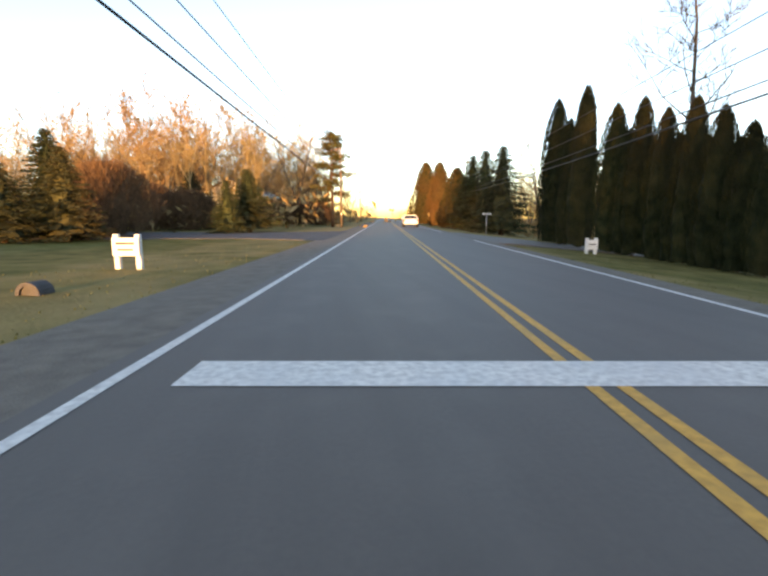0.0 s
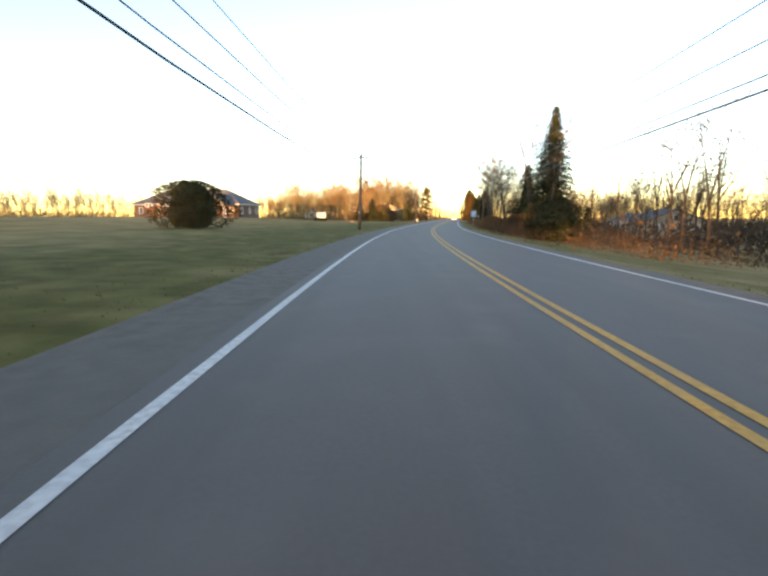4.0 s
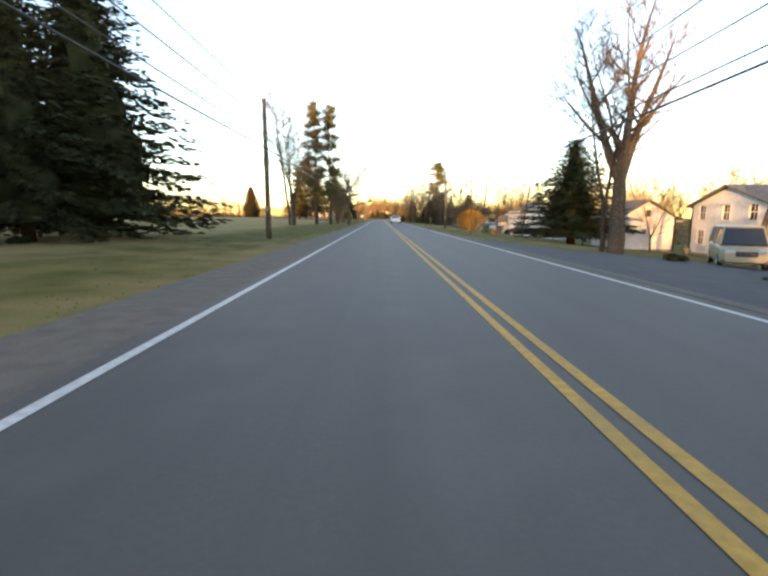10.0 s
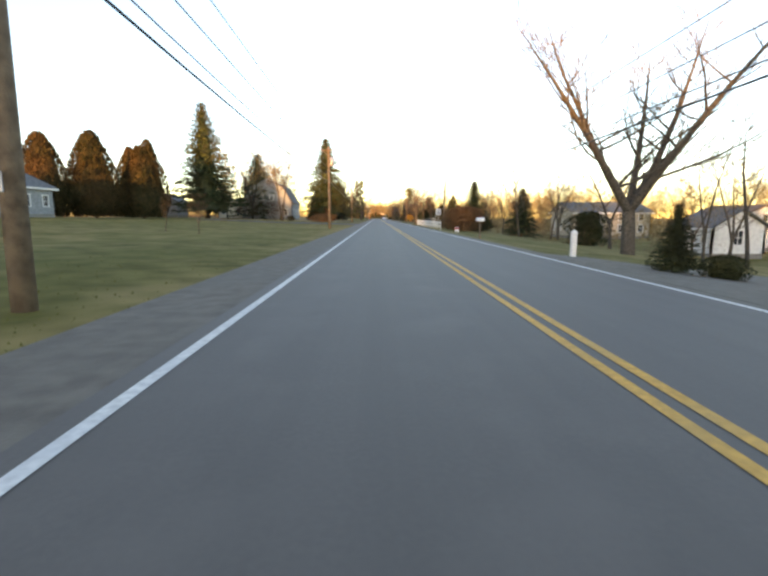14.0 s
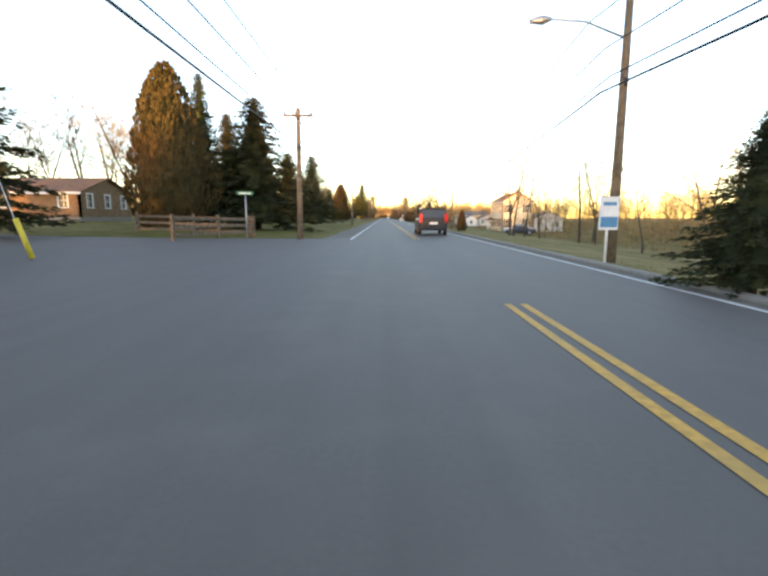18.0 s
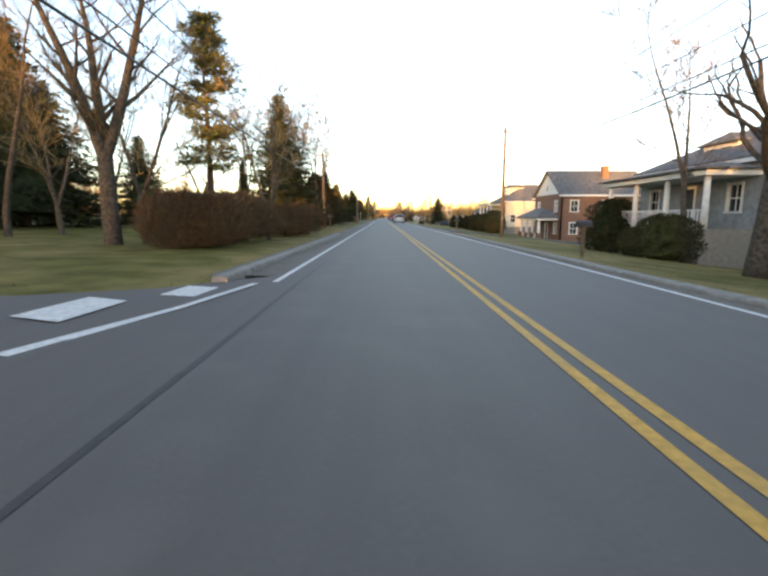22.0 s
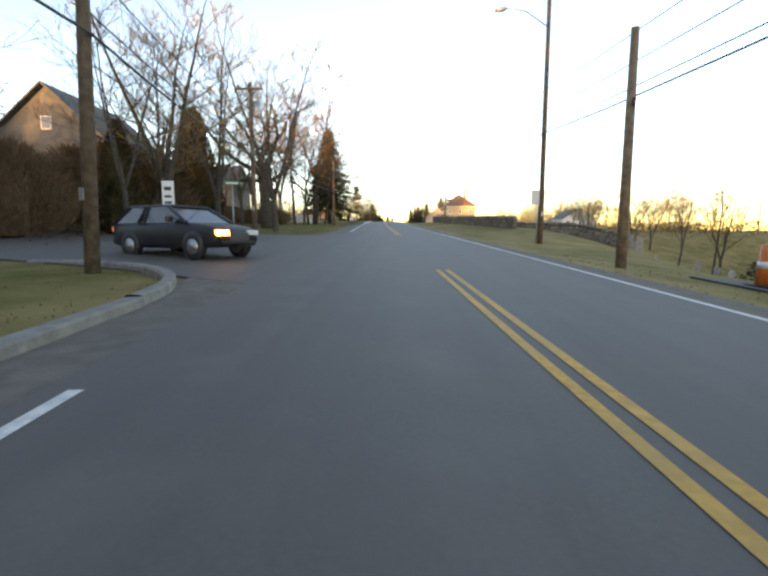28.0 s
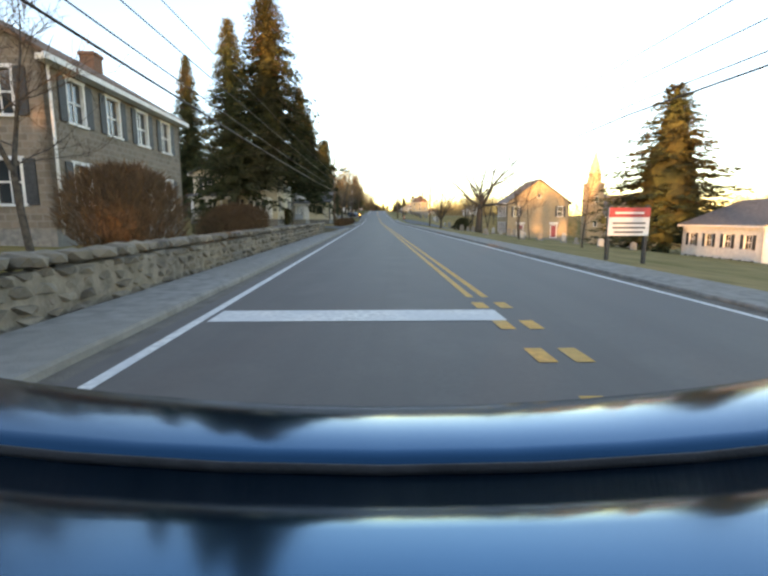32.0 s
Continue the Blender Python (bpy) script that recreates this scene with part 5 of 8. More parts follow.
h = house(-262, 29, 9, 9, 4.4, 6.0, "white two-storey house with a grey roof", M_WSIDING, M_SHINGLE, roof="gable_x", road_windows=((0.8, 3), (3.1, 3)), end_windows=((0.9, 3), (3.1, 4)))
house(-250, 23.5, 6, 6, 3.2, 5.0, "white carriage house behind a spruce", M_WSIDING, M_SHINGLE, name="shed", end_windows=())
house(-292, 25, 5, 4, 2.3, 3.4, "small white shed beside a conifer", M_WSIDING, M_SHINGLE, name="shed", end_windows=((0.8, 1),), road_windows=())
house(-352, 33, 14, 10, 4.2, 6.0, "tan split-level house behind evergreens", M_TSIDING, M_SHINGLE, roof="gable_x", end_windows=((0.7, 4), (2.7, 4)))
house(-392, 29, 5, 5, 2.5, 4.0, "small white outbuilding behind a bare tree", M_WSIDING, M_SHINGLE, name="shed", end_windows=((0.8, 1),))
house(-384, 36, 9, 8, 2.7, 4.6, "white house with a brown roof", M_WSIDING, M_BROWNROOF)
h = house(-459, 26, 7, 12, 7.0, 9.0, "pale cream colonial house with dark shutters", M_CREAM, M_BROWNROOF, shutters=M_SHUTTER, road_windows=((1.0, 5), (4.4, 5)), end_windows=((1.0, 2), (4.4, 2)), door=5.5, win=(0.95, 1.9), chimney=((0, -0.8, 2.6), (0, 0.8, 2.6)))
porch(h, -5.6, -4.0, -1.3, 1.3, 0.4, 3.0, [(-5.4, -1.1), (-5.4, 1.1)], M_BROWNROOF, rail=False)
house(-457, 34, 7, 7, 3.0, 4.6, "white rear wing of the cream house", M_WSIDING, M_SHINGLE, name="house_wing")
h = house(-566, 24.0, 13, 10, 2.8, 5.9, "cream house with a dark slate mansard roof and white dormers", M_CREAM, M_SLATE, roof="mansard", road_windows=((0.8, 4),), end_windows=((0.7, 3),), chimney=((0.2, 0.0, 3.6),))
for x in (-4.2, -1.6, 1.4):
    dormer(h, x, -5.0, 3.5, 1.1, 1.6, 1.6, 0, M_WPAINT, M_SHINGLE)
for y in (-2.5, 2.0):
    dormer(h, -6.4, y, 3.5, 1.1, 1.6, 1.6, -90, M_WPAINT, M_SHINGLE)
house(-538, 34, 12, 10, 4.6, 7.0, "tan house with a mansard roof among bare trees", M_TSIDING, M_BROWNROOF, roof="mansard", end_windows=((0.8, 3),))
h = house(-605.5, 20.2, 12, 9.5, 4.4, 7.6, "yellow bungalow with a hipped roof and a deep columned porch", M_CREAM, M_SHINGLE, roof="hip", road_windows=((0.8, 3),), end_windows=((0.8, 3),), door=4.2, plinth=0.45, base=-1.0)
porch(h, -8.6, -6.0, -4.7, 4.7, 0.45, 4.5, [(-8.3, -4.4), (-8.3, -1.5), (-8.3, 1.5), (-8.3, 4.4)], M_SHINGLE, brick=True, lean=(0.9, 0))
dormer(h, -4.6, 0, 6.2, 2.6, 1.3, 3.0, -90, M_CREAM, M_SHINGLE)
house(-584, 20, 10, 7, 2.5, 3.6, "low white garage with glass doors", M_WSIDING, M_SHINGLE, name="garage", end_windows=((0.4, 4),), win=(1.2, 1.7))
h = house(-631.5, 20.3, 11, 9.5, 5.8, 8.8, "red brick house with a white gable and pedimented porch", M_BRICK, M_SHINGLE, roof="gable_x", gable_mat=M_WSIDING, road_windows=((0.9, 3), (3.6, 2)), end_windows=((0.9, 3), (3.6, 3)), door=4.3, plinth=0.8, chimney=((0.2, -0.3, 3.6),))
porch(h, -8.0, -5.5, -4.0, 4.0, 0.8, 3.6, [(-7.7, -3.7), (-7.7, -1.2), (-7.7, 1.2), (-7.7, 3.7)], M_SHINGLE, brick=True, pitch=1.2, lean=(0.2, 0))
h = house(-667, 15.8, 12, 10, 3.2, 6.0, "grey bungalow with a hipped roof and white porch columns", M_GSIDING, M_SHINGLE, roof="hip", road_windows=((0.8, 3),), end_windows=((0.8, 3),), door=4.4, plinth=0.8, base=-0.2)
porch(h, -8.5, -6.0, -4.8, 4.8, 0.8, 3.5, [(-8.2, -4.5), (-8.2, -1.5), (-8.2, 1.5), (-8.2, 4.5)], M_SHINGLE, lean=(0.9, 0))
dormer(h, -4.6, 0, 4.2, 2.6, 1.1, 3.0, -90, M_WPAINT, M_SHINGLE)
h = house(-694.8, 12.7, 9, 9, 3.5, 7.0, "tan gabled house with a large multi-paned window", M_TSIDING, M_BROWNROOF, end_windows=((0.8, 1),), road_windows=((0.8, 2),))
win = mesh_object("studio_window", *frame_mesh(-4.2, 0.4, 1.6, 2.3, 0.14, -4.62, -4.48), M_WPAINT, h)
bm = bmesh.new()
for k in range(1, 4):
    add_box(bm, -4.2 + 1.6 * k / 4 - 0.03, -4.2 + 1.6 * k / 4 + 0.03, -4.60, -4.53, 0.4, 2.7)
for k in range(1, 6):
    add_box(bm, -4.2, -2.6, -4.60, -4.53, 0.4 + 2.3 * k / 6 - 0.03, 0.4 + 2.3 * k / 6 + 0.03)
part("glazing_bars", bm, M_WPAINT, win)
bm = bmesh.new()
add_box(bm, -4.2, -2.6, -4.53, -4.505, 0.4, 2.7)
part("pane", bm, M_GLASS, win)
h = house(-716.5, 17.0, 11, 10.8, 6.0, 10.6, "tan stucco house with a brown hipped roof and white porch", M_STUCCO, M_BROWNROOF, roof="hip", road_windows=((0.9, 4), (3.5, 3)), end_windows=((0.9, 3), (3.5, 3)), door=5.0, over=0.7, base=-0.6, chimney=((0.3, -0.98, 6.6),))
porch(h, -8.0, -5.5, -5.0, 5.2, 0.5, 3.0, [(-7.7, -4.8), (-7.7, -1.6), (-7.7, 1.7), (-7.7, 5.0)], M_BROWNROOF, lean=(0.9, 0), pitch=0.8)
dormer(h, -4.8, 0, 6.9, 3.0, 1.9, 3.2, -90, M_WPAINT, M_BROWNROOF)
h.scale = (0.85, 0.85, 0.85)
house(-745, 44, 8, 9, 2.8, 5.2, "white house beyond the stone wall", M_WSIDING, M_SHINGLE)
h = house(-828.75, 45.5, 12, 7.5, 6.0, 9.8, "large sandstone meeting house with dark shutters", M_WARMSTONE, M_SHINGLE, roof="gable_y", base=-7.9, shutters=M_SHUTTER, road_windows=((0.9, 4), (3.6, 4)), end_windows=((3.6, 2),), end_doors=(2.0, 8.6),
          door_mat=M_REDDOOR, win=(1.0, 1.7), name="meeting_house")
h.scale = (1.65, 1.65, 1.87)
for x in (-3.45, 3.15):
    box_part("door_surround", x - 0.9, x + 0.9, -3.83, -3.76, 2.75, 3.0, M_WPAINT, h)
h = house(-818, 80, 26, 15, 10.5, 18.0, "sandstone church with arched windows and a grey roof", M_WARMSTONE, M_SHINGLE, roof="gable_x", base=-11.5, end_windows=((2.2, 5),), road_windows=((2.2, 2),), win=(1.5, 5.2), name="church")
bm = bmesh.new()
add_box(bm, -18.2, -12.9, -5.5, -0.2, -2.5, 22.5, 0.05)
part("tower", bm, M_WARMSTONE, h)
bm = bmesh.new()
bmesh.ops.create_cone(bm, cap_ends=True, segments=8, radius1=2.6, radius2=2.1, depth=3.4, matrix=Matrix.Translation((-15.5, -2.8, 24.2)))
part("belfry", bm, M_WARMSTONE, h)
bm = bmesh.new()
bmesh.ops.create_cone(bm, cap_ends=True, segments=8, radius1=2.3, radius2=0.05, depth=8.5, matrix=Matrix.Translation((-15.5, -2.8, 30.1)))
part("spire", bm, M_TSIDING, h)
for z in (7.0, 15.5):
    bm = bmesh.new()
    add_box(bm, -16.2, -14.9, -5.6, -5.45, z, z + 2.2, 0.05)
    w = part("tower_window", bm, M_WPAINT, h)
    bm = bmesh.new()
    add_box(bm, -16.0, -15.1, -5.66, -5.58, z + 0.2, z + 2.0)
    part("pane", bm, M_GLASS, w)
house(-938, 34, 14, 11, 5.6, 8.2, "large white house with rows of shuttered windows", M_WSIDING, M_SHINGLE, base=-5.6, road_windows=((0.9, 4), (3.3, 4)), end_windows=((0.9, 5), (3.3, 5)), shutters=M_SHUTTER)


# ---- woods that stay far off ----
def woods(q0, q1, u0, u1, count, low, high, seed, label, gap=9.0, twigs=17, material=None, name="far_woods", bold=1.25, undergrowth=44, tuft=0.34, size=1.0):
    r = random.Random(seed)
    v, f = [], []

    def sliver(a, b, w0, w1):
        k = len(v)
        d = (b - a).normalized()
        s = d.orthogonal().normalized()
        c = d.cross(s)
        for p, w in ((a, w0), (b, w1)):
            for g in range(3):
                e = p + (s * math.cos(2.094 * g) + c * math.sin(2.094 * g)) * w
                v.append((e.x, e.y, e.z))
        for g in range(3):
            h = (g + 1) % 3
            f.append((k + g, k + h, k + 3 + h, k + 3 + g))

    def twig(a, b, w):
        k = len(v)
        s = (b - a).orthogonal().normalized() * w
        for e in (a - s, a + s, b):
            v.append((e.x, e.y, e.z))
        f.append((k, k + 1, k + 2))

    for _ in range(count):
        for _t in range(20):
            q, u = r.uniform(q0, q1), r.uniform(u0, u1)
            if abs(u) > gap:
                break
        base = spot(q, u, land(q, u) - 0.2)
        h = r.uniform(low, high)
        for b in range(undergrowth):
            low_one = b % 2 == 0
            p = base + Vector((r.gauss(0, 0.42 * h), r.gauss(0, 0.42 * h), h * (max(0.15, tuft * 0.6) if low_one else tuft) * r.random() ** 1.3))
            d = Vector((r.gauss(0, 0.8), r.gauss(0, 0.8), r.gauss(0.7, 0.5))).normalized()
            leaf(v, f, p, d, r.uniform(0.03, 0.10) * h * size, r.uniform(0.03, 0.055) * h * size if low_one else r.uniform(0.006, 0.02) * h * size, r)
        top = base + Vector((r.gauss(0, 0.05 * h), r.gauss(0, 0.05 * h), h))
        w = 0.0085 * h * bold
        fork = base.lerp(top, r.uniform(0.2, 0.45))
        sliver(base, fork, w, w * 0.75)
        for k in range(r.randint(3, 4)):
            lead = fork + Vector((r.gauss(0, 0.12 * h), r.gauss(0, 0.12 * h), h * r.uniform(0.36, 0.62)))
            sliver(fork, lead, w * 0.55, w * 0.06)
            for j in range(twigs // 2):
                p = fork.lerp(lead, r.uniform(0.2, 0.98))
                e = p + Vector((r.gauss(0, 0.095 * h), r.gauss(0, 0.095 * h), h * r.uniform(0.0, 0.19)))
                twig(p, e, w * 0.36)
                for i in range(4):
                    pp = p.lerp(e, r.uniform(0.3, 1))
                    twig(pp, pp + Vector((r.gauss(0, 0.045 * h), r.gauss(0, 0.045 * h), h * r.uniform(-0.01, 0.09))), w * 0.34)
                for i in range(2):
                    pp = p.lerp(e, r.uniform(0.2, 1.1)) + Vector((r.gauss(0, 0.03 * h), r.gauss(0, 0.03 * h), r.gauss(0, 0.03 * h)))
                    d = Vector((r.gauss(0, 1), r.gauss(0, 1), r.gauss(0.5, 0.8))).normalized()
                    leaf(v, f, pp, d, r.uniform(0.02, 0.06) * h, r.uniform(0.003, 0.012) * h, r)
    return tagged(mesh_object(name, v, f, material or M_TWIG), label, "woods", kind="stuff")


WOODS = "leafless brown woods beyond the lawns"
GOLD = "leafless tan and reddish woods catching the low sun"
woods(34, 190, -100, -14, 330, 8, 14, 1, GOLD, material=M_BUDS)
woods(52, 130, -64, -15, 110, 13, 18, 21, GOLD, material=M_BUDS, undergrowth=70)
woods(-60, 40, -135, -70, 210, 5, 8.5, 2, GOLD, material=M_BUDS, undergrowth=80)
woods(-190, -60, -150, -58, 190, 7, 11, 22, WOODS, undergrowth=70)
woods(-330, -190, -170, -80, 170, 6, 10, 3, WOODS, undergrowth=90)
woods(-560, -330, -125, -58, 260, 8, 14, 4, GOLD, material=M_BUDS, undergrowth=70)
woods(-760, -560, -110, -42, 300, 8, 14, 5, WOODS)
woods(-990, -760, -100, -36, 400, 11, 18, 6, WOODS, undergrowth=60)
woods(34, 190, 18, 90, 240, 9, 14, 7, GOLD, material=M_BUDS)
woods(-130, 30, 22, 80, 280, 8, 14, 8, WOODS, undergrowth=70)
woods(-330, -130, 36, 90, 300, 9, 15, 9, GOLD, material=M_BUDS, undergrowth=70)
woods(-560, -330, 42, 100, 300, 8, 13, 10, GOLD, material=M_BUDS, undergrowth=70)
woods(-760, -560, 40, 95, 270, 8, 13, 11, GOLD, material=M_BUDS, undergrowth=70)
woods(-990, -760, 100, 160, 230, 9, 14, 12, GOLD, material=M_BUDS, undergrowth=70)
woods(190, 900, -140, 140, 300, 10, 16, 13, "leafless woods on the skyline at the end of the road", gap=14, twigs=14)
# never in view: added behind the drive's end to shade the left side
woods(-1098, -1000, -150, -8, 260, 13, 19, 14, WOODS, twigs=18)
# unseen dense patch, added to keep low sun off the hemlocks
woods(-1032, -1002, -78, -42, 110, 16, 21, 24, "unseen dense woods added behind the village to shade the hemlocks", material=M_SPRUCE, undergrowth=150, tuft=0.9, size=1.7)
woods(-1098, -1000, 10, 140, 100, 9, 14, 19, WOODS, twigs=18)
woods(-88, 6, 5.4, 17, 430, 0.8, 1.9, 15, "tangled brown roadside brush", material=M_HEDGE, name="brush", twigs=10, bold=0.45, undergrowth=80, gap=5, tuft=0.8, size=1.6)
woods(-536, -440, 23, 42, 190, 2.4, 6.5, 16, "tangle of reddish brown saplings", material=M_BUDS, name="brush", twigs=16, bold=0.7, undergrowth=36)
woods(-860, -780, -28, -12, 100, 1.2, 3.0, 17, "tangled brown shrubs in front of a house", material=M_HEDGE, name="brush", twigs=12, bold=0.45, undergrowth=110, tuft=0.8, size=0.8)
woods(-602, -573, -19, -8.8, 210, 1.2, 2.5, 23, "low brown brush between small spruces", material=M_HEDGE, name="brush", twigs=12, bold=0.45, undergrowth=100, tuft=0.8, size=1.0, gap=8)
woods(-658, -622, -17, -8.4, 130, 1.2, 3.0, 20, "dark brown tangled brush beside the verge", material=M_HEDGE, name="brush", twigs=12, bold=0.45, undergrowth=110, tuft=0.8, size=0.8, gap=8)
woods(-400, -330, 12, 26, 90, 1.2, 3.0, 18, "tangled brown shrubs along a property line", material=M_HEDGE, name="brush", twigs=12, bold=0.45, undergrowth=110, tuft=0.8, size=0.8)


# ---- grass along the edges ----
def verge(name, q0, q1, u0, u1, count, low, high, seed, label, material=None):
    r = random.Random(seed)
    v, f = [], []
    for _ in range(count):
        q = r.uniform(q0, q1)
        u = u0 + (u1 - u0) * r.random() ** 2
        p = spot(q, u, bumpy(q, u) - 0.01)
        a = r.uniform(0, 6.283)
        h = r.uniform(low, high)
        w = r.uniform(0.012, 0.03)
        d = Vector((math.cos(a), math.sin(a), 0))
        k = len(v)
        tip = p + Vector((r.gauss(0, 0.35) * h, r.gauss(0, 0.35) * h, h))
        for e in (p - d * w, p + d * w, p + Vector((-d.y, d.x, 0)) * w, tip):
            v.append((e.x, e.y, e.z))
        f += [(k, k + 1, k + 3), (k + 1, k + 2, k + 3), (k + 2, k, k + 3)]
    return tagged(mesh_object(name, v, f, material or M_BLADE), label, "grass", kind="stuff")


verge("grass", -545, 30, -4.85, -9.5, 26000, 0.015, 0.05, 31, "uneven fringe of green and straw grass at the road's edge")
verge("grass", -900, -570, -4.8, -9.0, 12000, 0.015, 0.05, 32, "uneven fringe of green grass at the road's edge")
verge("grass", -340, 30, 3.8, 8.5, 16000, 0.015, 0.05, 33, "uneven fringe of straw-coloured grass at the road's edge")
verge("grass", -865, -340, 3.9, 8.5, 20000, 0.015, 0.05, 34, "uneven fringe of green and straw grass at the road's edge")


# ---- paved entrances, kerbs, pavements ----
def apron(name, q0, q1, u0, u1, material, label, lift=0.05, flare=0.0, meets_road=True):
    """A paved patch beside the road that follows the ground."""
    nq, nu = max(2, int(abs(q1 - q0) / 1.5)), max(2, int(abs(u1 - u0) / 1.5))
    v, f = [], []
    for i in range(nu + 1):
        u = u0 + (u1 - u0) * i / nu
        wide = flare * max(0.0, 1 - i / nu * 4) ** 2
        for j in range(nq + 1):
            q = q0 - wide + (q1 - q0 + 2 * wide) * j / nq
            near = min(1.0, abs(u - u0) / 2.0) if meets_road else 1.0
            v.append(tuple(spot(q, u, bumpy(q, u) * near + lift * near - 0.008 * (1 - near))))
    for i in range(nu):
        for j in range(nq):
            a = i * (nq + 1) + j
            f.append((a, a + 1, a + nq + 2, a + nq + 1))
    for j in (0, nq):
        k = len(v)
        for i in range(nu + 1):
            e = v[i * (nq + 1) + j]
            v.append((e[0], e[1], e[2] - 0.5))
        f += [(i * (nq + 1) + j, (i + 1) * (nq + 1) + j, k + i + 1, k + i) for i in range(nu)]
    k = len(v)
    v += [(e[0], e[1], e[2] - 0.5) for e in v[:nq + 1]]
    f += [(j, j + 1, k + j + 1, k + j) for j in range(nq)]
    return tagged(mesh_object(name, v, f, material), label, "paving", kind="structure")


DRV = "dark asphalt driveway joining the road"
apron("driveway", 26, 36, -4.5, -34, M_DRIVE, DRV, flare=3)
apron("side_road", 24, 34, 3.3, 60, M_ROAD, "side street leading off between hedges", flare=3)
apron("side_road", -126, -113, -3.56, -50, M_ROAD, "side street leading off past a lawn", flare=4)
apron("driveway", -323, -319, -4.5, -26, M_DRIVE, DRV, flare=1.5)
apron("driveway", -361, -353, -4.5, -30, M_DRIVE, DRV, flare=2.5)
apron("driveway", -298, -274, 3.4, 20, M_DRIVE, "dark asphalt parking area in front of a white house", flare=2)
apron("driveway", -428, -420, 3.4, 20, M_SHOULDER, "gravelly driveway joining the road", flare=1.5)
apron("side_road", -568, -546, -3.56, -60, M_ROAD, "side street joining the road at a wide mouth", flare=5)
apron("driveway", -646, -637, 3.4, 20, M_DRIVE, DRV, flare=1.5)
apron("driveway", -689, -682, -3.56, -22, M_ROAD, "wide asphalt entrance with white crossing bars", flare=3)
apron("driveway", -732, -723, -3.56, -40, M_ROAD, "asphalt entrance to a car park", flare=7.5)
apron("side_road", -849, -834, -3.56, -50, M_ROAD, "side street joining at the corner", flare=4)
apron("driveway", -888, -881, -4.5, -14, M_DRIVE, "worn asphalt driveway beside a lawn", flare=1)
apron("driveway", -931, -920, -4.5, -12, M_DRIVE, "worn asphalt forecourt of a house", flare=1)
apron("car_park", -884, -850, 6.3, 24, M_DRIVE, "dark asphalt car park beside a churchyard", meets_road=False)


def painted(name, corners, label):
    """A painted patch on an entrance, given by its corners (q, u)."""
    v = []
    for q, u in corners:
        near = min(1.0, max(0.0, -3.56 - u) / 2.0)
        v.append(tuple(spot(q, u, (bumpy(q, u) + 0.05) * near - 0.008 * (1 - near) + 0.02)))
    tagged(mesh_object(name, v, [tuple(range(len(v)))], M_WHITE), label, "road marking", kind="structure")


painted("crossing_bar", ((-683.2, -5.0), (-683.0, -5.7), (-681.7, -5.6), (-681.9, -4.95)), "white painted crossing bar on an entrance")
painted("crossing_bar", ((-681.5, -4.2), (-681.4, -4.75), (-680.5, -4.7), (-680.6, -4.15)), "white painted crossing bar on an entrance")
v, f = strip("tar_seam", [-2.95, -2.89], -706, -676, 2, 0.004, M_TAR)
tagged(mesh_object("tar_seam", v, f, M_TAR), "dark sealed seam along the lane", "road seam", kind="structure")
painted("edge_line", ((-680.2, -3.58), (-680.2, -3.72), (-682.3, -4.12), (-684.4, -4.72), (-684.4, -4.56), (-682.3, -3.98)), "white painted line turning into an entrance")


def kerb(q0, q1, u0, u1, top, label, name="kerb", material=None, step=2.0, follow=False):
    """A raised edge with rounded arrises between two offsets."""
    s = 1 if u1 > u0 else -1
    prof = [(u0, -0.15), (u0 + s * 0.01, top - 0.03), (u0 + s * 0.03, top), (u1 - s * 0.03, top), (u1, top - 0.04), (u1, -0.15)]
    n = max(1, int(abs(q1 - q0) / step))
    v, f = [], []
    for i in range(n + 1):
        q = q0 + (q1 - q0) * i / n
        for u, z in prof:
            v.append(tuple(spot(q, u + 0.02 * noise.noise(Vector((q * 0.3, u, 0))), z + (land(q, (u0 + u1) / 2) if follow else 0) + 0.012 * noise.noise(Vector((q * 0.25, 5, u))))))
    k = len(prof)
    for i in range(n):
        for j in range(k - 1):
            a = i * k + j
            f.append((a, a + 1, a + k + 1, a + k))
    f.append(tuple(range(k)))
    f.append(tuple(n * k + j for j in reversed(range(k))))
    return tagged(mesh_object(name, v, f, material or M_CONCRETE), label, name.replace("_", " "), kind="structure")


kerb(-722, -690, -5.5, -5.75, 0.09, "pale concrete kerb along a lawn", "kerb", M_PALE)
kerb(-722, -690, -6.9, -7.6, 0.06, "pale concrete footpath behind a grass strip", "pavement", M_PALE)
kerb(-680, -657, -4.2, -4.5, 0.10, "low concrete kerb beside the verge")
kerb(-776, -739, -3.66, -3.9, 0.13, "pale concrete kerb beside a lawn", "kerb", M_PALE)
kerb(-830, -560, 3.45, 3.75, 0.05, "low worn concrete kerb along the far lane")
kerb(-560, -440, 3.5, 3.75, 0.06, "low worn concrete kerb along the far lane")
kerb(-1090, -868, 3.4, 4.5, 0.05, "grey-tan concrete pavement along the far lane", "pavement")
kerb(-1090, -946, -3.8, -4.85, 0.08, "grey-tan concrete pavement beside a stone wall", "pavement")
kerb(-946, -932, -3.85, -4.3, 0.10, "narrow concrete kerb strip beside a driveway", "pavement")
kerb(-920, -890, -3.85, -4.3, 0.10, "grey-tan concrete pavement beside a low hedge", "pavement")
kerb(-880, -855, -4.4, -4.65, 0.12, "low concrete kerb beside grass")


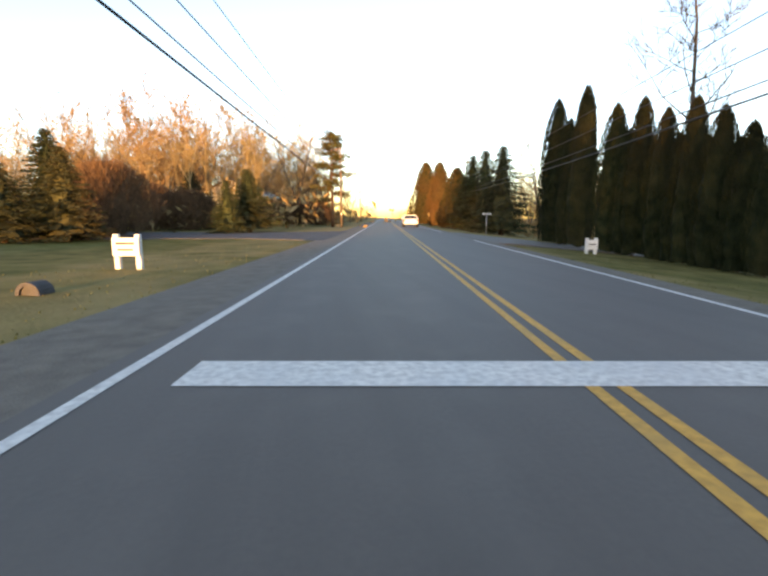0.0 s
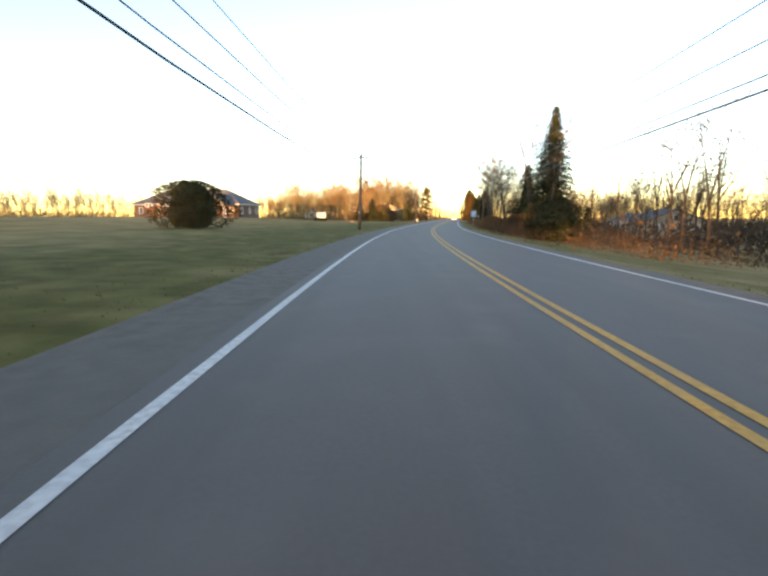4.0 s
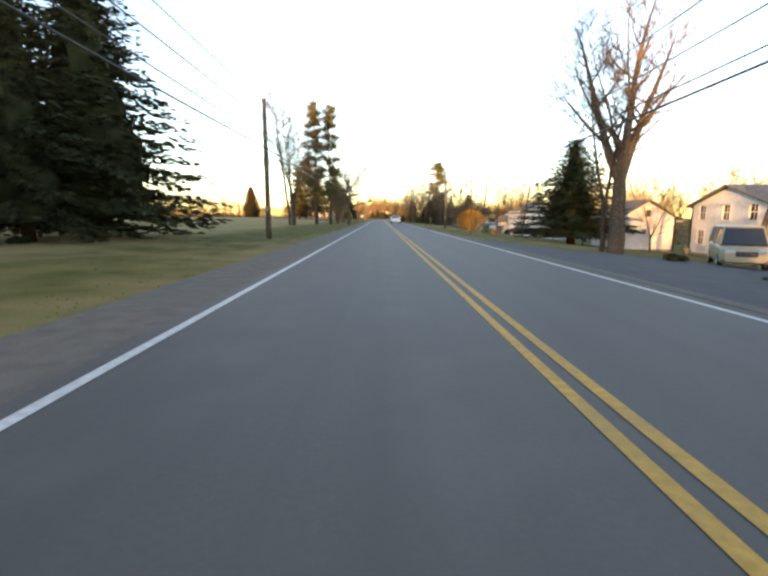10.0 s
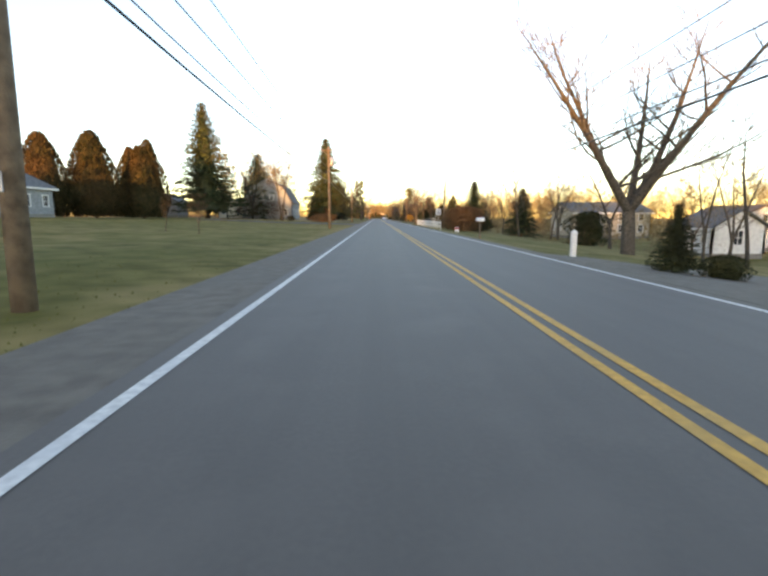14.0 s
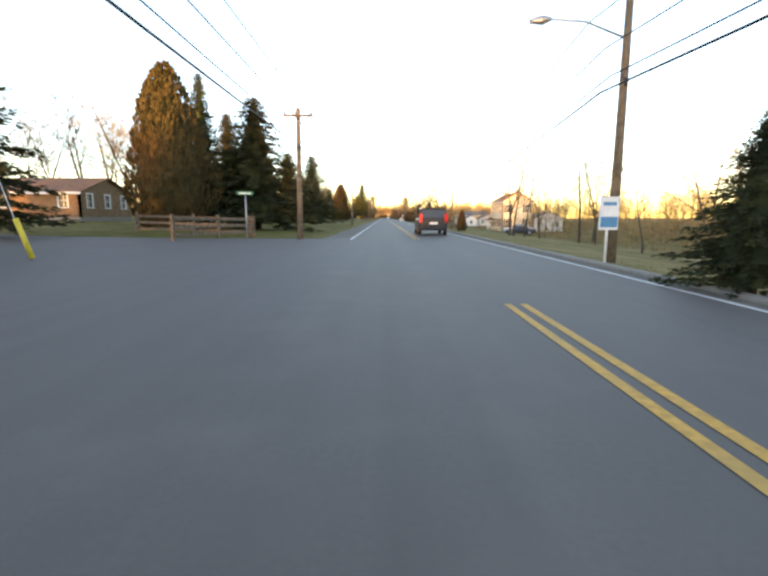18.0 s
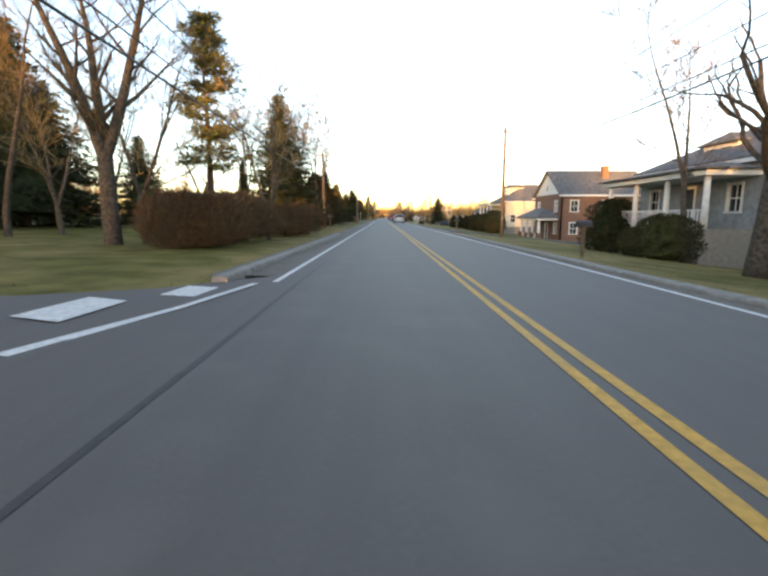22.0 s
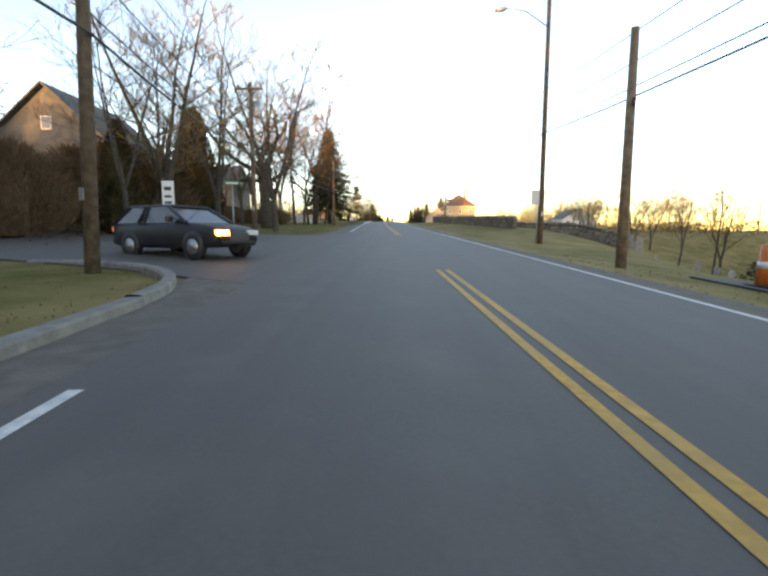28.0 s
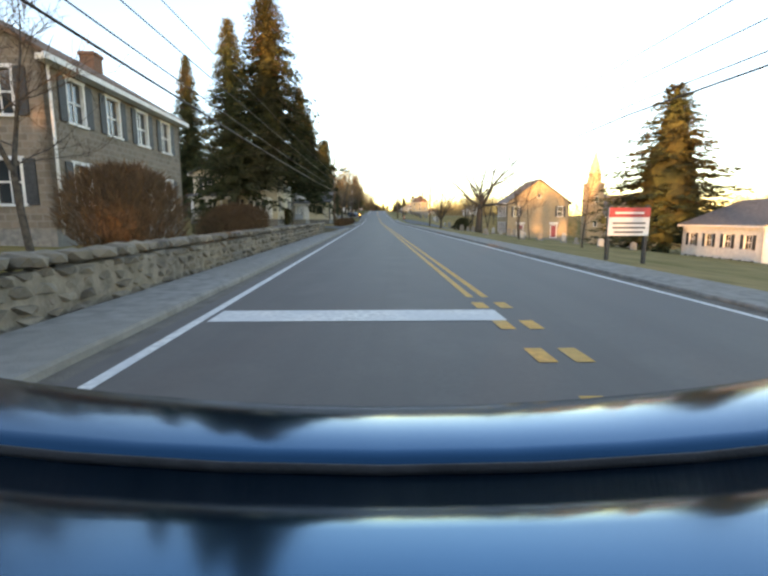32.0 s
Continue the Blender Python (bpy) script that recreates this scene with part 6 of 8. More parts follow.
def curved_kerb(q, u, radius, a0, a1, label):
    """A kerb that turns a corner."""
    v, f = [], []
    prof = [(0, -0.1), (0.01, 0.12), (0.03, 0.14), (0.2, 0.14), (0.24, 0.1), (0.24, -0.1)]
    n = 14
    for i in range(n + 1):
        a = radians(a0 + (a1 - a0) * i / n)
        for d, z in prof:
            v.append(tuple(spot(q + math.sin(a) * (radius - d), u + math.cos(a) * (radius - d), z)))
    for i in range(n):
        for j in range(5):
            k = i * 6 + j
            f.append((k, k + 1, k + 7, k + 6))
    tagged(mesh_object("kerb", v, f, M_PALE if "pale" in label else M_CONCRETE), label, "kerb", kind="structure")


curved_kerb(-739, -9.2, 5.54, 0, 90, "pale concrete kerb curving into an entrance")
curved_kerb(-855, -9.6, 5.18, 0, 90, "worn concrete kerb curving into a side street")
curved_kerb(-717, -9.9, 4.6, -90, 0, "pale concrete kerb curving out of an entrance")
curved_kerb(-574, -9.4, 4.6, 0, 90, "low kerb curving into a side street")


def corner_lawn():
    """Raised grass behind the kerb, rounded where the kerb turns, with a pale path across it."""
    v, f, n = [], [], 8
    qs = [-776 + k * 1.0 for k in range(38)] + [-738 + 0.3 * k for k in range(14)]
    for q in qs:
        edge = -3.88 if q < -739 else -9.2 + math.sqrt(max(0.01, 5.32 ** 2 - (q + 739) ** 2))
        for k in range(n + 1):
            u = edge + (-9.6 - edge) * k / n
            v.append(tuple(spot(q, u, max(0.11, bumpy(q, u) + 0.03))))
    for i in range(len(qs) - 1):
        for k in range(n):
            a = i * (n + 1) + k
            f.append((a, a + 1, a + n + 2, a + n + 1))
    tagged(mesh_object("lawn", v, f, M_GRASS, smooth=True), "raised corner of green lawn behind a kerb", "lawn", kind="structure")
    v, f = [], []
    line = ((-739.9, -4.75, 0.35), (-738.6, -4.8, 0.4), (-737.2, -5.2, 0.45), (-735.8, -5.8, 0.55), (-734.5, -6.6, 0.6))
    for q, u, half in line:
        for s in (-1, 1):
            v.append(tuple(spot(q - s * half * 0.6, u + s * half, max(0.13, bumpy(q, u) + 0.05))))
    for i in range(len(line) - 1):
        f.append((2 * i, 2 * i + 1, 2 * i + 3, 2 * i + 2))
    tagged(mesh_object("path", v, f, M_PALE), "pale concrete path crossing the grass", "paving", kind="structure")


corner_lawn()
apron("leaf_bank", -624, -597, -8.6, -13.5, M_LITTER, "red-brown bed of dead leaves under spruces", lift=0.06, meets_road=False)
apron("leaf_bank", -946, -931, -4.9, -8.5, M_LITTER, "bare brown bank strewn with dead leaves", lift=0.10)


# ---- dry-stone walls, stone by stone ----
def rock_mesh(seed):
    r = random.Random(seed)
    bm = bmesh.new()
    bmesh.ops.create_icosphere(bm, subdivisions=1, radius=0.5)
    for p in bm.verts:
        k = max(abs(p.co.x), abs(p.co.y), abs(p.co.z))
        p.co = p.co.lerp(p.co * (0.5 / k), 0.55) * r.uniform(0.88, 1.1)
    me = bpy.data.meshes.new("stone")
    bm.to_mesh(me)
    bm.free()
    me.materials.append(M_ROCK)
    return me


ROCKS = [rock_mesh(k) for k in range(8)]


def stone_wall(q0, q1, u, height, label, size=0.42, base=None, seed=1):
    r = random.Random(seed)
    w = thing("stone_wall", stand(q0, u), label, "stone wall")
    inv = w.matrix_world.inverted()
    core = kerb(q0, q1, u - 0.14, u + 0.14, height * 0.86, "", "wall_core", M_ROCK, follow=base is None)
    core.parent = w
    core.matrix_parent_inverse = inv
    for key in ("kind", "category"):
        del core[key]
    if base is not None:
        core.location.z = base
    n = 0
    z = 0.0
    while z < height - 0.05:
        hh = r.uniform(0.55, 0.85) * size * 0.62
        q = q0
        while q < q1:
            ln = size * r.uniform(0.6, 1.5)
            p = spot(q + ln / 2, u + r.gauss(0, 0.02), (land(q, u) if base is None else base) + z + hh / 2)
            o = new("stone", ROCKS[n % 8])
            o.parent = w
            o.matrix_parent_inverse = inv
            o.matrix_basis = Matrix.Translation(p) @ Euler((r.gauss(0, .08), r.gauss(0, .08), -heading(q) + math.pi / 2 + r.choice((0, math.pi)) + r.gauss(0, .08))).to_matrix().to_4x4() @ Matrix.Diagonal((ln * 1.05, r.uniform(0.36, 0.5), hh * 1.12, 1))
            n += 1
            q += ln
        z += hh
    return w


stone_wall(-978, -946, -5.15, 0.66, "rough fieldstone retaining wall along the pavement", 0.36, 0.0, 1)
stone_wall(-946, -930, -6.7, 0.5, "tumbled low fieldstone wall above a leafy bank", 0.6, None, 2)
stone_wall(-886, -853, -8.6, 0.85, "low fieldstone retaining wall above a grass strip", 0.55, None, 3)
stone_wall(-826, -774, 9.2, 0.8, "long fieldstone wall on a grass bank", 0.75, None, 4)
stone_wall(-834, -792, 13.6, 0.7, "low fieldstone wall along the old burial ground", 0.7, None, 6)
stone_wall(-868, -836, 25.5, 0.9, "low stone wall round the churchyard", 0.7, None, 5)


# ---- fences, signs, mailboxes ----
def rail_fence(q0, q1, u0, u1, height, rails, spacing, material, label, name="fence", square=0.13, rail_h=0.14):
    n = max(1, round(math.hypot(q1 - q0, u1 - u0) / spacing))
    fz = thing(name, stand(q0, u0), label, "fence")
    inv = fz.matrix_world.inverted()
    pts = [(q0 + (q1 - q0) * i / n, u0 + (u1 - u0) * i / n) for i in range(n + 1)]
    for q, u in pts:
        bm = bmesh.new()
        add_box(bm, -square / 2, square / 2, -square / 2, square / 2, -0.3, height, 0.015)
        bmesh.ops.create_cone(bm, cap_ends=True, segments=4, radius1=square * 0.85, radius2=0.01, depth=0.07, matrix=Matrix.Translation((0, 0, height + 0.035)) @ Matrix.Rotation(math.pi / 4, 4, "Z"))
        o = part("post", bm, material, fz)
        o.matrix_parent_inverse = inv
        o.matrix_basis = stand(q, u, math.degrees(math.atan2(-(u1 - u0), q1 - q0)))
    for (qa, ua), (qb, ub) in zip(pts, pts[1:]):
        a, b = spot(qa, ua, land(qa, ua)), spot(qb, ub, land(qb, ub))
        for k in range(rails):
            z = height * (0.86 - k * 0.66 / (rails - 1) if rails > 2 else 0.82 - 0.44 * k)
            d = b - a
            bm = bmesh.new()
            add_box(bm, -0.025, 0.025, 0, d.length, -rail_h / 2, rail_h / 2, 0.008)
            o = part("rail", bm, material, fz)
            o.matrix_parent_inverse = inv
            o.matrix_basis = Matrix.Translation(a + Vector((0, 0, z))) @ d.to_track_quat("Y", "Z").to_matrix().to_4x4()
    return fz


rail_fence(-377.5, -346, 6.0, 6.0, 0.85, 2, 2.4, M_WPAINT, "white two-rail wooden fence beside the road")
rail_fence(-343.5, -336.5, 6.2, 7.6, 0.85, 2, 2.4, M_WPAINT, "short white two-rail wooden fence by an entrance")
rail_fence(-547, -541, -10.8, -9.0, 1.05, 3, 2.9, M_POLE, "grey split-rail fence at a street corner", square=0.15)
rail_fence(-541, -541, -9.2, -15.5, 1.05, 3, 2.9, M_POLE, "grey split-rail fence along a side lawn", square=0.15)
rail_fence(-687, -685, -26.5, -17.2, 0.8, 6, 2.2, M_TSIDING, "low pale board fence round a wooden house", rail_h=0.15)
rail_fence(-512, -500, 7.6, 7.6, 0.7, 2, 2.4, M_POLE, "low weathered rail fence in front of a house")
pk = rail_fence(-794, -786, -13.2, -13.0, 1.3, 2, 2.6, M_WPAINT, "white picket fence panel in front of trees", rail_h=0.08)
inv = pk.matrix_world.inverted()
for k in range(46):
    q = -794 + 8 * k / 45
    bm = bmesh.new()
    add_box(bm, -0.045, 0.045, 0.03, 0.05, 0.08, 1.35, 0.004)
    o = part("picket", bm, M_WPAINT, pk)
    o.matrix_parent_inverse = inv
    o.matrix_basis = stand(q, -13.15, 90)


def board_sign(name, q, u, width, height, bottom, face, posts, post_mat, label, bars=(), turn=0.0, frame=None, thick=0.05, category="sign"):
    """A board on posts that faces the oncoming camera, with bars for its writing: (z from bottom, height, width share, material)."""
    s = thing(name, stand(q, u, turn), label, category)
    xs = [0.0] if posts == 1 else [-width / 2 + 0.06, width / 2 - 0.06]
    for x in xs:
        tube_part("post", [(x, 0.04, -0.3), (x, 0.04, bottom + height * 0.9)], [0.04, 0.04], post_mat, s, 6) if posts == 1 else box_part("post", x - 0.06, x + 0.06, 0.0, 0.12, -0.3, bottom + height + 0.08, post_mat, s)
    bd = box_part("board", -width / 2, width / 2, -thick, 0.0, bottom, bottom + height, face, s, bevel=0.01)
    for z, h, share, mat in bars:
        box_part("lettering_bar", -width * share / 2, width * share / 2, -thick - 0.008, -thick - 0.002, bottom + z, bottom + z + h, mat, bd, bevel=0)
    return s


board_sign("yard_sign", 10.6, -7.4, 0.62, 0.42, 0.25, M_SIGNWHITE, 2, M_WPAINT, "white painted wooden yard sign on two posts", ((0.26, 0.06, 0.7, M_INK), (0.12, 0.05, 0.6, M_INK)))
board_sign("small_sign", 20, 7.6, 0.5, 0.42, 0.15, M_SIGNWHITE, 2, M_WPAINT, "small white sign in front of an evergreen hedge", ((0.2, 0.05, 0.6, M_INK),))
board_sign("street_sign", 50, 9.6, 0.9, 0.18, 2.0, M_SIGNWHITE, 1, M_METAL, "thin street-name sign on a metal post", ((0.05, 0.08, 0.7, M_INK),))
board_sign("road_sign", -26.5, 5.6, 0.95, 1.1, 1.35, M_SIGNBLUE, 1, M_METAL, "blue roadside notice on a metal post", ((0.82, 0.1, 0.7, M_SIGNWHITE), (0.6, 0.1, 0.8, M_SIGNWHITE), (0.38, 0.08, 0.6, M_SIGNWHITE), (0.16, 0.08, 0.7, M_SIGNWHITE)))
board_sign("business_sign", -22, -22.5, 1.7, 0.95, 0.5, M_SIGNWHITE, 2, M_WPAINT, "white business sign on the office lawn", ((0.5, 0.14, 0.7, M_SIGNGREEN), (0.22, 0.08, 0.6, M_INK)))
board_sign("speed_sign", -374, 6.2, 0.6, 0.75, 1.7, M_SIGNWHITE, 1, M_METAL, "white speed-limit sign on a metal post", ((0.45, 0.16, 0.6, M_INK), (0.12, 0.2, 0.5, M_INK)))
board_sign("yard_sign", -389.2, 6.0, 0.36, 0.30, 0.05, M_SIGNWHITE, 2, M_WPAINT, "small red and white yard sign at the verge", ((0.18, 0.15, 1.0, M_SIGNRED),))
board_sign("street_sign", -544.6, -8.3, 0.75, 0.16, 2.1, M_SIGNGREEN, 1, M_METAL, "green street-name sign on a metal post", ((0.05, 0.06, 0.7, M_SIGNWHITE),), turn=12)
board_sign("realty_sign", -553.6, 4.85, 0.55, 0.95, 0.9, M_SIGNWHITE, 1, M_WPAINT, "white and blue sale sign by a utility pole", ((0.08, 0.3, 0.9, M_SIGNBLUE), (0.7, 0.1, 0.7, M_SIGNBLUE)))
board_sign("monument_sign", -714, -11.2, 1.9, 0.95, 0.45, M_SIGNWHITE, 2, M_BROWNWOOD, "white letter board with a dark wooden frame at an entrance", ((0.66, 0.2, 1.0, M_BROWNWOOD), (0.42, 0.06, 0.7, M_INK), (0.26, 0.06, 0.8, M_INK), (0.1, 0.06, 0.6, M_INK)))
board_sign("street_sign", -838, -8.4, 0.8, 0.17, 2.6, M_SIGNGREEN, 1, M_METAL, "green street-name sign at a corner", ((0.05, 0.06, 0.7, M_SIGNWHITE),), turn=10)
board_sign("road_sign", -841, -10.2, 0.5, 1.1, 1.4, M_SIGNWHITE, 1, M_METAL, "white roadside notice with dark writing", ((0.7, 0.16, 0.6, M_INK), (0.4, 0.1, 0.6, M_INK), (0.15, 0.1, 0.6, M_INK)))
board_sign("road_sign", -836, 7.4, 0.75, 0.8, 2.0, M_METAL, 1, M_METAL, "grey back of a road sign on a post")
board_sign("notice_board", -962.5, 7.8, 1.5, 1.0, 0.9, M_SIGNWHITE, 2, M_DARK, "red-topped white letter board of a church", ((0.66, 0.34, 1.0, M_SIGNRED), (0.42, 0.06, 0.8, M_INK), (0.26, 0.06, 0.8, M_INK), (0.1, 0.06, 0.7, M_INK), (0.78, 0.07, 0.7, M_SIGNWHITE)))
board_sign("yard_sign", -862, -11, 0.6, 0.5, 0.6, M_SIGNWHITE, 2, M_DARK, "small white notice on a lawn under spruces", ((0.28, 0.08, 0.7, M_SIGNBLUE),))
board_sign("small_sign", -466, -7.2, 0.6, 0.4, 0.8, M_YELLOWPL, 1, M_METAL, "small yellow sign at the lawn's edge", ((0.15, 0.08, 0.6, M_INK),))


def mailbox(q, u, material, label, turn=90.0, post=None):
    b = thing("mailbox", stand(q, u, turn), label, "mailbox", "mailboxes")
    box_part("post", -0.05, 0.05, -0.05, 0.05, -0.25, 1.0, post or M_POLE, b)
    bm = bmesh.new()
    add_box(bm, -0.11, 0.11, -0.25, 0.25, 1.0, 1.12, 0.01)
    bmesh.ops.create_cone(bm, cap_ends=True, segments=12, radius1=0.11, radius2=0.11, depth=0.5, matrix=Matrix.Translation((0, 0, 1.12)) @ Matrix.Rotation(math.pi / 2, 4, "X"))
    part("box", bm, material, b)
    box_part("flag", 0.115, 0.125, -0.05, 0.0, 1.1, 1.32, M_SIGNRED, b)


mailbox(-571.6, 6.4, M_SIGNWHITE, "white mailbox on a wooden post", post=M_WPAINT)
mailbox(-644.4, -6.4, M_DARK, "black mailbox on a dark wooden post", -90)
mailbox(-640.5, 6.2, M_DARK, "dark mailbox at the edge of a lawn")
mailbox(-241, 5.0, M_DARK, "dark mailbox on a post beside the verge")
mailbox(-405, 4.7, M_SIGNWHITE, "white mailbox by a driveway")
mailbox(-672, 5.6, M_DARK, "dark mailbox on a lawn's edge")
for q, u, hh, lab in ((-575.5, 6.9, 1.65, "white wooden gatepost beside the verge"), (-419.5, 4.4, 0.75, "short white marker post"), (-503, 6.4, 0.7, "short pale wooden post"), (-508, 6.4, 0.7, "short pale wooden post")):
    ob = thing("marker_post", stand(q, u), lab, "post", "roadside posts")
    bm = bmesh.new()
    add_box(bm, -0.08, 0.08, -0.08, 0.08, -0.3, hh, 0.02)
    part("shaft", bm, M_WPAINT, ob)
    bm = bmesh.new()
    bmesh.ops.create_cone(bm, cap_ends=True, segments=4, radius1=0.13, radius2=0.02, depth=0.1, matrix=Matrix.Translation((0, 0, hh + 0.04)) @ Matrix.Rotation(math.pi / 4, 4, "Z"))
    part("cap", bm, M_WPAINT, ob)
for q, u, hh in ((-176.9, -8.7, 2.0), (-176.3, -9.6, 1.9), (-556, -10.4, 0.95)):
    ob = thing("guy_marker", stand(q, u), "yellow plastic sleeve on a slanting guy wire", "guy wire", "guy wires")
    tube_part("sleeve", [(0.3, 0, 0), (0.0, 0, hh)], [0.06, 0.06], M_YELLOWPL, ob, 8)
    tube_part("wire", [(0.3, 0, -0.2), (-0.35, 0, hh * 2.2)], [0.012, 0.012], M_METAL, ob, 5)
ob = thing("pole_sleeve", stand(-128.7, -6.65), "orange plastic marker at the foot of a pole", "marker")
tube_part("sleeve", [(0, 0, -0.1), (0, 0, 0.95), (0, 0, 1.0)], [0.13, 0.13, 0.08], M_ORANGE, ob, 10)
ob = thing("traffic_cone", stand(-851.5, 7.0), "orange traffic barrel standing on the verge", "traffic cone")
tube_part("barrel", [(0, 0, 0.06), (0, 0, 0.5), (0, 0, 0.9), (0, 0, 0.95)], [0.27, 0.24, 0.2, 0.08], M_ORANGE, ob, 14)
tube_part("band", [(0, 0, 0.42), (0, 0, 0.56)], [0.262, 0.25], M_SIGNWHITE, ob, 14)
box_part("base", -0.33, 0.33, -0.33, 0.33, 0, 0.06, M_RUBBER, ob)
for q, u, turn, mat, lab in ((-243.6, 11.2, 12, M_BINGREEN, "dark green wheeled refuse bin on the verge"), (-243.2, 12.9, -8, M_DARK, "black wheeled refuse bin on the verge")):
    ob = thing("refuse_bin", stand(q, u, turn), lab, "refuse bin", "refuse bins")
    bm = bmesh.new()
    bmesh.ops.create_cone(bm, cap_ends=True, segments=4, radius1=0.38, radius2=0.50, depth=0.92, matrix=Matrix.Translation((0, 0, 0.54)) @ Matrix.Rotation(math.pi / 4, 4, "Z"))
    part("bin_body", bm, mat, ob)
    bm = bmesh.new()
    add_box(bm, -0.38, 0.38, -0.42, 0.38, 1.0, 1.08, 0.03)
    part("lid", bm, mat, ob)
    for x in (-0.28, 0.28):
        tube_part("wheel", [(x - 0.04, 0.3, 0.12), (x + 0.04, 0.3, 0.12)], [0.12, 0.12], M_RUBBER, ob, 10)
ob = thing("cardboard_box", stand(-243.4, 12.05, 5), "brown cardboard box beside refuse bins", "box")
box_part("carton", -0.28, 0.28, -0.25, 0.25, 0, 0.62, M_BROWNWOOD, ob)
ob = thing("culvert_pipe", stand(6.9, -6.9, 0), "dark end of a concrete culvert pipe in the ditch", "culvert")
bm = bmesh.new()
bmesh.ops.create_cone(bm, cap_ends=False, segments=16, radius1=0.19, radius2=0.19, depth=0.34, matrix=Matrix.Translation((0, 0.17, -0.04)) @ Matrix.Rotation(math.pi / 2, 4, "X"))
bmesh.ops.solidify(bm, geom=bm.faces[:], thickness=0.06)
part("pipe", bm, M_DRIVE, ob)
# dark disc that paints in the shade of the open bore
bm = bmesh.new()
bmesh.ops.create_cone(bm, cap_ends=True, segments=16, radius1=0.16, radius2=0.16, depth=0.1, matrix=Matrix.Translation((0, 0.09, -0.04)) @ Matrix.Rotation(math.pi / 2, 4, "X"))
part("bore_shade_disc", bm, M_DARK, ob)
r = random.Random(5)
for k in range(66):
    if k < 34:
        q, u = r.uniform(-935, -872), r.uniform(9.5, 26)
        if q > -884 and u < 24:
            u = r.uniform(24.2, 34)
        hh = r.uniform(0.4, 0.85)
    else:
        q, u, hh = r.uniform(-832, -790), r.uniform(14.8, 33), r.uniform(0.9, 1.8)
    g = thing("gravestone", stand(q, u, r.uniform(-8, 8)), "pale weathered gravestone in the churchyard grass", "gravestone", "gravestones")
    box_part("plinth", -0.34, 0.34, -0.16, 0.16, -0.15, 0.1, M_CONCRETE, g)
    bm = bmesh.new()
    w = r.uniform(0.22, 0.32)
    add_box(bm, -w, w, -0.07, 0.07, 0.1, hh, 0.02)
    bmesh.ops.create_cone(bm, cap_ends=True, segments=14, radius1=w * 0.97, radius2=w * 0.97, depth=0.13, matrix=Matrix.Translation((0, 0, hh)) @ Matrix.Rotation(math.pi / 2, 4, "X"))
    part("slab", bm, M_CONCRETE if k % 3 else M_PALE, g)
for q, u in ((-31, -13.6), (-32.2, -12.8), (-33, -13.9), (-30.4, -12.4), (-33.8, -12.9), (-31.6, -14.6)):
    ob = tagged(new("boulder", ROCKS[int(abs(q * 3)) % 8]), "grey boulder edging a planted bed on the lawn", "boulder", "bed boulders")
    ob.matrix_world = stand(q, u, q * 50) @ Matrix.Translation((0, 0, 0.14)) @ Matrix.Diagonal((0.7, 0.5, 0.36, 1))


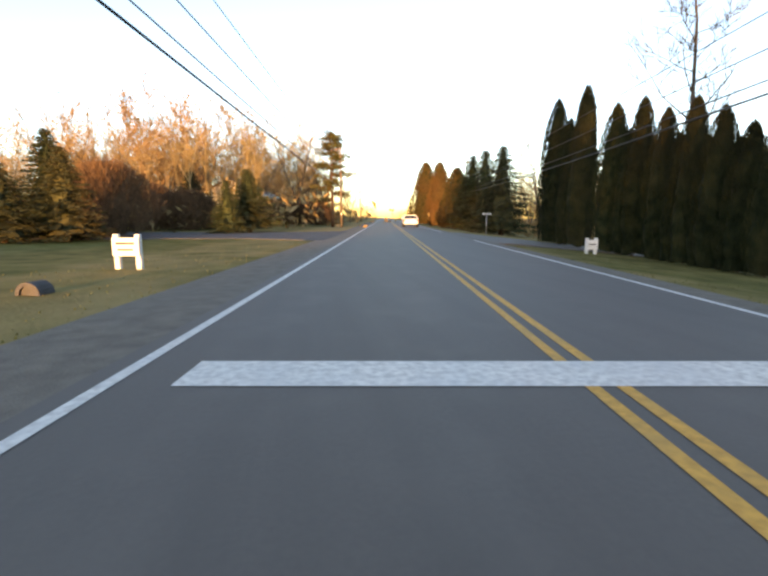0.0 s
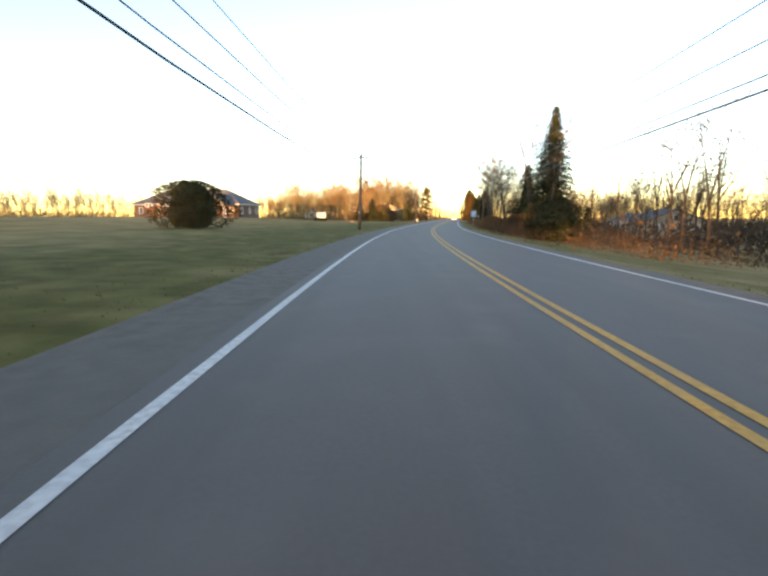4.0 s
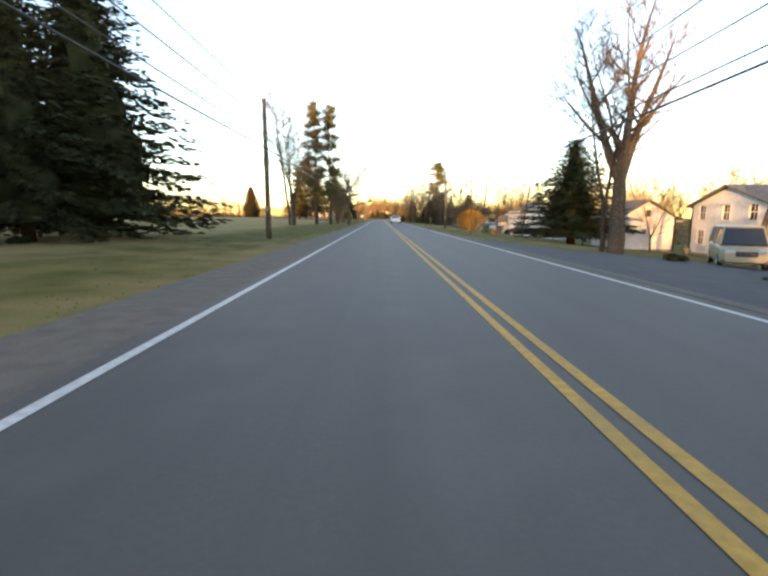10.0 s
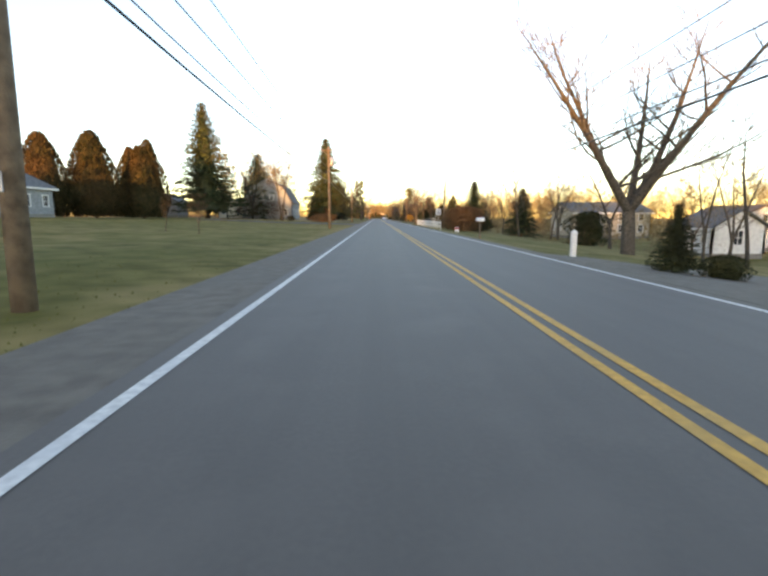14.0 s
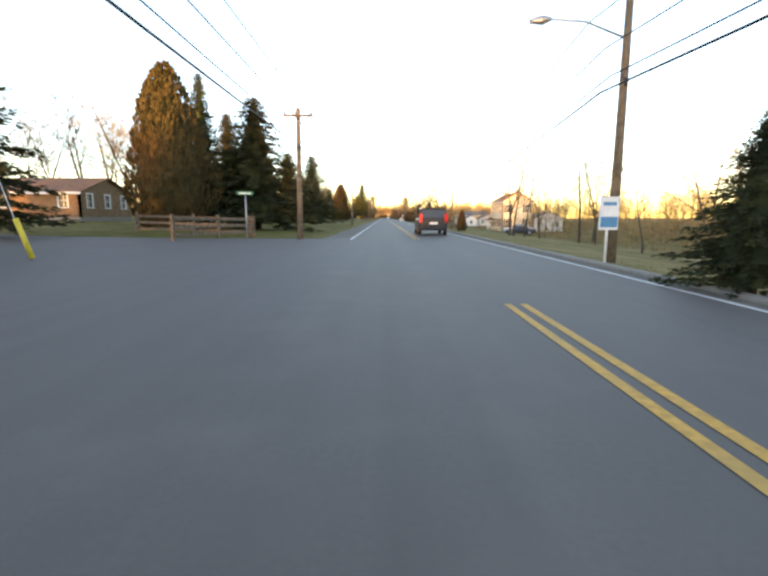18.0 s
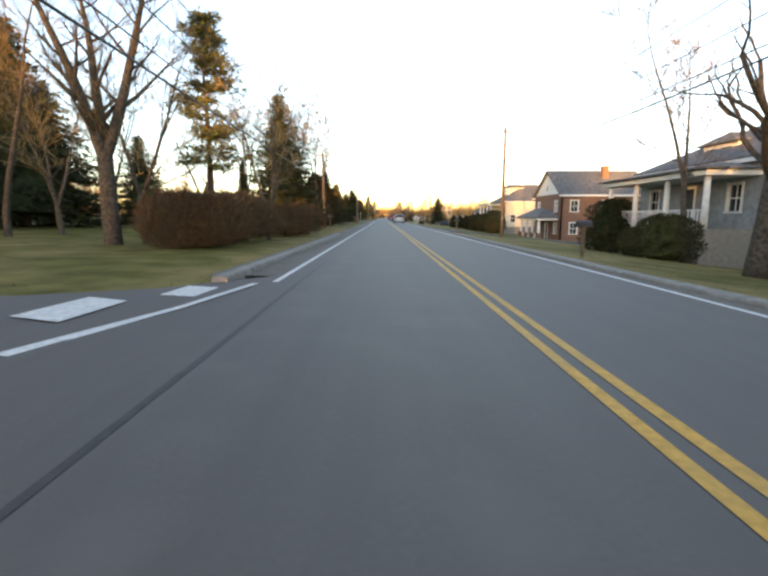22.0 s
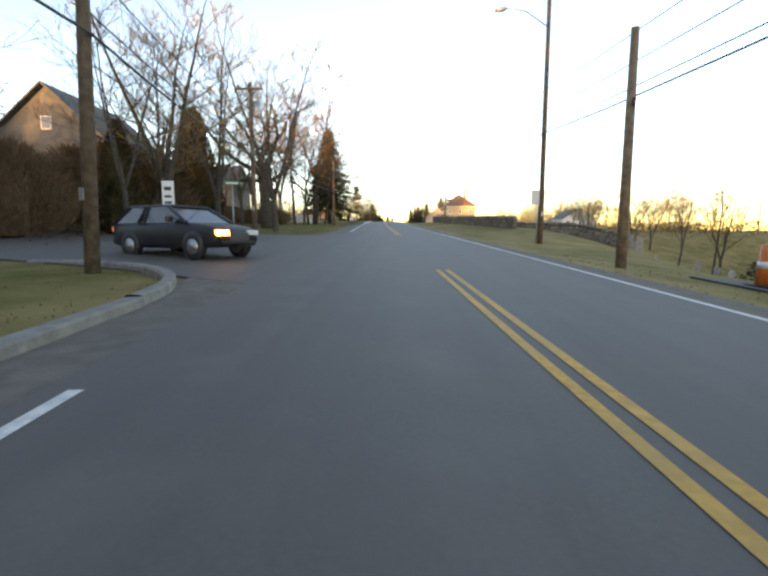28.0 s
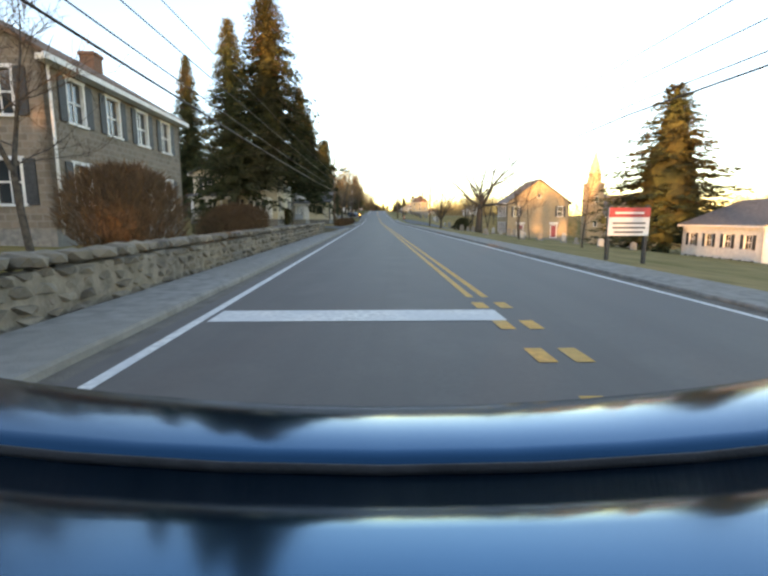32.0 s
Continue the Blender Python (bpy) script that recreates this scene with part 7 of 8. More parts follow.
# ---- vehicles ----
def vehicle(q, u, turn, kind, paint, label, lift=None, lit=False):
    """kind: sedan, hatch, suv, van, minivan or pickup. Its front points to +y, turned by degrees."""
    ln, wd, ht, hood, belt = {"sedan": (4.7, 1.78, 1.42, 0.92, 0.95), "hatch": (4.2, 1.75, 1.47, 0.96, 0.98), "suv": (4.7, 1.85, 1.72, 1.05, 1.12), "minivan": (4.9, 1.92, 1.72, 1.02, 1.08), "van": (5.3, 2.0, 2.05, 1.15, 1.2), "pickup": (5.2, 1.9, 1.75, 1.08, 1.15)}[kind]
    m = stand(q, u, turn) if lift is None else Matrix.Translation(spot(q, u, lift)) @ Euler((0, 0, -heading(q) + radians(turn))).to_matrix().to_4x4()
    car = thing("car" if kind in ("sedan", "suv", "hatch") else kind, m, label, "car" if kind != "pickup" else "pickup truck", "vehicles")
    hl, hw = ln / 2, wd / 2
    back = -hl
    cab0 = {"sedan": back + 0.95, "hatch": back + 0.12, "suv": back + 0.05, "minivan": back + 0.05, "van": back + 0.03, "pickup": -0.55}[kind]
    cab1 = {"sedan": 0.95, "hatch": 1.05, "suv": 1.05, "minivan": 1.45, "van": 1.75, "pickup": 1.25}[kind]
    # lower body: rounded loft
    ys = [back, back + 0.06, back + 0.35, -hl * 0.45, 0, hl * 0.5, hl - 0.5, hl - 0.12, hl]
    tops = [belt - 0.12, belt - 0.02, belt, belt, belt, belt - 0.02 if kind != "sedan" else hood + 0.02, hood - 0.06, hood - 0.16, hood - 0.32]
    wids = [0.88, 0.95, 0.99, 1, 1, 1, 0.98, 0.92, 0.80]
    bots = [0.42, 0.34, 0.30, 0.27, 0.27, 0.27, 0.29, 0.34, 0.42]
    v, f = [], []
    for y, t, w, b in zip(ys, tops, wids, bots):
        x = hw * w
        for px, pz in ((-x * 0.9, b), (-x, b + 0.16), (-x, t - 0.16), (-x * 0.93, t - 0.03), (-x * 0.7, t), (x * 0.7, t), (x * 0.93, t - 0.03), (x, t - 0.16), (x, b + 0.16), (x * 0.9, b)):
            v.append((px, y, pz))
    for i in range(len(ys) - 1):
        for j in range(10):
            a, c = i * 10 + j, i * 10 + (j + 1) % 10
            f.append((a, c, c + 10, a + 10))
    n = len(v)
    v += v[:10] + v[n - 10:]
    f.append(tuple(n + k for k in range(10)))
    f.append(tuple(n + 10 + k for k in reversed(range(10))))
    mesh_object("body", v, f, paint, car, smooth=True)
    # glasshouse and roof
    rake0 = {"sedan": 0.75, "hatch": 0.55, "suv": 0.22, "minivan": 0.28, "van": 0.1, "pickup": 0.12}[kind]
    rake1 = {"sedan": 0.85, "hatch": 0.85, "suv": 0.6, "minivan": 0.85, "van": 0.6, "pickup": 0.6}[kind]
    xb, xt = hw * 0.93, hw * 0.76
    z0, z1 = belt - 0.02, ht - 0.06
    ys2 = (cab0, cab0 + rake0, cab1 - rake1, cab1)
    v = [(-xb, ys2[0], z0), (xb, ys2[0], z0), (xb, ys2[3], z0), (-xb, ys2[3], z0), (-xt, ys2[1], z1), (xt, ys2[1], z1), (xt, ys2[2], z1), (-xt, ys2[2], z1)]
    mesh_object("cabin_glass", v, [(0, 1, 5, 4), (1, 2, 6, 5), (2, 3, 7, 6), (3, 0, 4, 7), (4, 5, 6, 7)], M_GLASS, car)
    bm = bmesh.new()
    add_box(bm, -xt - 0.02, xt + 0.02, ys2[1] - 0.06, ys2[2] + 0.06, z1 - 0.03, ht, 0.04)
    part("roof", bm, paint, car)
    for s in (-1, 1):
        for ya, yb in ((ys2[0], ys2[1]), (ys2[3], ys2[2]), ((ys2[1] + ys2[2]) / 2 - 0.05, (ys2[1] + ys2[2]) / 2), (ys2[1] * 0.6 + ys2[0] * 0.4 + 0.75, ys2[1] + 0.75)):
            tube_part("pillar", [(s * (xb + 0.005), ya, z0), (s * (xt + 0.012), yb, z1)], [0.055, 0.05], paint, car, 5)
        box_part("mirror", s * hw - 0.02 if s > 0 else -hw - 0.18, hw + 0.18 if s > 0 else -hw + 0.02, cab1 - 0.55, cab1 - 0.42, belt, belt + 0.16, paint, car, bevel=0.03)
        box_part("headlight", s * hw * 0.62 - 0.2, s * hw * 0.62 + 0.2, hl - 0.14, hl + 0.012, hood - 0.34, hood - 0.20, M_AMBER if lit and s > 0 else M_HEAD, car, bevel=0.02)
        tall = kind in ("suv", "van", "minivan")
        box_part("tail_light", s * hw * 0.86 - 0.12, s * hw * 0.86 + 0.10, back - 0.012, back + 0.08, belt - (0.32 if tall else 0.28), belt + (0.22 if tall else -0.1), M_TAIL, car, bevel=0.02)
    if kind in ("suv", "sedan"):
        box_part("number_plate", -0.25, 0.25, back - 0.02, back + 0.02, belt - 0.42, belt - 0.28, M_SIGNWHITE, car, bevel=0.005)
    box_part("rear_bumper", -hw * 0.9, hw * 0.9, back - 0.06, back + 0.14, 0.36, 0.58, paint if kind != "pickup" else M_METAL, car, bevel=0.04)
    box_part("front_grille", -hw * 0.42, hw * 0.42, hl - 0.08, hl + 0.015, hood - 0.5, hood - 0.26, M_DARK, car, bevel=0.02)
    for s in (-1, 1):
        for y in (-hl * 0.60, hl * 0.62):
            wh = new("wheel")
            wh.parent = car
            wh.location = (s * (hw - 0.10), y, 0.33)
            tube_part("tyre", [(-0.11, 0, 0), (-0.09, 0, 0), (0.09, 0, 0), (0.11, 0, 0)], [0.29, 0.33, 0.33, 0.29], M_RUBBER, wh, 18)
            tube_part("rim", [(-0.115, 0, 0), (0.115, 0, 0)], [0.21, 0.21], M_RIM, wh, 12)
            arch = tube_part("wheel_arch", [(s * (hw - 0.02), y, 0.36), (s * (hw + 0.004), y, 0.36)], [0.39, 0.39], M_DARK, car, 18)
    return car


vehicle(57, 1.7, 0, "sedan", P_WHITE, "white car driving in the far lane")
vehicle(-209, 1.75, 0, "sedan", P_WHITE, "white sedan driving in the far lane")
vehicle(-575.5, 1.65, 0, "suv", P_NAVY, "dark blue-grey SUV in the far lane")
vehicle(-598.4, 1.7, 0, "suv", P_SILVER, "silver SUV in the far lane")
vehicle(-535.5, 1.5, 0, "suv", P_GREY, "grey SUV in the far lane")
vehicle(-847.5, -6.9, -118, "hatch", P_GREY, "charcoal hatchback waiting at the side street", lift=0.0, lit=True)
vehicle(-560.5, -12.2, -92, "suv", P_BLACK, "black SUV waiting at the side street", lift=0.03)
vehicle(-274.5, 17.0, 150, "van", P_BEIGE, "beige passenger van parked by a white house")
vehicle(-291.5, 19.5, -70, "suv", P_TEAL, "teal-grey SUV parked in a driveway")
vehicle(-295.5, 21.6, -75, "sedan", P_SILVER, "silver car parked in a driveway")
vehicle(-231, 19.5, 75, "pickup", P_BLACK, "dark pickup truck parked on a lawn")
vehicle(-178, 26, 80, "van", P_WHITE, "white van parked beside a house")
vehicle(-165, 22, 60, "sedan", P_SILVER, "pale car parked beside bare trees")
vehicle(-148, 24, 90, "suv", P_BLACK, "black SUV parked under bare trees")
vehicle(-488, 21.5, 75, "pickup", P_SILVER, "pale pickup truck parked behind a cedar")
vehicle(-493.5, 20, 80, "sedan", P_NAVY, "dark car parked near a hedge")
vehicle(-556, 16.0, 90, "sedan", P_NAVY, "dark sedan parked beside a cream house")


# ---- a picket fence and a warning sign beyond the stone wall ----
pf = thing("picket_fence", stand(-792, -11.0), "white picket fence in front of a brown house", "fence")
for k in range(34):
    bm = bmesh.new()
    add_box(bm, -0.045 - 0.18 * k, 0.045 - 0.18 * k, -0.02, 0.0, 0.08, 1.25, 0.008)
    part("picket", bm, M_WPAINT, pf)
for z in (0.35, 0.95):
    box_part("rail", -6.05, 0.1, 0.0, 0.05, z, z + 0.09, M_WPAINT, pf)
for k in range(4):
    box_part("post", -0.05 - 1.98 * k, 0.05 - 1.98 * k, 0.05, 0.15, -0.2, 1.35, M_WPAINT, pf)
ws = thing("warning_sign", stand(-782, -6.5), "diamond warning sign on a steel post, seen from behind", "road sign")
tube_part("post", [(0, 0.04, -0.3), (0, 0.04, 2.9)], [0.03, 0.03], M_METAL, ws, 6)
bm = bmesh.new()
bmesh.ops.create_cube(bm, size=1.0, matrix=Matrix.Translation((0, 0, 2.5)) @ Matrix.Rotation(math.pi / 4, 4, "Y") @ Matrix.Diagonal((0.76, 0.012, 0.76, 1)))
part("sign_face", bm, M_METAL, ws)

# ---- the car that carried the camera, where its drive ends ----
def own_car():
    car = thing("blue_sedan", Matrix.Translation(spot(END, -1.4, 0)) @ Euler((0, 0, -heading(END) + radians(-1.3))).to_matrix().to_4x4(), "metallic blue sedan with a curved boot lid on the road", "car", "vehicles")

    def sheet(name, rows, material, label=""):
        """Rows of (y, z at the middle, half width, fall at the sides)."""
        v, f = [], []
        n = 13
        for y, z, hw, fall in rows:
            for k in range(n):
                x = -1 + 2 * k / (n - 1)
                v.append((x * hw, y * 0.955 + 0.02 * x * x, z - 2.1 * fall * x * x))
        for i in range(len(rows) - 1):
            for k in range(n - 1):
                a = i * n + k
                f.append((a, a + n, a + n + 1, a + 1))
        return mesh_object(name, v, f, material, car, label, smooth=True)

    sheet("boot_lid", [(0.02, 0.972, 0.72, -0.035), (0.15, 0.962, 0.74, -0.035), (0.30, 0.938, 0.75, -0.035), (0.415, 0.912, 0.75, -0.035), (0.42, 0.900, 0.75, -0.035)], P_BLUE)
    sheet("lid_gap", [(0.41, 0.898, 0.75, -0.035), (0.44, 0.897, 0.75, -0.035)], M_RUBBER, "thin black gap under the spoiler")
    sheet("spoiler", [(0.428, 0.896, 0.76, -0.035), (0.432, 0.909, 0.76, -0.035), (0.47, 0.912, 0.77, -0.035), (0.56, 0.905, 0.78, -0.035), (0.66, 0.882, 0.78, -0.035), (0.70, 0.864, 0.78, -0.035), (0.715, 0.845, 0.78, -0.035), (0.71, 0.80, 0.78, -0.035)], P_BLUE)
    tube_part("lid_seam", [(x * 0.76, 0.405 + 0.02 * x * x, 0.9135 + 0.0735 * x * x) for x in (-1, -0.8, -0.6, -0.4, -0.2, 0, 0.2, 0.4, 0.6, 0.8, 1)], [0.005] * 11, M_RUBBER, car, 6, "black seam between boot lid and spoiler")
    sheet("rear_panel", [(0.71, 0.80, 0.80, 0.02), (0.74, 0.62, 0.84, 0.02), (0.80, 0.56, 0.86, 0.02), (0.82, 0.40, 0.86, 0.02), (0.74, 0.28, 0.84, 0.02)], P_BLUE)
    rows = [(0.74, 0.80, 0.30, 0.84), (0.4, 0.90, 0.26, 0.88), (-0.3, 0.93, 0.24, 0.90), (-1.6, 0.92, 0.24, 0.90), (-2.6, 0.90, 0.24, 0.90), (-3.3, 0.82, 0.26, 0.86), (-3.75, 0.62, 0.34, 0.74)]
    v, f = [], []
    for y, t, b, w in rows:
        for px, pz in ((-w * 0.9, b), (-w, b + 0.15), (-w, t - 0.14), (-w * 0.94, t - 0.04), (-w * 0.9, t - 0.06)):
            v.append((px, y, pz))
        for px, pz in ((w * 0.9, t - 0.06), (w * 0.94, t - 0.04), (w, t - 0.14), (w, b + 0.15), (w * 0.9, b)):
            v.append((px, y, pz))
    for i in range(len(rows) - 1):
        for j in range(10):
            if j == 4 and i < 2:
                continue
            a, c = i * 10 + j, i * 10 + (j + 1) % 10
            f.append((a, c, c + 10, a + 10))
    f.append(tuple((len(rows) - 1) * 10 + k for k in reversed(range(10))))
    mesh_object("body", v, f, P_BLUE, car)
    v = [(-0.76, -0.02, 0.93), (0.76, -0.02, 0.93), (0.78, -2.35, 0.90), (-0.78, -2.35, 0.90), (-0.6, -0.62, 1.36), (0.6, -0.62, 1.36), (0.6, -1.65, 1.37), (-0.6, -1.65, 1.37)]
    mesh_object("cabin_glass", v, [(0, 1, 5, 4), (1, 2, 6, 5), (2, 3, 7, 6), (3, 0, 4, 7)], M_GLASS, car)
    bm = bmesh.new()
    add_box(bm, -0.62, 0.62, -1.7, -0.6, 1.34, 1.41, 0.03)
    part("roof", bm, P_BLUE, car)
    for s in (-1, 1):
        for ya, yb in ((-0.02, -0.62), (-2.35, -1.65), (-1.2, -1.15)):
            tube_part("pillar", [(s * 0.77, ya, 0.92), (s * 0.61, yb, 1.37)], [0.05, 0.045], P_BLUE, car, 6)
        box_part("tail_light", s * 0.66 - 0.14, s * 0.66 + 0.14, 0.70, 0.77, 0.62, 0.77, M_TAIL, car, bevel=0.02)
        box_part("headlight", s * 0.55 - 0.15, s * 0.55 + 0.15, -3.76, -3.66, 0.56, 0.68, M_HEAD, car, bevel=0.02)
        for y in (-0.15, -2.95):
            wh = new("wheel")
            wh.parent = car
            wh.location = (s * 0.80, y, 0.32)
            tube_part("tyre", [(-0.1, 0, 0), (-0.08, 0, 0), (0.08, 0, 0), (0.1, 0, 0)], [0.28, 0.32, 0.32, 0.28], M_RUBBER, wh, 18)
            tube_part("rim", [(-0.105, 0, 0), (0.105, 0, 0)], [0.2, 0.2], M_RIM, wh, 12)


own_car()


# ---- planting ----
SPRUCE = Kind("spruce_tree", "dark green spruce with drooping boughs standing on the lawn", "tree", "spruces along the road", M_PINEBARK, M_SPRUCE,
              [spruce_meshes(1), spruce_meshes(2, 0.45, 300, 0.32), spruce_meshes(3, 0.12, 300, 0.29), spruce_meshes(4, 0.35, 300, 0.34)])
HEMLOCK = Kind("hemlock_tree", "tall dark hemlock with a bare lower trunk and hanging boughs", "tree", "hemlocks in the village", M_PINEBARK, M_SPRUCE,
               [spruce_meshes(5, 0.55, 430, 0.33, 0.20, 0.46, 0.25), spruce_meshes(6, 0.40, 430, 0.31, 0.16, 0.46, 0.25)])
BUD = Kind("budding_tree", "tree with fine tan and reddish budding twigs", "tree", "budding trees", M_BARK, M_BUDS,
           [slender(91, 3, 0.16, 0.30, 0.2, 34, 0.013), slender(92, 2, 0.2, 0.34, 0.2, 34, 0.012)])
PINE = Kind("pine_tree", "tall pine with a bare brown trunk and tufted crown", "tree", "pines along the road", M_PINEBARK, M_PINE, [pine_meshes(11), pine_meshes(12), pine_meshes(13)])
TALLPINE = Kind("pine_tree", "tall pine with a long bare trunk and a crown high up", "tree", "pines along the road", M_PINEBARK, M_PINE, [pine_meshes(14, 0.62)])
CEDAR = Kind("cedar_tree", "dense brownish-green cedar of conical shape", "tree", "cedars", M_PINEBARK, M_CEDAR, [column_meshes(21, "cone"), column_meshes(22, "cone"), column_meshes(23, "cone")])
ARB = Kind("arborvitae", "tall dark arborvitae in a tight hedge row", "tree", "arborvitae row", M_PINEBARK, M_ARB, [column_meshes(31, "column", 1700), column_meshes(32, "column", 1700)])
SHRUB = Kind("shrub", "rounded evergreen shrub, dark green and brown", "shrub", "shrubs", M_PINEBARK, M_SHRUB, [column_meshes(41, "ball", 1500), column_meshes(42, "ball", 1500), column_meshes(43, "ball", 1500)])
MAGNOLIA = Kind("magnolia_tree", "glossy broad evergreen magnolia tree with loose tiers of leaves", "tree", "", M_PINEBARK, M_GLOSSLEAF, [magnolia_meshes(47)])
HEDGE = Kind("bare_shrub", "leafless reddish-brown shrub of fine twigs", "shrub", "bare shrubs", M_BARK, M_HEDGE, [column_meshes(51, "brush", 2600), column_meshes(52, "brush", 2600)])
BARE = Kind("bare_tree", "leafless grey-brown tree with fine twigs", "tree", "leafless trees", M_BARK, M_TWIG,
            [slender(61), slender(62, 3, 0.22, 0.26), slender(63, 1, reach=0.28, first=0.2, boughs=26), slender(64, 2, 0.3, 0.24), slender(65, 2, 0.16, 0.28, boughs=26), slender(66, 1, reach=0.2, first=0.4, thick=0.010, boughs=30)])
OAK = Kind("oak_tree", "broad leafless oak with heavy spreading limbs", "tree", "", M_BARK, M_TWIG, [broad(71, 0.24, 0.66, 16, 0.58, 0.031, 0.12), slender(74, 5, 0.17, 0.30, 0.22, 58, 0.025, (0.30, 0.85))])
MAPLE = Kind("maple_tree", "leafless maple whose trunk splits low into heavy limbs", "tree", "", M_BARK, M_TWIG, [slender(73, 3, 0.28, 0.26, 0.34, 36, 0.030, (0.25, 0.5))])
STUMP = Kind("pruned_tree", "old leafless tree with stubby pruned limbs", "tree", "pruned street trees", M_BARK, M_BARK,
             [broad(81, 0.30, 0.46, 10, 0.70, 0.044, 0.35, stub=True), broad(82, 0.30, 0.44, 9, 0.66, 0.044, 0.5, stub=True)])


def spruce(q, u, h, w=None):
    SPRUCE.plant(q, u, h, h * 1.4 if w is None else min(h * 2.0, max(h * 0.8, w / 0.36)))


def hemlock(q, u, h, w=None):
    HEMLOCK.plant(q, u, h, h * 1.0 if w is None else min(h * 1.3, max(h * 0.6, w / 0.56)))


def bud(q, u, h, w=None):
    BUD.plant(q, u, h, h * 1.3)


def pine(q, u, h, w=None):
    PINE.plant(q, u, h, h * 1.35 if w is None else w / 0.36)


def cedar(q, u, h, w=None):
    CEDAR.plant(q, u, h, w or h * 0.42)


def arb(q, u, h, w=None):
    ARB.plant(q, u, h, w or h * 0.25)


def shrub(q, u, h, w=None):
    w = w or h
    n = max(1, round(w / (1.4 * h)))
    for k in range(n):
        SHRUB.plant(q + 0.3 * (k % 2), u + (k - (n - 1) / 2) * w / n, h * (1, 0.88, 0.95)[k % 3], 1.15 * w / n)


def hedge(q, u, h, w=None):
    w = w or h
    n = max(1, round(w / h))
    for k in range(n):
        HEDGE.plant(q + 0.3 * (k % 2), u + (k - (n - 1) / 2) * w / n, h * (1, 0.86, 0.94)[k % 3], 1.35 * w / n)


def low_hedge(q0, q1, u, h, seed):
    r = random.Random(seed)
    q = q0
    while q < q1:
        k = h * r.uniform(0.85, 1.1)
        HEDGE.plant(q, u + r.gauss(0, 0.06), k, k * 1.5, label="dark brown clipped hedge plant along a kerb")
        q += h * 0.75


low_hedge(-917, -889, -5.9, 0.85, 3)


def bare(q, u, h, w=None):
    BARE.plant(q, u, h, h * 1.3)


def oak(q, u, h, w=None):
    OAK.plant(q, u, h, h * 1.15, 0)


def maple(q, u, h, w=None):
    MAPLE.plant(q, u, h)


def magnolia(q, u, h, w=None):
    MAGNOLIA.plant(q, u, h, h * 0.8)


def stump(q, u, h, w=None):
    STUMP.plant(q, u, h, h * 1.1)


spruce(24.0, -17.9, 4.8, 2.8)
spruce(22.0, -19.6, 3.8, 2.8)
spruce(37.1, -12.3, 5.0, 4.2)
spruce(45.0, -20.0, 5.6, 3.6)
pine(57.6, -7.9, 11.4, 6.6)
spruce(55.0, 12.4, 10.4)
spruce(60.0, 11.4, 10.5)
cedar(70.0, 9.4, 9.1, 6.0)
spruce(62.0, 10.2, 10.0, 4.6)
cedar(85.0, 8.6, 11.5, 6.4)
cedar(105.0, 7.9, 13.7, 7.9)
bare(60.0, -29.4, 11.0)
bare(70.0, -28.0, 11.5)
bare(55.0, -34.1, 7.5)
bare(90.0, -23.1, 13.0)
bare(90.0, -18.3, 10.6)
bare(80.0, -13.8, 10.8)
spruce(25.9, -25.3, 5.7, 2.8)
spruce(28.9, -22.1, 6.6, 3.5)
spruce(33.9, -12.9, 3.9)
bare(3.9, 11.0, 15.5)
bare(-1.2, 11.0, 12.1)
bare(-11.1, 10.0, 9.9)
bare(63.9, -69.7, 7.2)
bare(73.9, -68.7, 9.0)
bare(63.9, -48.5, 8.2)
bare(-22.3, 12.3, 11.4)
bare(-35.4, 7.9, 9.3)
bare(-37.4, 7.6, 9.3)
bare(-34.3, 10.1, 10.7)
bare(-32.3, 12.5, 10.2)
bare(7.8, 14.2, 12.0)
bare(22.8, 13.3, 16.0)
spruce(-26.2, 16.2, 5.8)
bare(-54.7, 10.8, 10.7)
bare(-38.4, 9.7, 13.0)
bare(-28.5, 8.5, 14.6)
bare(-46.3, 13.4, 9.8)
bare(-61.8, 10.5, 9.9)
pine(-126.9, -16.3, 12.0)
pine(-130.2, -16.8, 10.2)
bare(-105.4, -22.9, 13.8)
bare(-103.5, -22.5, 12.4)
spruce(-108.1, -14.4, 9.8, 5.8)
cedar(-105.2, -17.0, 3.9, 5.3)
spruce(-100.0, 21.5, 13.0)
bare(-129.7, 7.6, 10.4)
bare(-117.7, 9.8, 9.1)
bare(-104.5, 8.5, 11.4)
bare(-123.7, 14.8, 10.7)
bare(-135.8, 9.1, 6.4)
shrub(-137.0, 6.5, 1.5, 2.2)
shrub(-135.2, 9.6, 2.4, 1.7)
pine(-150.0, -13.2, 10.2)
pine(-145.4, -14.4, 9.5)
pine(-139.9, -15.4, 9.4)
pine(-133.0, -16.5, 11.4)
pine(-125.2, -17.7, 14.5)
pine(-123.0, -16.0, 11.6)
bare(-130.9, 9.2, 15.3)
bare(-138.8, 12.2, 15.5)
bare(-137.6, 14.6, 16.1)
bare(-135.5, 17.0, 15.8)
bare(-119.4, 29.4, 22.3)
spruce(-129.9, 11.0, 7.6)
spruce(-142.3, 15.6, 8.2)
spruce(-104.7, 9.4, 5.8)
bare(-109.8, 9.2, 11.9)
bare(-119.9, 10.2, 8.7)
shrub(-78.8, 29.0, 4.0, 9.8)
pine(-185.5, -10.7, 6.2)
pine(-181.0, -11.8, 7.5)
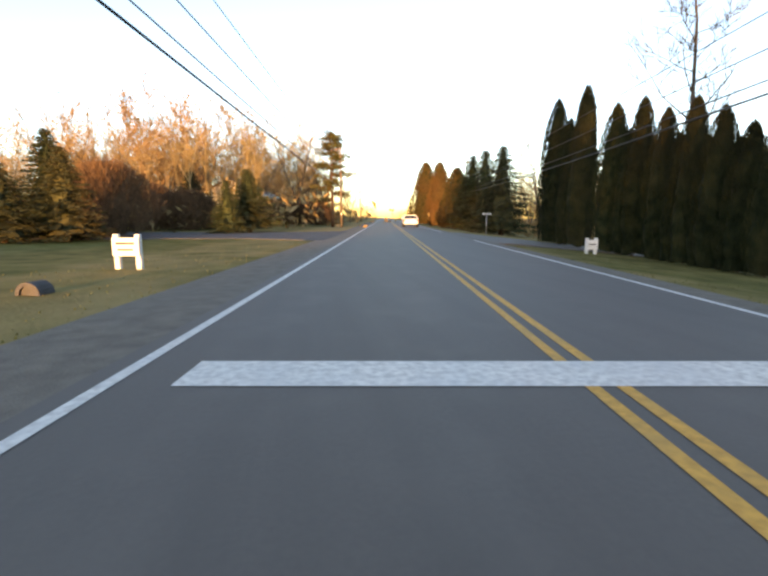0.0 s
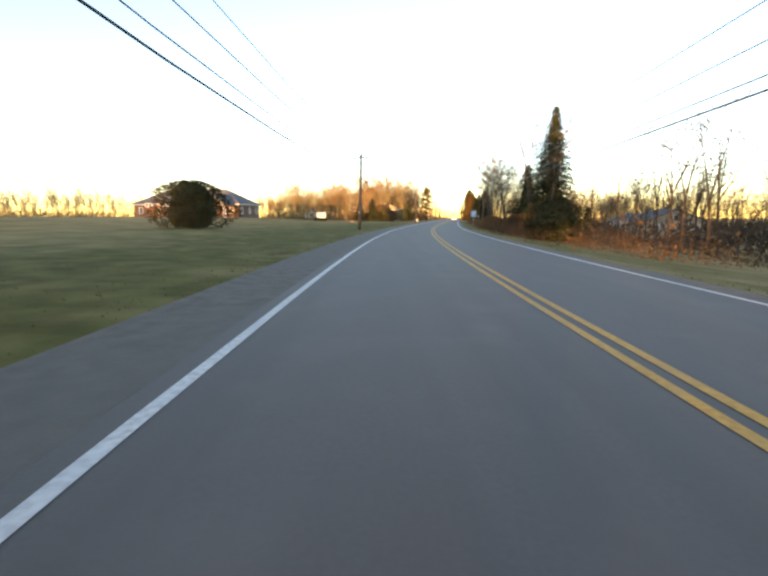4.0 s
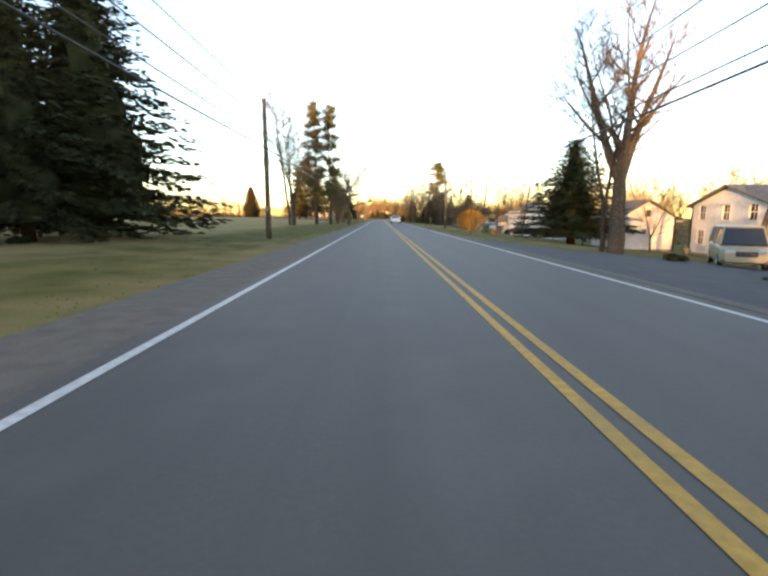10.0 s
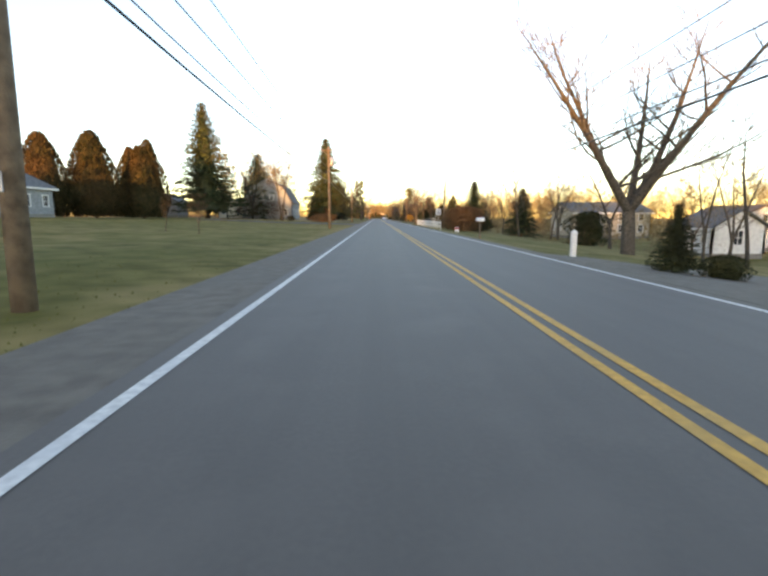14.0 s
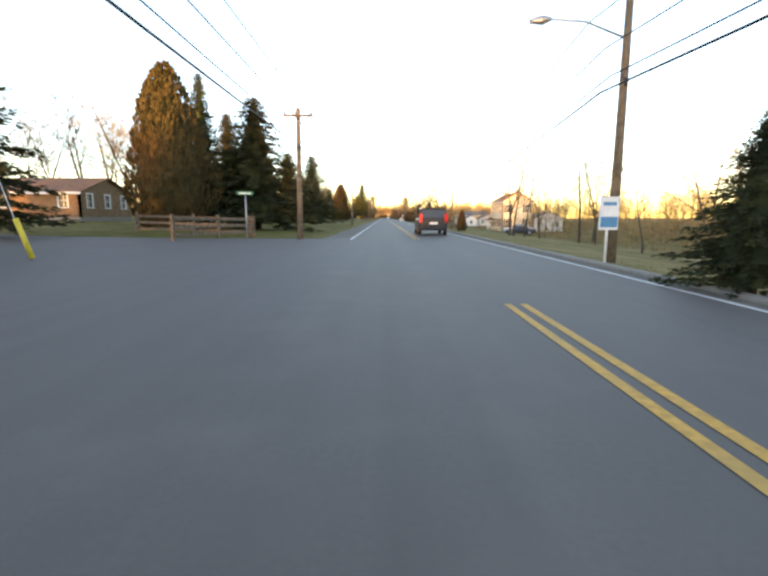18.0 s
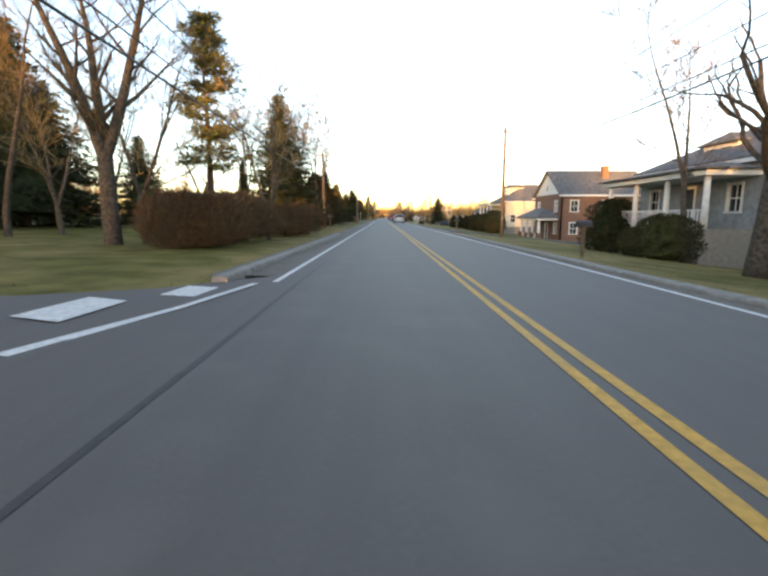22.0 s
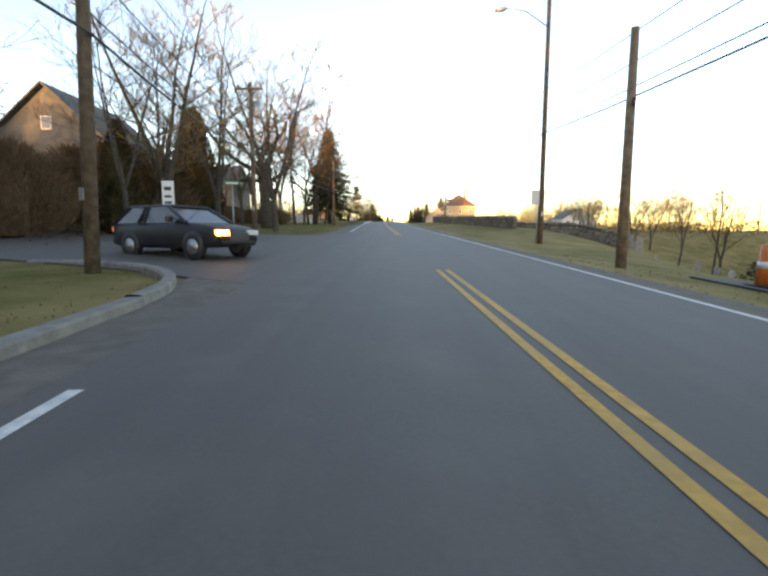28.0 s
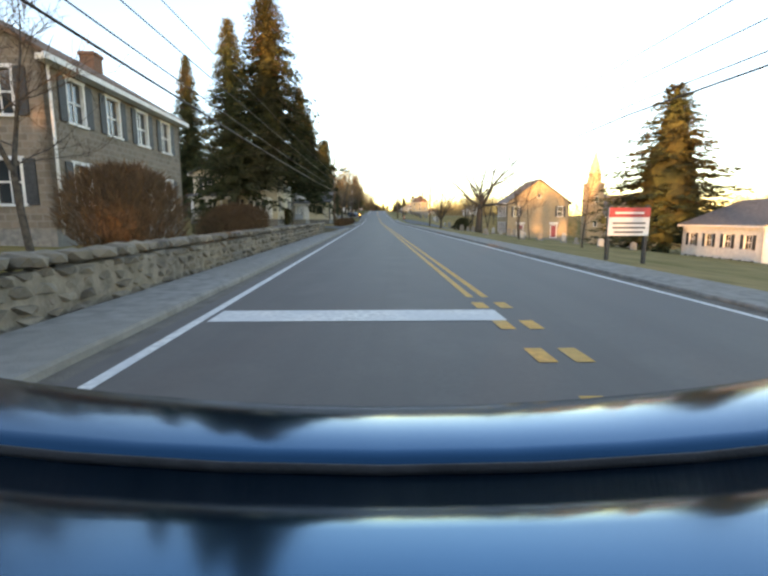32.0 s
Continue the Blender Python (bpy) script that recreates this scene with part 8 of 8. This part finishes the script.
pine(-138.1, 18.4, 21.0, 11.5)
spruce(-100.4, 35.5, 13.2, 11.1)
bare(-154.6, 9.0, 17.1)
bare(-162.6, 15.0, 10.4)
bare(-166.6, 17.5, 9.4)
bare(-150.9, 31.6, 25.4)
bare(-170.6, 19.1, 11.7)
bare(-136.6, 8.3, 9.5)
oak(-202.1, -9.0, 16.0)
bare(-220.0, -8.3, 7.4)
bare(-221.3, -8.4, 6.8)
bare(-219.2, -8.2, 6.9)
bare(-218.7, -9.7, 7.6)
bare(-220.6, -9.2, 6.3)
bare(-214.7, 7.0, 5.7)
bare(-222.3, 4.3, 2.9)
bare(-184.8, 17.4, 12.8)
bare(-179.8, 22.8, 12.3)
bare(-184.8, 30.4, 9.2)
spruce(-100.3, -16.5, 11.0, 6.0)
pine(-116.8, -26.1, 16.6)
pine(-112.9, -22.0, 14.9)
pine(-105.1, -19.2, 13.3)
pine(-134.6, -27.2, 20.1)
pine(-136.6, -29.5, 17.4)
pine(-130.6, -26.0, 18.3)
bare(-240.8, -11.9, 13.5)
bare(-239.8, -12.0, 11.7)
pine(-232.0, -10.3, 16.5, 5.1)
pine(-229.0, -8.6, 16.9, 5.2)
bare(-229.0, -10.4, 12.0)
bare(-226.6, -6.1, 8.8)
spruce(-153.7, -26.2, 9.8, 7.1)
hemlock(-148.7, -21.2, 14.5, 9.0)
spruce(-193.7, -56.2, 10.4)
cedar(-213.7, -41.1, 2.9, 2.1)
bare(-188.7, -53.3, 7.4)
bare(-183.7, -42.2, 9.1)
bare(-173.7, -56.9, 6.7)
cedar(-183.7, -32.7, 7.4, 4.3)
bare(-225.7, 17.0, 10.7)
bare(-203.7, 15.8, 11.9)
bare(-143.7, 17.2, 11.9)
spruce(-279.7, -14.9, 10.8, 4.4)
spruce(-270.4, -19.0, 10.3, 3.5)
spruce(-254.7, -25.2, 6.6, 4.1)
bare(-237.7, -29.6, 5.8)
bare(-217.7, -32.2, 8.7)
maple(-271.5, 12.2, 14.5)
bare(-237.7, 17.3, 9.5)
shrub(-275.7, 13.2, 0.4, 1.2)
cedar(-295.7, -19.4, 8.7, 5.8)
magnolia(-289.7, -12.5, 10.4)
spruce(-287.7, -17.3, 7.3, 4.2)
bare(-291.7, -28.9, 14.2)
bare(-281.7, -28.3, 14.0)
shrub(-307.7, -19.4, 1.7, 2.8)
spruce(-295.7, 20.3, 7.4, 3.9)
bare(-324.3, 4.5, 2.8)
bare(-289.7, 9.8, 8.6)
spruce(-285.7, 11.6, 4.9)
bare(-251.7, 7.8, 7.0)
hemlock(-333.7, -12.5, 17.5, 14.0)
HEDGE.plant(-337.7, -12.6, 1.6, 4.6, label="wide rounded brown hedge clipped low on the lawn")
bare(-327.7, -23.5, 17.4)
spruce(-305.7, -43.6, 10.0)
shrub(-335.7, -21.8, 1.1, 0.8)
shrub(-335.7, -19.9, 1.1, 1.3)
spruce(-275.7, -14.6, 13.0, 6.7)
spruce(-331.7, 15.0, 7.1, 3.6)
cedar(-329.7, 12.9, 4.9, 3.5)
spruce(-329.7, 19.8, 6.5)
bare(-325.7, 9.1, 10.0)
bare(-305.7, 8.7, 7.9)
bare(-337.7, 20.3, 9.2)
bare(-325.7, 25.0, 11.1)
spruce(-337.7, -36.6, 23.0, 10.0)
cedar(-339.7, -47.0, 15.2, 7.7)
cedar(-339.7, -50.6, 13.8, 7.1)
bare(-337.7, -21.3, 14.1)
spruce(-319.7, -30.5, 15.6)
bare(-319.7, -39.0, 14.1)
cedar(-369.7, 9.6, 3.4, 2.9)
hedge(-375.7, 9.2, 2.9, 3.6)
spruce(-357.7, 14.2, 8.2)
bare(-353.7, 20.2, 9.4)
spruce(-369.7, 18.4, 6.7)
bare(-369.7, 22.6, 10.2)
bare(-339.7, 9.5, 7.7)
spruce(-422.9, 5.4, 1.7)
shrub(-423.1, 6.5, 0.6, 0.9)
bare(-409.7, 15.6, 7.6)
bare(-411.7, 16.4, 8.1)
bare(-404.4, -15.1, 2.5, 1.3)
bare(-406.5, -12.2, 2.5, 1.2)
shrub(-393.7, 16.7, 3.0, 3.0)
bare(-373.7, 16.9, 9.7)
cedar(-428.7, -14.3, 10.6, 7.1)
bare(-433.0, 10.5, 8.3)
hemlock(-512.5, -19.6, 12.6, 8.4)
shrub(-510.5, -17.4, 2.7, 3.9)
spruce(-488.5, -24.4, 13.3, 9.4)
spruce(-492.5, -16.9, 11.0, 7.2)
spruce(-486.5, -14.0, 11.4, 6.7)
bare(-484.5, -22.9, 8.8)
cedar(-513.9, 7.3, 2.4, 1.3)
stump(-482.5, 8.2, 7.9)
bare(-514.1, 13.3, 9.6)
bare(-512.5, 15.0, 8.5)
bare(-511.6, 17.1, 8.5)
bare(-489.5, 25.4, 6.8)
cedar(-533.0, -17.1, 11.6, 6.9)
spruce(-527.0, -17.0, 12.7, 3.4)
bare(-512.0, -40.7, 13.2)
bare(-512.0, -33.9, 14.0)
spruce(-559.8, 4.2, 2.9, 1.5)
bare(-537.0, 15.3, 5.3)
bare(-517.0, 19.6, 12.0)
bare(-517.0, 21.4, 10.6)
spruce(-588.9, -8.6, 3.7, 2.0)
spruce(-584.2, -9.3, 3.7, 2.0)
hedge(-588.6, -9.9, 2.0, 2.3)
hedge(-584.0, -9.7, 1.6, 2.2)
hedge(-577.5, -11.0, 2.0, 3.2)
hedge(-581.0, -11.4, 1.8, 2.4)
bare(-543.5, -20.6, 8.5)
bare(-538.5, -26.2, 10.3)
shrub(-578.2, 7.8, 0.7, 1.1)
bare(-538.5, 23.9, 7.9)
bare(-543.5, 25.3, 8.2)
spruce(-614.3, -10.5, 6.7, 4.3)
spruce(-618.4, -10.1, 7.4, 3.8)
spruce(-605.1, -12.0, 4.9, 3.3)
spruce(-597.1, -12.1, 4.1, 2.4)
spruce(-593.1, -11.0, 5.3, 3.9)
spruce(-529.1, -12.0, 10.4, 6.4)
spruce(-549.1, -18.8, 10.6, 5.1)
shrub(-609.1, -12.5, 1.8, 3.6)
shrub(-601.1, -11.8, 1.9, 3.6)
hedge(-608.1, -11.5, 1.5, 2.7)
hedge(-591.1, -13.1, 1.8, 4.5)
shrub(-616.1, -10.7, 1.6, 3.1)
arb(-595.1, 12.9, 2.4, 1.8)
arb(-595.1, 14.1, 2.6, 1.8)
arb(-595.1, 15.4, 2.8, 1.8)
arb(-595.1, 16.7, 3.1, 1.8)
arb(-595.1, 17.8, 3.6, 1.8)
spruce(-548.1, 15.2, 8.2, 5.2)
bare(-569.1, 18.0, 7.3)
cedar(-641.0, -15.5, 6.4, 1.5)
bare(-631.0, -17.8, 15.2)
bare(-627.0, -13.2, 16.8)
bare(-623.0, -12.7, 17.2)
cedar(-631.0, -9.6, 6.3, 6.0)
spruce(-633.0, -11.5, 6.3)
shrub(-639.0, -12.0, 1.9, 4.3)
shrub(-619.0, 13.0, 2.6, 3.9)
shrub(-627.0, 13.2, 3.1, 3.1)
maple(-670.9, -11.5, 11.3)
pine(-646.1, -16.8, 18.0)
bare(-633.1, -9.2, 15.3)
hedge(-670.8, -8.1, 1.9, 2.4)
hedge(-661.2, -7.8, 2.0, 3.5)
cedar(-626.1, -13.5, 7.7, 6.0)
spruce(-653.1, -26.2, 10.4)
spruce(-653.1, -19.5, 6.8)
spruce(-658.1, -24.6, 12.9)
shrub(-658.1, 13.6, 3.4, 2.9)
shrub(-662.1, 14.7, 2.5, 1.7)
bare(-668.1, -17.7, 11.5)
TALLPINE.plant(-676.5, -28.4, 20.0, 21.0)
pine(-662.5, -32.0, 17.5, 8.0)
bare(-656.7, -49.1, 19.9)
bare(-656.6, -26.6, 13.5)
spruce(-655.0, -8.6, 9.5, 4.6)
stump(-673.8, 10.4, 8.2)
shrub(-660.3, 12.2, 2.2, 2.5)
shrub(-666.2, 12.0, 2.2, 2.5)
shrub(-663.4, 12.3, 1.5, 2.2)
spruce(-680.4, 14.0, 9.4)
spruce(-680.4, 19.4, 12.1)
bare(-696.6, 10.8, 6.0)
bare(-646.7, -51.8, 11.3)
bare(-685.0, -18.4, 8.0)
bare(-675.7, -50.6, 9.1)
bare(-675.6, -45.3, 11.4)
bare(-685.7, -49.2, 9.0)
cedar(-695.4, -37.1, 2.5, 3.2)
bud(-679.9, -10.6, 6.4)
oak(-732.2, -16.7, 14.8)
bare(-790.7, -21.5, 11.9)
bare(-797.3, -11.2, 16.4)
bare(-799.3, -15.6, 13.3)
bare(-793.3, -15.2, 16.4)
HEMLOCK.plant(-787.3, -8.8, 14.8, 19.0)
spruce(-781.6, -33.6, 16.5)
bare(-803.3, -22.4, 7.9)
shrub(-801.3, -18.4, 2.1, 6.4)
bare(-749.6, 50.2, 9.1)
bare(-749.2, 59.6, 7.4)
stump(-818.9, -11.2, 14.5)
bare(-795.0, -9.9, 20.3)
bare(-823.0, -16.3, 11.9)
cedar(-837.0, -14.4, 5.8, 2.3)
bare(-790.7, 50.8, 15.8)
bare(-790.7, 45.2, 14.2)
hemlock(-873.0, -13.8, 15.2, 7.3)
hemlock(-863.0, -13.5, 19.3, 8.1)
hemlock(-877.0, -12.2, 12.4, 5.1)
shrub(-861.0, -15.0, 4.2, 4.2)
shrub(-857.0, -13.2, 5.0, 4.0)
shrub(-876.0, -12.5, 3.2, 3.2)
cedar(-855.0, -14.3, 7.9, 3.1)
bare(-841.0, -11.9, 9.7)
bare(-849.0, -12.9, 9.1)
bare(-861.0, 24.1, 14.9)
bare(-895.0, 19.3, 11.5)
bare(-916.5, 18.3, 6.7)
bare(-926.5, 16.5, 6.1)
hemlock(-897.0, -14.0, 23.0, 11.0)
hemlock(-924.0, -13.3, 26.1, 16.8)
hemlock(-920.5, -23.8, 19.9, 8.3)
bare(-935.0, 12.6, 8.3)
bare(-943.0, 15.1, 6.6)
hedge(-960.0, -6.9, 1.6, 1.8)
hedge(-966.0, -8.3, 2.4, 2.0)
bare(-970.0, -8.0, 6.3)
bare(-909.0, 13.4, 6.8)
bud(62.0, -31.0, 11.6)
bud(68.0, -29.4, 12.3)
bud(74.0, -28.0, 11.7)
bud(80.0, -22.0, 12.1)
bud(85.0, -20.1, 10.5)
bud(90.0, -16.8, 11.1)
bud(95.0, -14.6, 13.7)
bud(60.0, -32.6, 7.8)
bud(110.0, -9.7, 10.9)
bud(80.0, 23.8, 12.0)
hedge(30.0, -19.3, 4.5, 3.5)
hedge(42.0, -21.0, 4.0, 6.7)
hedge(70.0, -15.3, 3.6, 10.5)
shrub(26.0, -20.5, 1.2, 5.6)
hedge(30.0, -24.7, 2.5, 4.5)
bud(69.2, -45.9, 16.0)
bud(71.8, -30.7, 17.3)
bud(74.5, -15.5, 17.3)
bud(67.4, -56.0, 13.5)
bud(-103.5, 8.5, 8.1)
hedge(-319.7, -28.8, 5.8, 10.3)
bud(-309.7, -43.7, 16.3)
bud(-304.7, -38.9, 18.9)
bud(-289.7, -30.7, 17.7)
stump(-320.5, 7.9, 7.6)
bud(-319.7, 14.9, 10.7)
bud(-665.0, -17.5, 8.7)
bud(-669.9, -10.8, 8.4)
bud(-664.8, -7.2, 8.2)
bud(-680.1, -24.1, 5.0)
bud(-831.0, -11.5, 12.7)
bud(-836.0, -13.0, 9.9)
bud(-827.0, -8.7, 14.3)
bud(-889.0, -7.5, 13.9)
bud(-836.0, -12.3, 13.9)
shrub(-716.5, 11.7, 0.7, 1.0)
shrub(-716.5, 12.6, 0.75, 1.0)
shrub(-716.4, 13.5, 0.8, 1.0)
shrub(-716.4, 14.4, 0.8, 1.0)
shrub(-720.5, 13.5, 0.8, 0.9)
shrub(-720.5, 14.3, 0.9, 0.9)
shrub(-720.4, 14.9, 0.9, 0.9)
bud(-683.4, 17.0, 11.5)
bud(-674.4, 13.1, 6.8)
hemlock(-691.6, 9.0, 7.2, 3.4)
hemlock(-689.0, 7.6, 6.4, 3.2)
hemlock(-694.6, 11.3, 6.6, 2.8)
spruce(-686.0, 10.6, 7.4, 3.6)
bare(-697.0, 8.4, 5.4)
bare(-698.8, 9.6, 5.0)
hedge(-690.5, 8.6, 2.0, 3.0)
shrub(-699.0, 18.6, 2.6, 3.0)
bud(-688.0, 23.0, 9.0)
bare(-682.0, 11.4, 8.6)
bud(-770.0, 52.5, 12.6)
bud(-769.9, 58.9, 12.4)
bud(-759.9, 42.9, 9.4)
shrub(-831.0, 27.4, 4.8, 5.1)
shrub(-923.5, -13.4, 2.6, 1.7)
shrub(-920.5, -12.3, 2.1, 1.3)
shrub(-953.0, -10.4, 1.6, 1.7)
arb(33.1, 10.6, 9.9, 2.2)
arb(28.5, 10.6, 9.6, 2.0)
arb(24.7, 10.6, 7.7, 1.7)
arb(22.2, 10.6, 7.4, 1.6)
arb(20.3, 10.6, 6.5, 1.4)
arb(18.4, 10.6, 6.5, 1.4)
arb(16.9, 10.6, 5.8, 1.4)
arb(15.5, 10.6, 5.0, 1.3)
arb(14.4, 10.6, 5.0, 1.3)
arb(30.8, 10.6, 8.2, 1.6)
arb(23.3, 10.6, 6.2, 1.2)
arb(19.3, 10.6, 5.3, 1.1)
arb(17.6, 10.6, 4.9, 1.0)
arb(16.1, 10.6, 4.6, 1.0)
shrub(-642.0, -14.4, 2.4, 3.6)
shrub(-640.0, -13.5, 1.8, 3.3)
shrub(-636.0, -11.3, 1.9, 3.7)
bare(-625.0, -24.8, 18.9)
hedge(-834.0, -16.3, 4.7, 4.6)
hedge(-838.0, -17.8, 3.5, 3.7)
shrub(-830.0, -15.9, 4.9, 3.6)
cedar(-823.0, -15.9, 9.5, 4.5)
hedge(-842.0, -16.4, 3.7, 2.8)
shrub(-73.3, 8.5, 2.8, 3.9)
shrub(-73.6, -17.7, 3.5, 4.3)
bare(-792.7, -16.4, 14.8)
bare(-483.9, -28.1, 14.4)
bare(-477.9, -29.3, 14.2)
hedge(-671.6, -8.7, 1.9, 1.9)
hedge(-667.1, -8.2, 2.1, 2.5)
hedge(-656.2, -6.9, 2.0, 2.0)
bare(-240.7, -12.3, 16.0)
bare(-238.7, -12.1, 15.4)
bare(-221.7, -6.5, 10.3)
bare(-203.7, 24.8, 12.5)
hemlock(-926.5, -16.8, 21.9, 10.8)
hemlock(-860.0, -13.2, 19.6, 8.3)
hemlock(-870.0, -13.6, 18.0, 7.6)
bare(-507.0, -46.8, 13.6)
bare(-507.0, -39.8, 14.7)
bare(-503.0, -46.4, 13.1)
bare(-505.0, -37.1, 13.0)
bare(-693.6, -45.0, 7.3)
bare(-693.5, -40.5, 8.0)
bare(-693.3, -29.4, 7.3)
bare(-689.2, -28.6, 6.6)
hedge(-697.4, -37.0, 1.1, 10.3)
cedar(-697.3, -32.3, 2.8, 3.6)
bud(-693.3, -31.9, 6.6)
cedar(-699.5, -39.4, 1.2, 3.0)
bud(-683.2, -27.0, 4.7)
bare(-143.0, 14.2, 14.5)
bare(-138.0, 11.1, 13.5)
bare(-144.0, 15.0, 13.6)
bare(-133.0, 11.8, 13.0)
spruce(-139.0, 16.5, 5.6)
spruce(-145.0, 14.9, 8.5, 3.2)
shrub(-138.0, 14.6, 1.9, 4.3)
shrub(-134.0, 13.0, 1.9, 4.0)
pine(-146.0, -15.2, 11.4)
pine(-149.0, -15.0, 11.1)
pine(-141.0, -16.0, 10.2)
pine(-123.0, -17.3, 13.6)
bare(-795.3, -11.0, 15.7)
bare(-798.3, -12.3, 18.7)
bare(-791.3, -9.1, 14.9)
bare(-801.3, -13.6, 15.8)
bare(-799.3, -17.5, 13.9)
hedge(-807.3, -19.9, 1.8, 4.6)
hedge(-803.3, -15.8, 1.7, 6.6)
oak(-793.3, -10.3, 16.2)
hemlock(-904.0, -13.0, 16.2, 7.3)
hemlock(-899.0, -12.2, 17.2, 7.8)
hemlock(-887.0, -13.4, 19.2, 8.0)
hemlock(-906.0, -13.1, 14.4, 5.8)
bare(-474.5, -34.2, 9.5)
bare(-474.5, -21.3, 9.8)
bare(-478.5, -35.6, 7.0)
bare(-315.7, -39.6, 9.4)
bare(-313.7, -43.3, 11.3)
bud(-311.7, -39.1, 8.5)
bare(-321.7, 22.9, 11.2)
bare(-305.7, 28.6, 10.9)
bare(-295.7, 14.2, 9.9)
bud(63.9, 19.9, 13.7)
bud(58.9, -42.2, 12.3)
bud(63.9, -27.3, 12.0)
bud(73.9, -22.7, 13.8)
bud(83.9, -11.8, 18.0)
bud(83.9, -16.6, 14.5)
bare(-0.1, 8.4, 15.1)
bare(0.9, 10.5, 15.2)
bare(53.9, -61.2, 7.4)
bare(53.9, -53.5, 7.4)
bud(53.9, -47.5, 8.3)
shrub(13.9, -16.8, 0.3, 6.0)
bare(-10.1, 11.8, 11.3)
bud(-353.7, -62.5, 13.0)
bud(-323.7, -31.1, 17.2)
bud(-318.7, -26.3, 18.7)
bud(-353.7, -54.8, 13.0)
cedar(-361.7, -44.9, 12.9, 9.5)
cedar(-357.0, -40.0, 11.6, 8.0)
cedar(-366.0, -49.5, 12.0, 8.5)
bud(-363.7, 26.0, 8.9)
bud(-373.7, 25.9, 7.4)
bud(-393.7, 26.1, 7.4)
bud(-397.7, 26.4, 8.9)
hedge(-51.8, 8.3, 1.6, 4.9)
hedge(-56.8, 10.0, 1.9, 4.0)
hedge(-60.8, 10.6, 2.1, 2.9)
bare(-54.7, 10.3, 14.2)
bare(-58.8, 10.9, 13.1)
bud(-217.7, 24.8, 9.5)
bud(-217.7, 29.1, 9.1)
bud(-251.7, 26.0, 6.5)
bare(-247.7, 20.9, 8.9)
bare(-207.7, -51.9, 8.2)
bare(-207.7, -41.3, 8.2)
bare(-271.7, 12.5, 14.1)
bare(-270.7, 11.9, 13.6)
bare(-634.0, -15.7, 15.9)
bare(-635.0, -16.9, 13.7)
bare(-629.0, -9.5, 15.2)
hemlock(-625.0, -9.2, 7.3, 6.6)
shrub(-631.0, -10.5, 2.6, 3.9)
bare(-676.4, 19.5, 13.6)
bare(-666.4, 12.9, 11.9)
bare(-656.7, -44.6, 15.6)
bare(-656.7, -50.3, 16.7)
bare(-656.6, -29.8, 14.7)
bud(-646.6, -25.6, 12.0)
bud(-636.6, -21.3, 12.9)
bud(-105.9, 24.6, 14.1)
bud(-95.5, 20.7, 13.9)
bud(-136.6, 28.2, 10.9)
bud(-142.6, 29.9, 10.9)
bare(-172.6, 16.3, 13.8)
bare(-162.6, 18.2, 11.5)
bare(-176.6, 14.6, 13.0)
bud(86.5, -39.7, 18.1)
bud(86.7, -30.7, 18.1)
bud(76.3, -45.3, 14.1)
bud(96.9, -23.2, 19.3)
bud(55.9, -62.1, 9.2)
bud(56.2, -52.7, 8.6)
bud(-279.7, -37.1, 17.8)
bud(-277.7, -42.5, 17.4)
bare(-271.7, -36.9, 18.6)
bud(-269.7, -40.7, 17.3)
bud(-221.7, 26.6, 12.0)
bud(-231.7, 28.3, 12.5)
bud(-241.7, 31.1, 11.7)
bud(-211.7, 24.0, 11.3)
bare(-271.7, 20.3, 13.9)
bud(-281.7, 32.2, 7.1)
bud(-285.7, 33.5, 7.3)
bud(-289.7, 21.1, 11.5)
bud(-299.7, 24.4, 10.5)
bud(-309.7, 26.6, 10.5)
bud(-329.7, -35.1, 11.0)
bud(-309.7, -33.1, 13.2)
shrub(-365.7, 12.7, 2.5, 4.4)
bare(-339.7, 26.8, 12.7)
bare(-365.7, 25.1, 12.1)
bud(-518.5, -48.1, 11.2)
bud(-518.5, -43.8, 10.5)
bare(-508.5, -38.5, 14.9)
bare(-503.5, -35.5, 14.8)
bare(-528.5, -46.8, 10.6)
bud(-518.5, 32.4, 12.6)
bud(-508.5, 25.0, 13.2)
bud(-538.5, 31.6, 9.7)
bare(-518.5, 36.7, 13.4)
bud(-509.1, 14.2, 11.6)
bud(-559.1, 21.9, 7.7)
bud(-553.1, 27.2, 9.4)
bud(-519.1, -27.1, 13.8)
bud(-489.1, -13.2, 8.8)
bud(-770.2, 40.0, 12.3)
bud(-780.5, 43.2, 14.7)
bud(-790.7, 51.9, 13.7)
bare(-817.0, -22.0, 12.1)
bare(-811.0, -15.7, 14.9)
bud(-399.7, 15.7, 9.0)
bare(-797.3, -21.8, 11.3)
hemlock(-59.5, 11.5, 12.5, 6.0)
spruce(-50.0, 10.8, 8.0, 3.8)
SPRUCE.plant(-250.0, 18.6, 10.6, 23.0)
OAK.plant(-408.7, 12.1, 13.5, 15.5, 1, "broad leafless tree with many crooked limbs")
stump(-912.5, 13.8, 13.0)
spruce(-919.0, 37.0, 21.5, 13.0)
shrub(-22.6, -22.5, 0.6, 2.4)
FORSYTHIA = Kind("forsythia", "rounded orange and yellow flowering shrub on the verge", "shrub", "", M_BARK, M_GOLDEN, [column_meshes(95, "brush", 2600)])
FORSYTHIA.plant(-225.5, 12.9, 3.0, 3.8)
OAK.plant(-901.0, 10.0, 7.8, 8.6, 1, "leafless tree with slim spreading limbs before a stone meeting house")
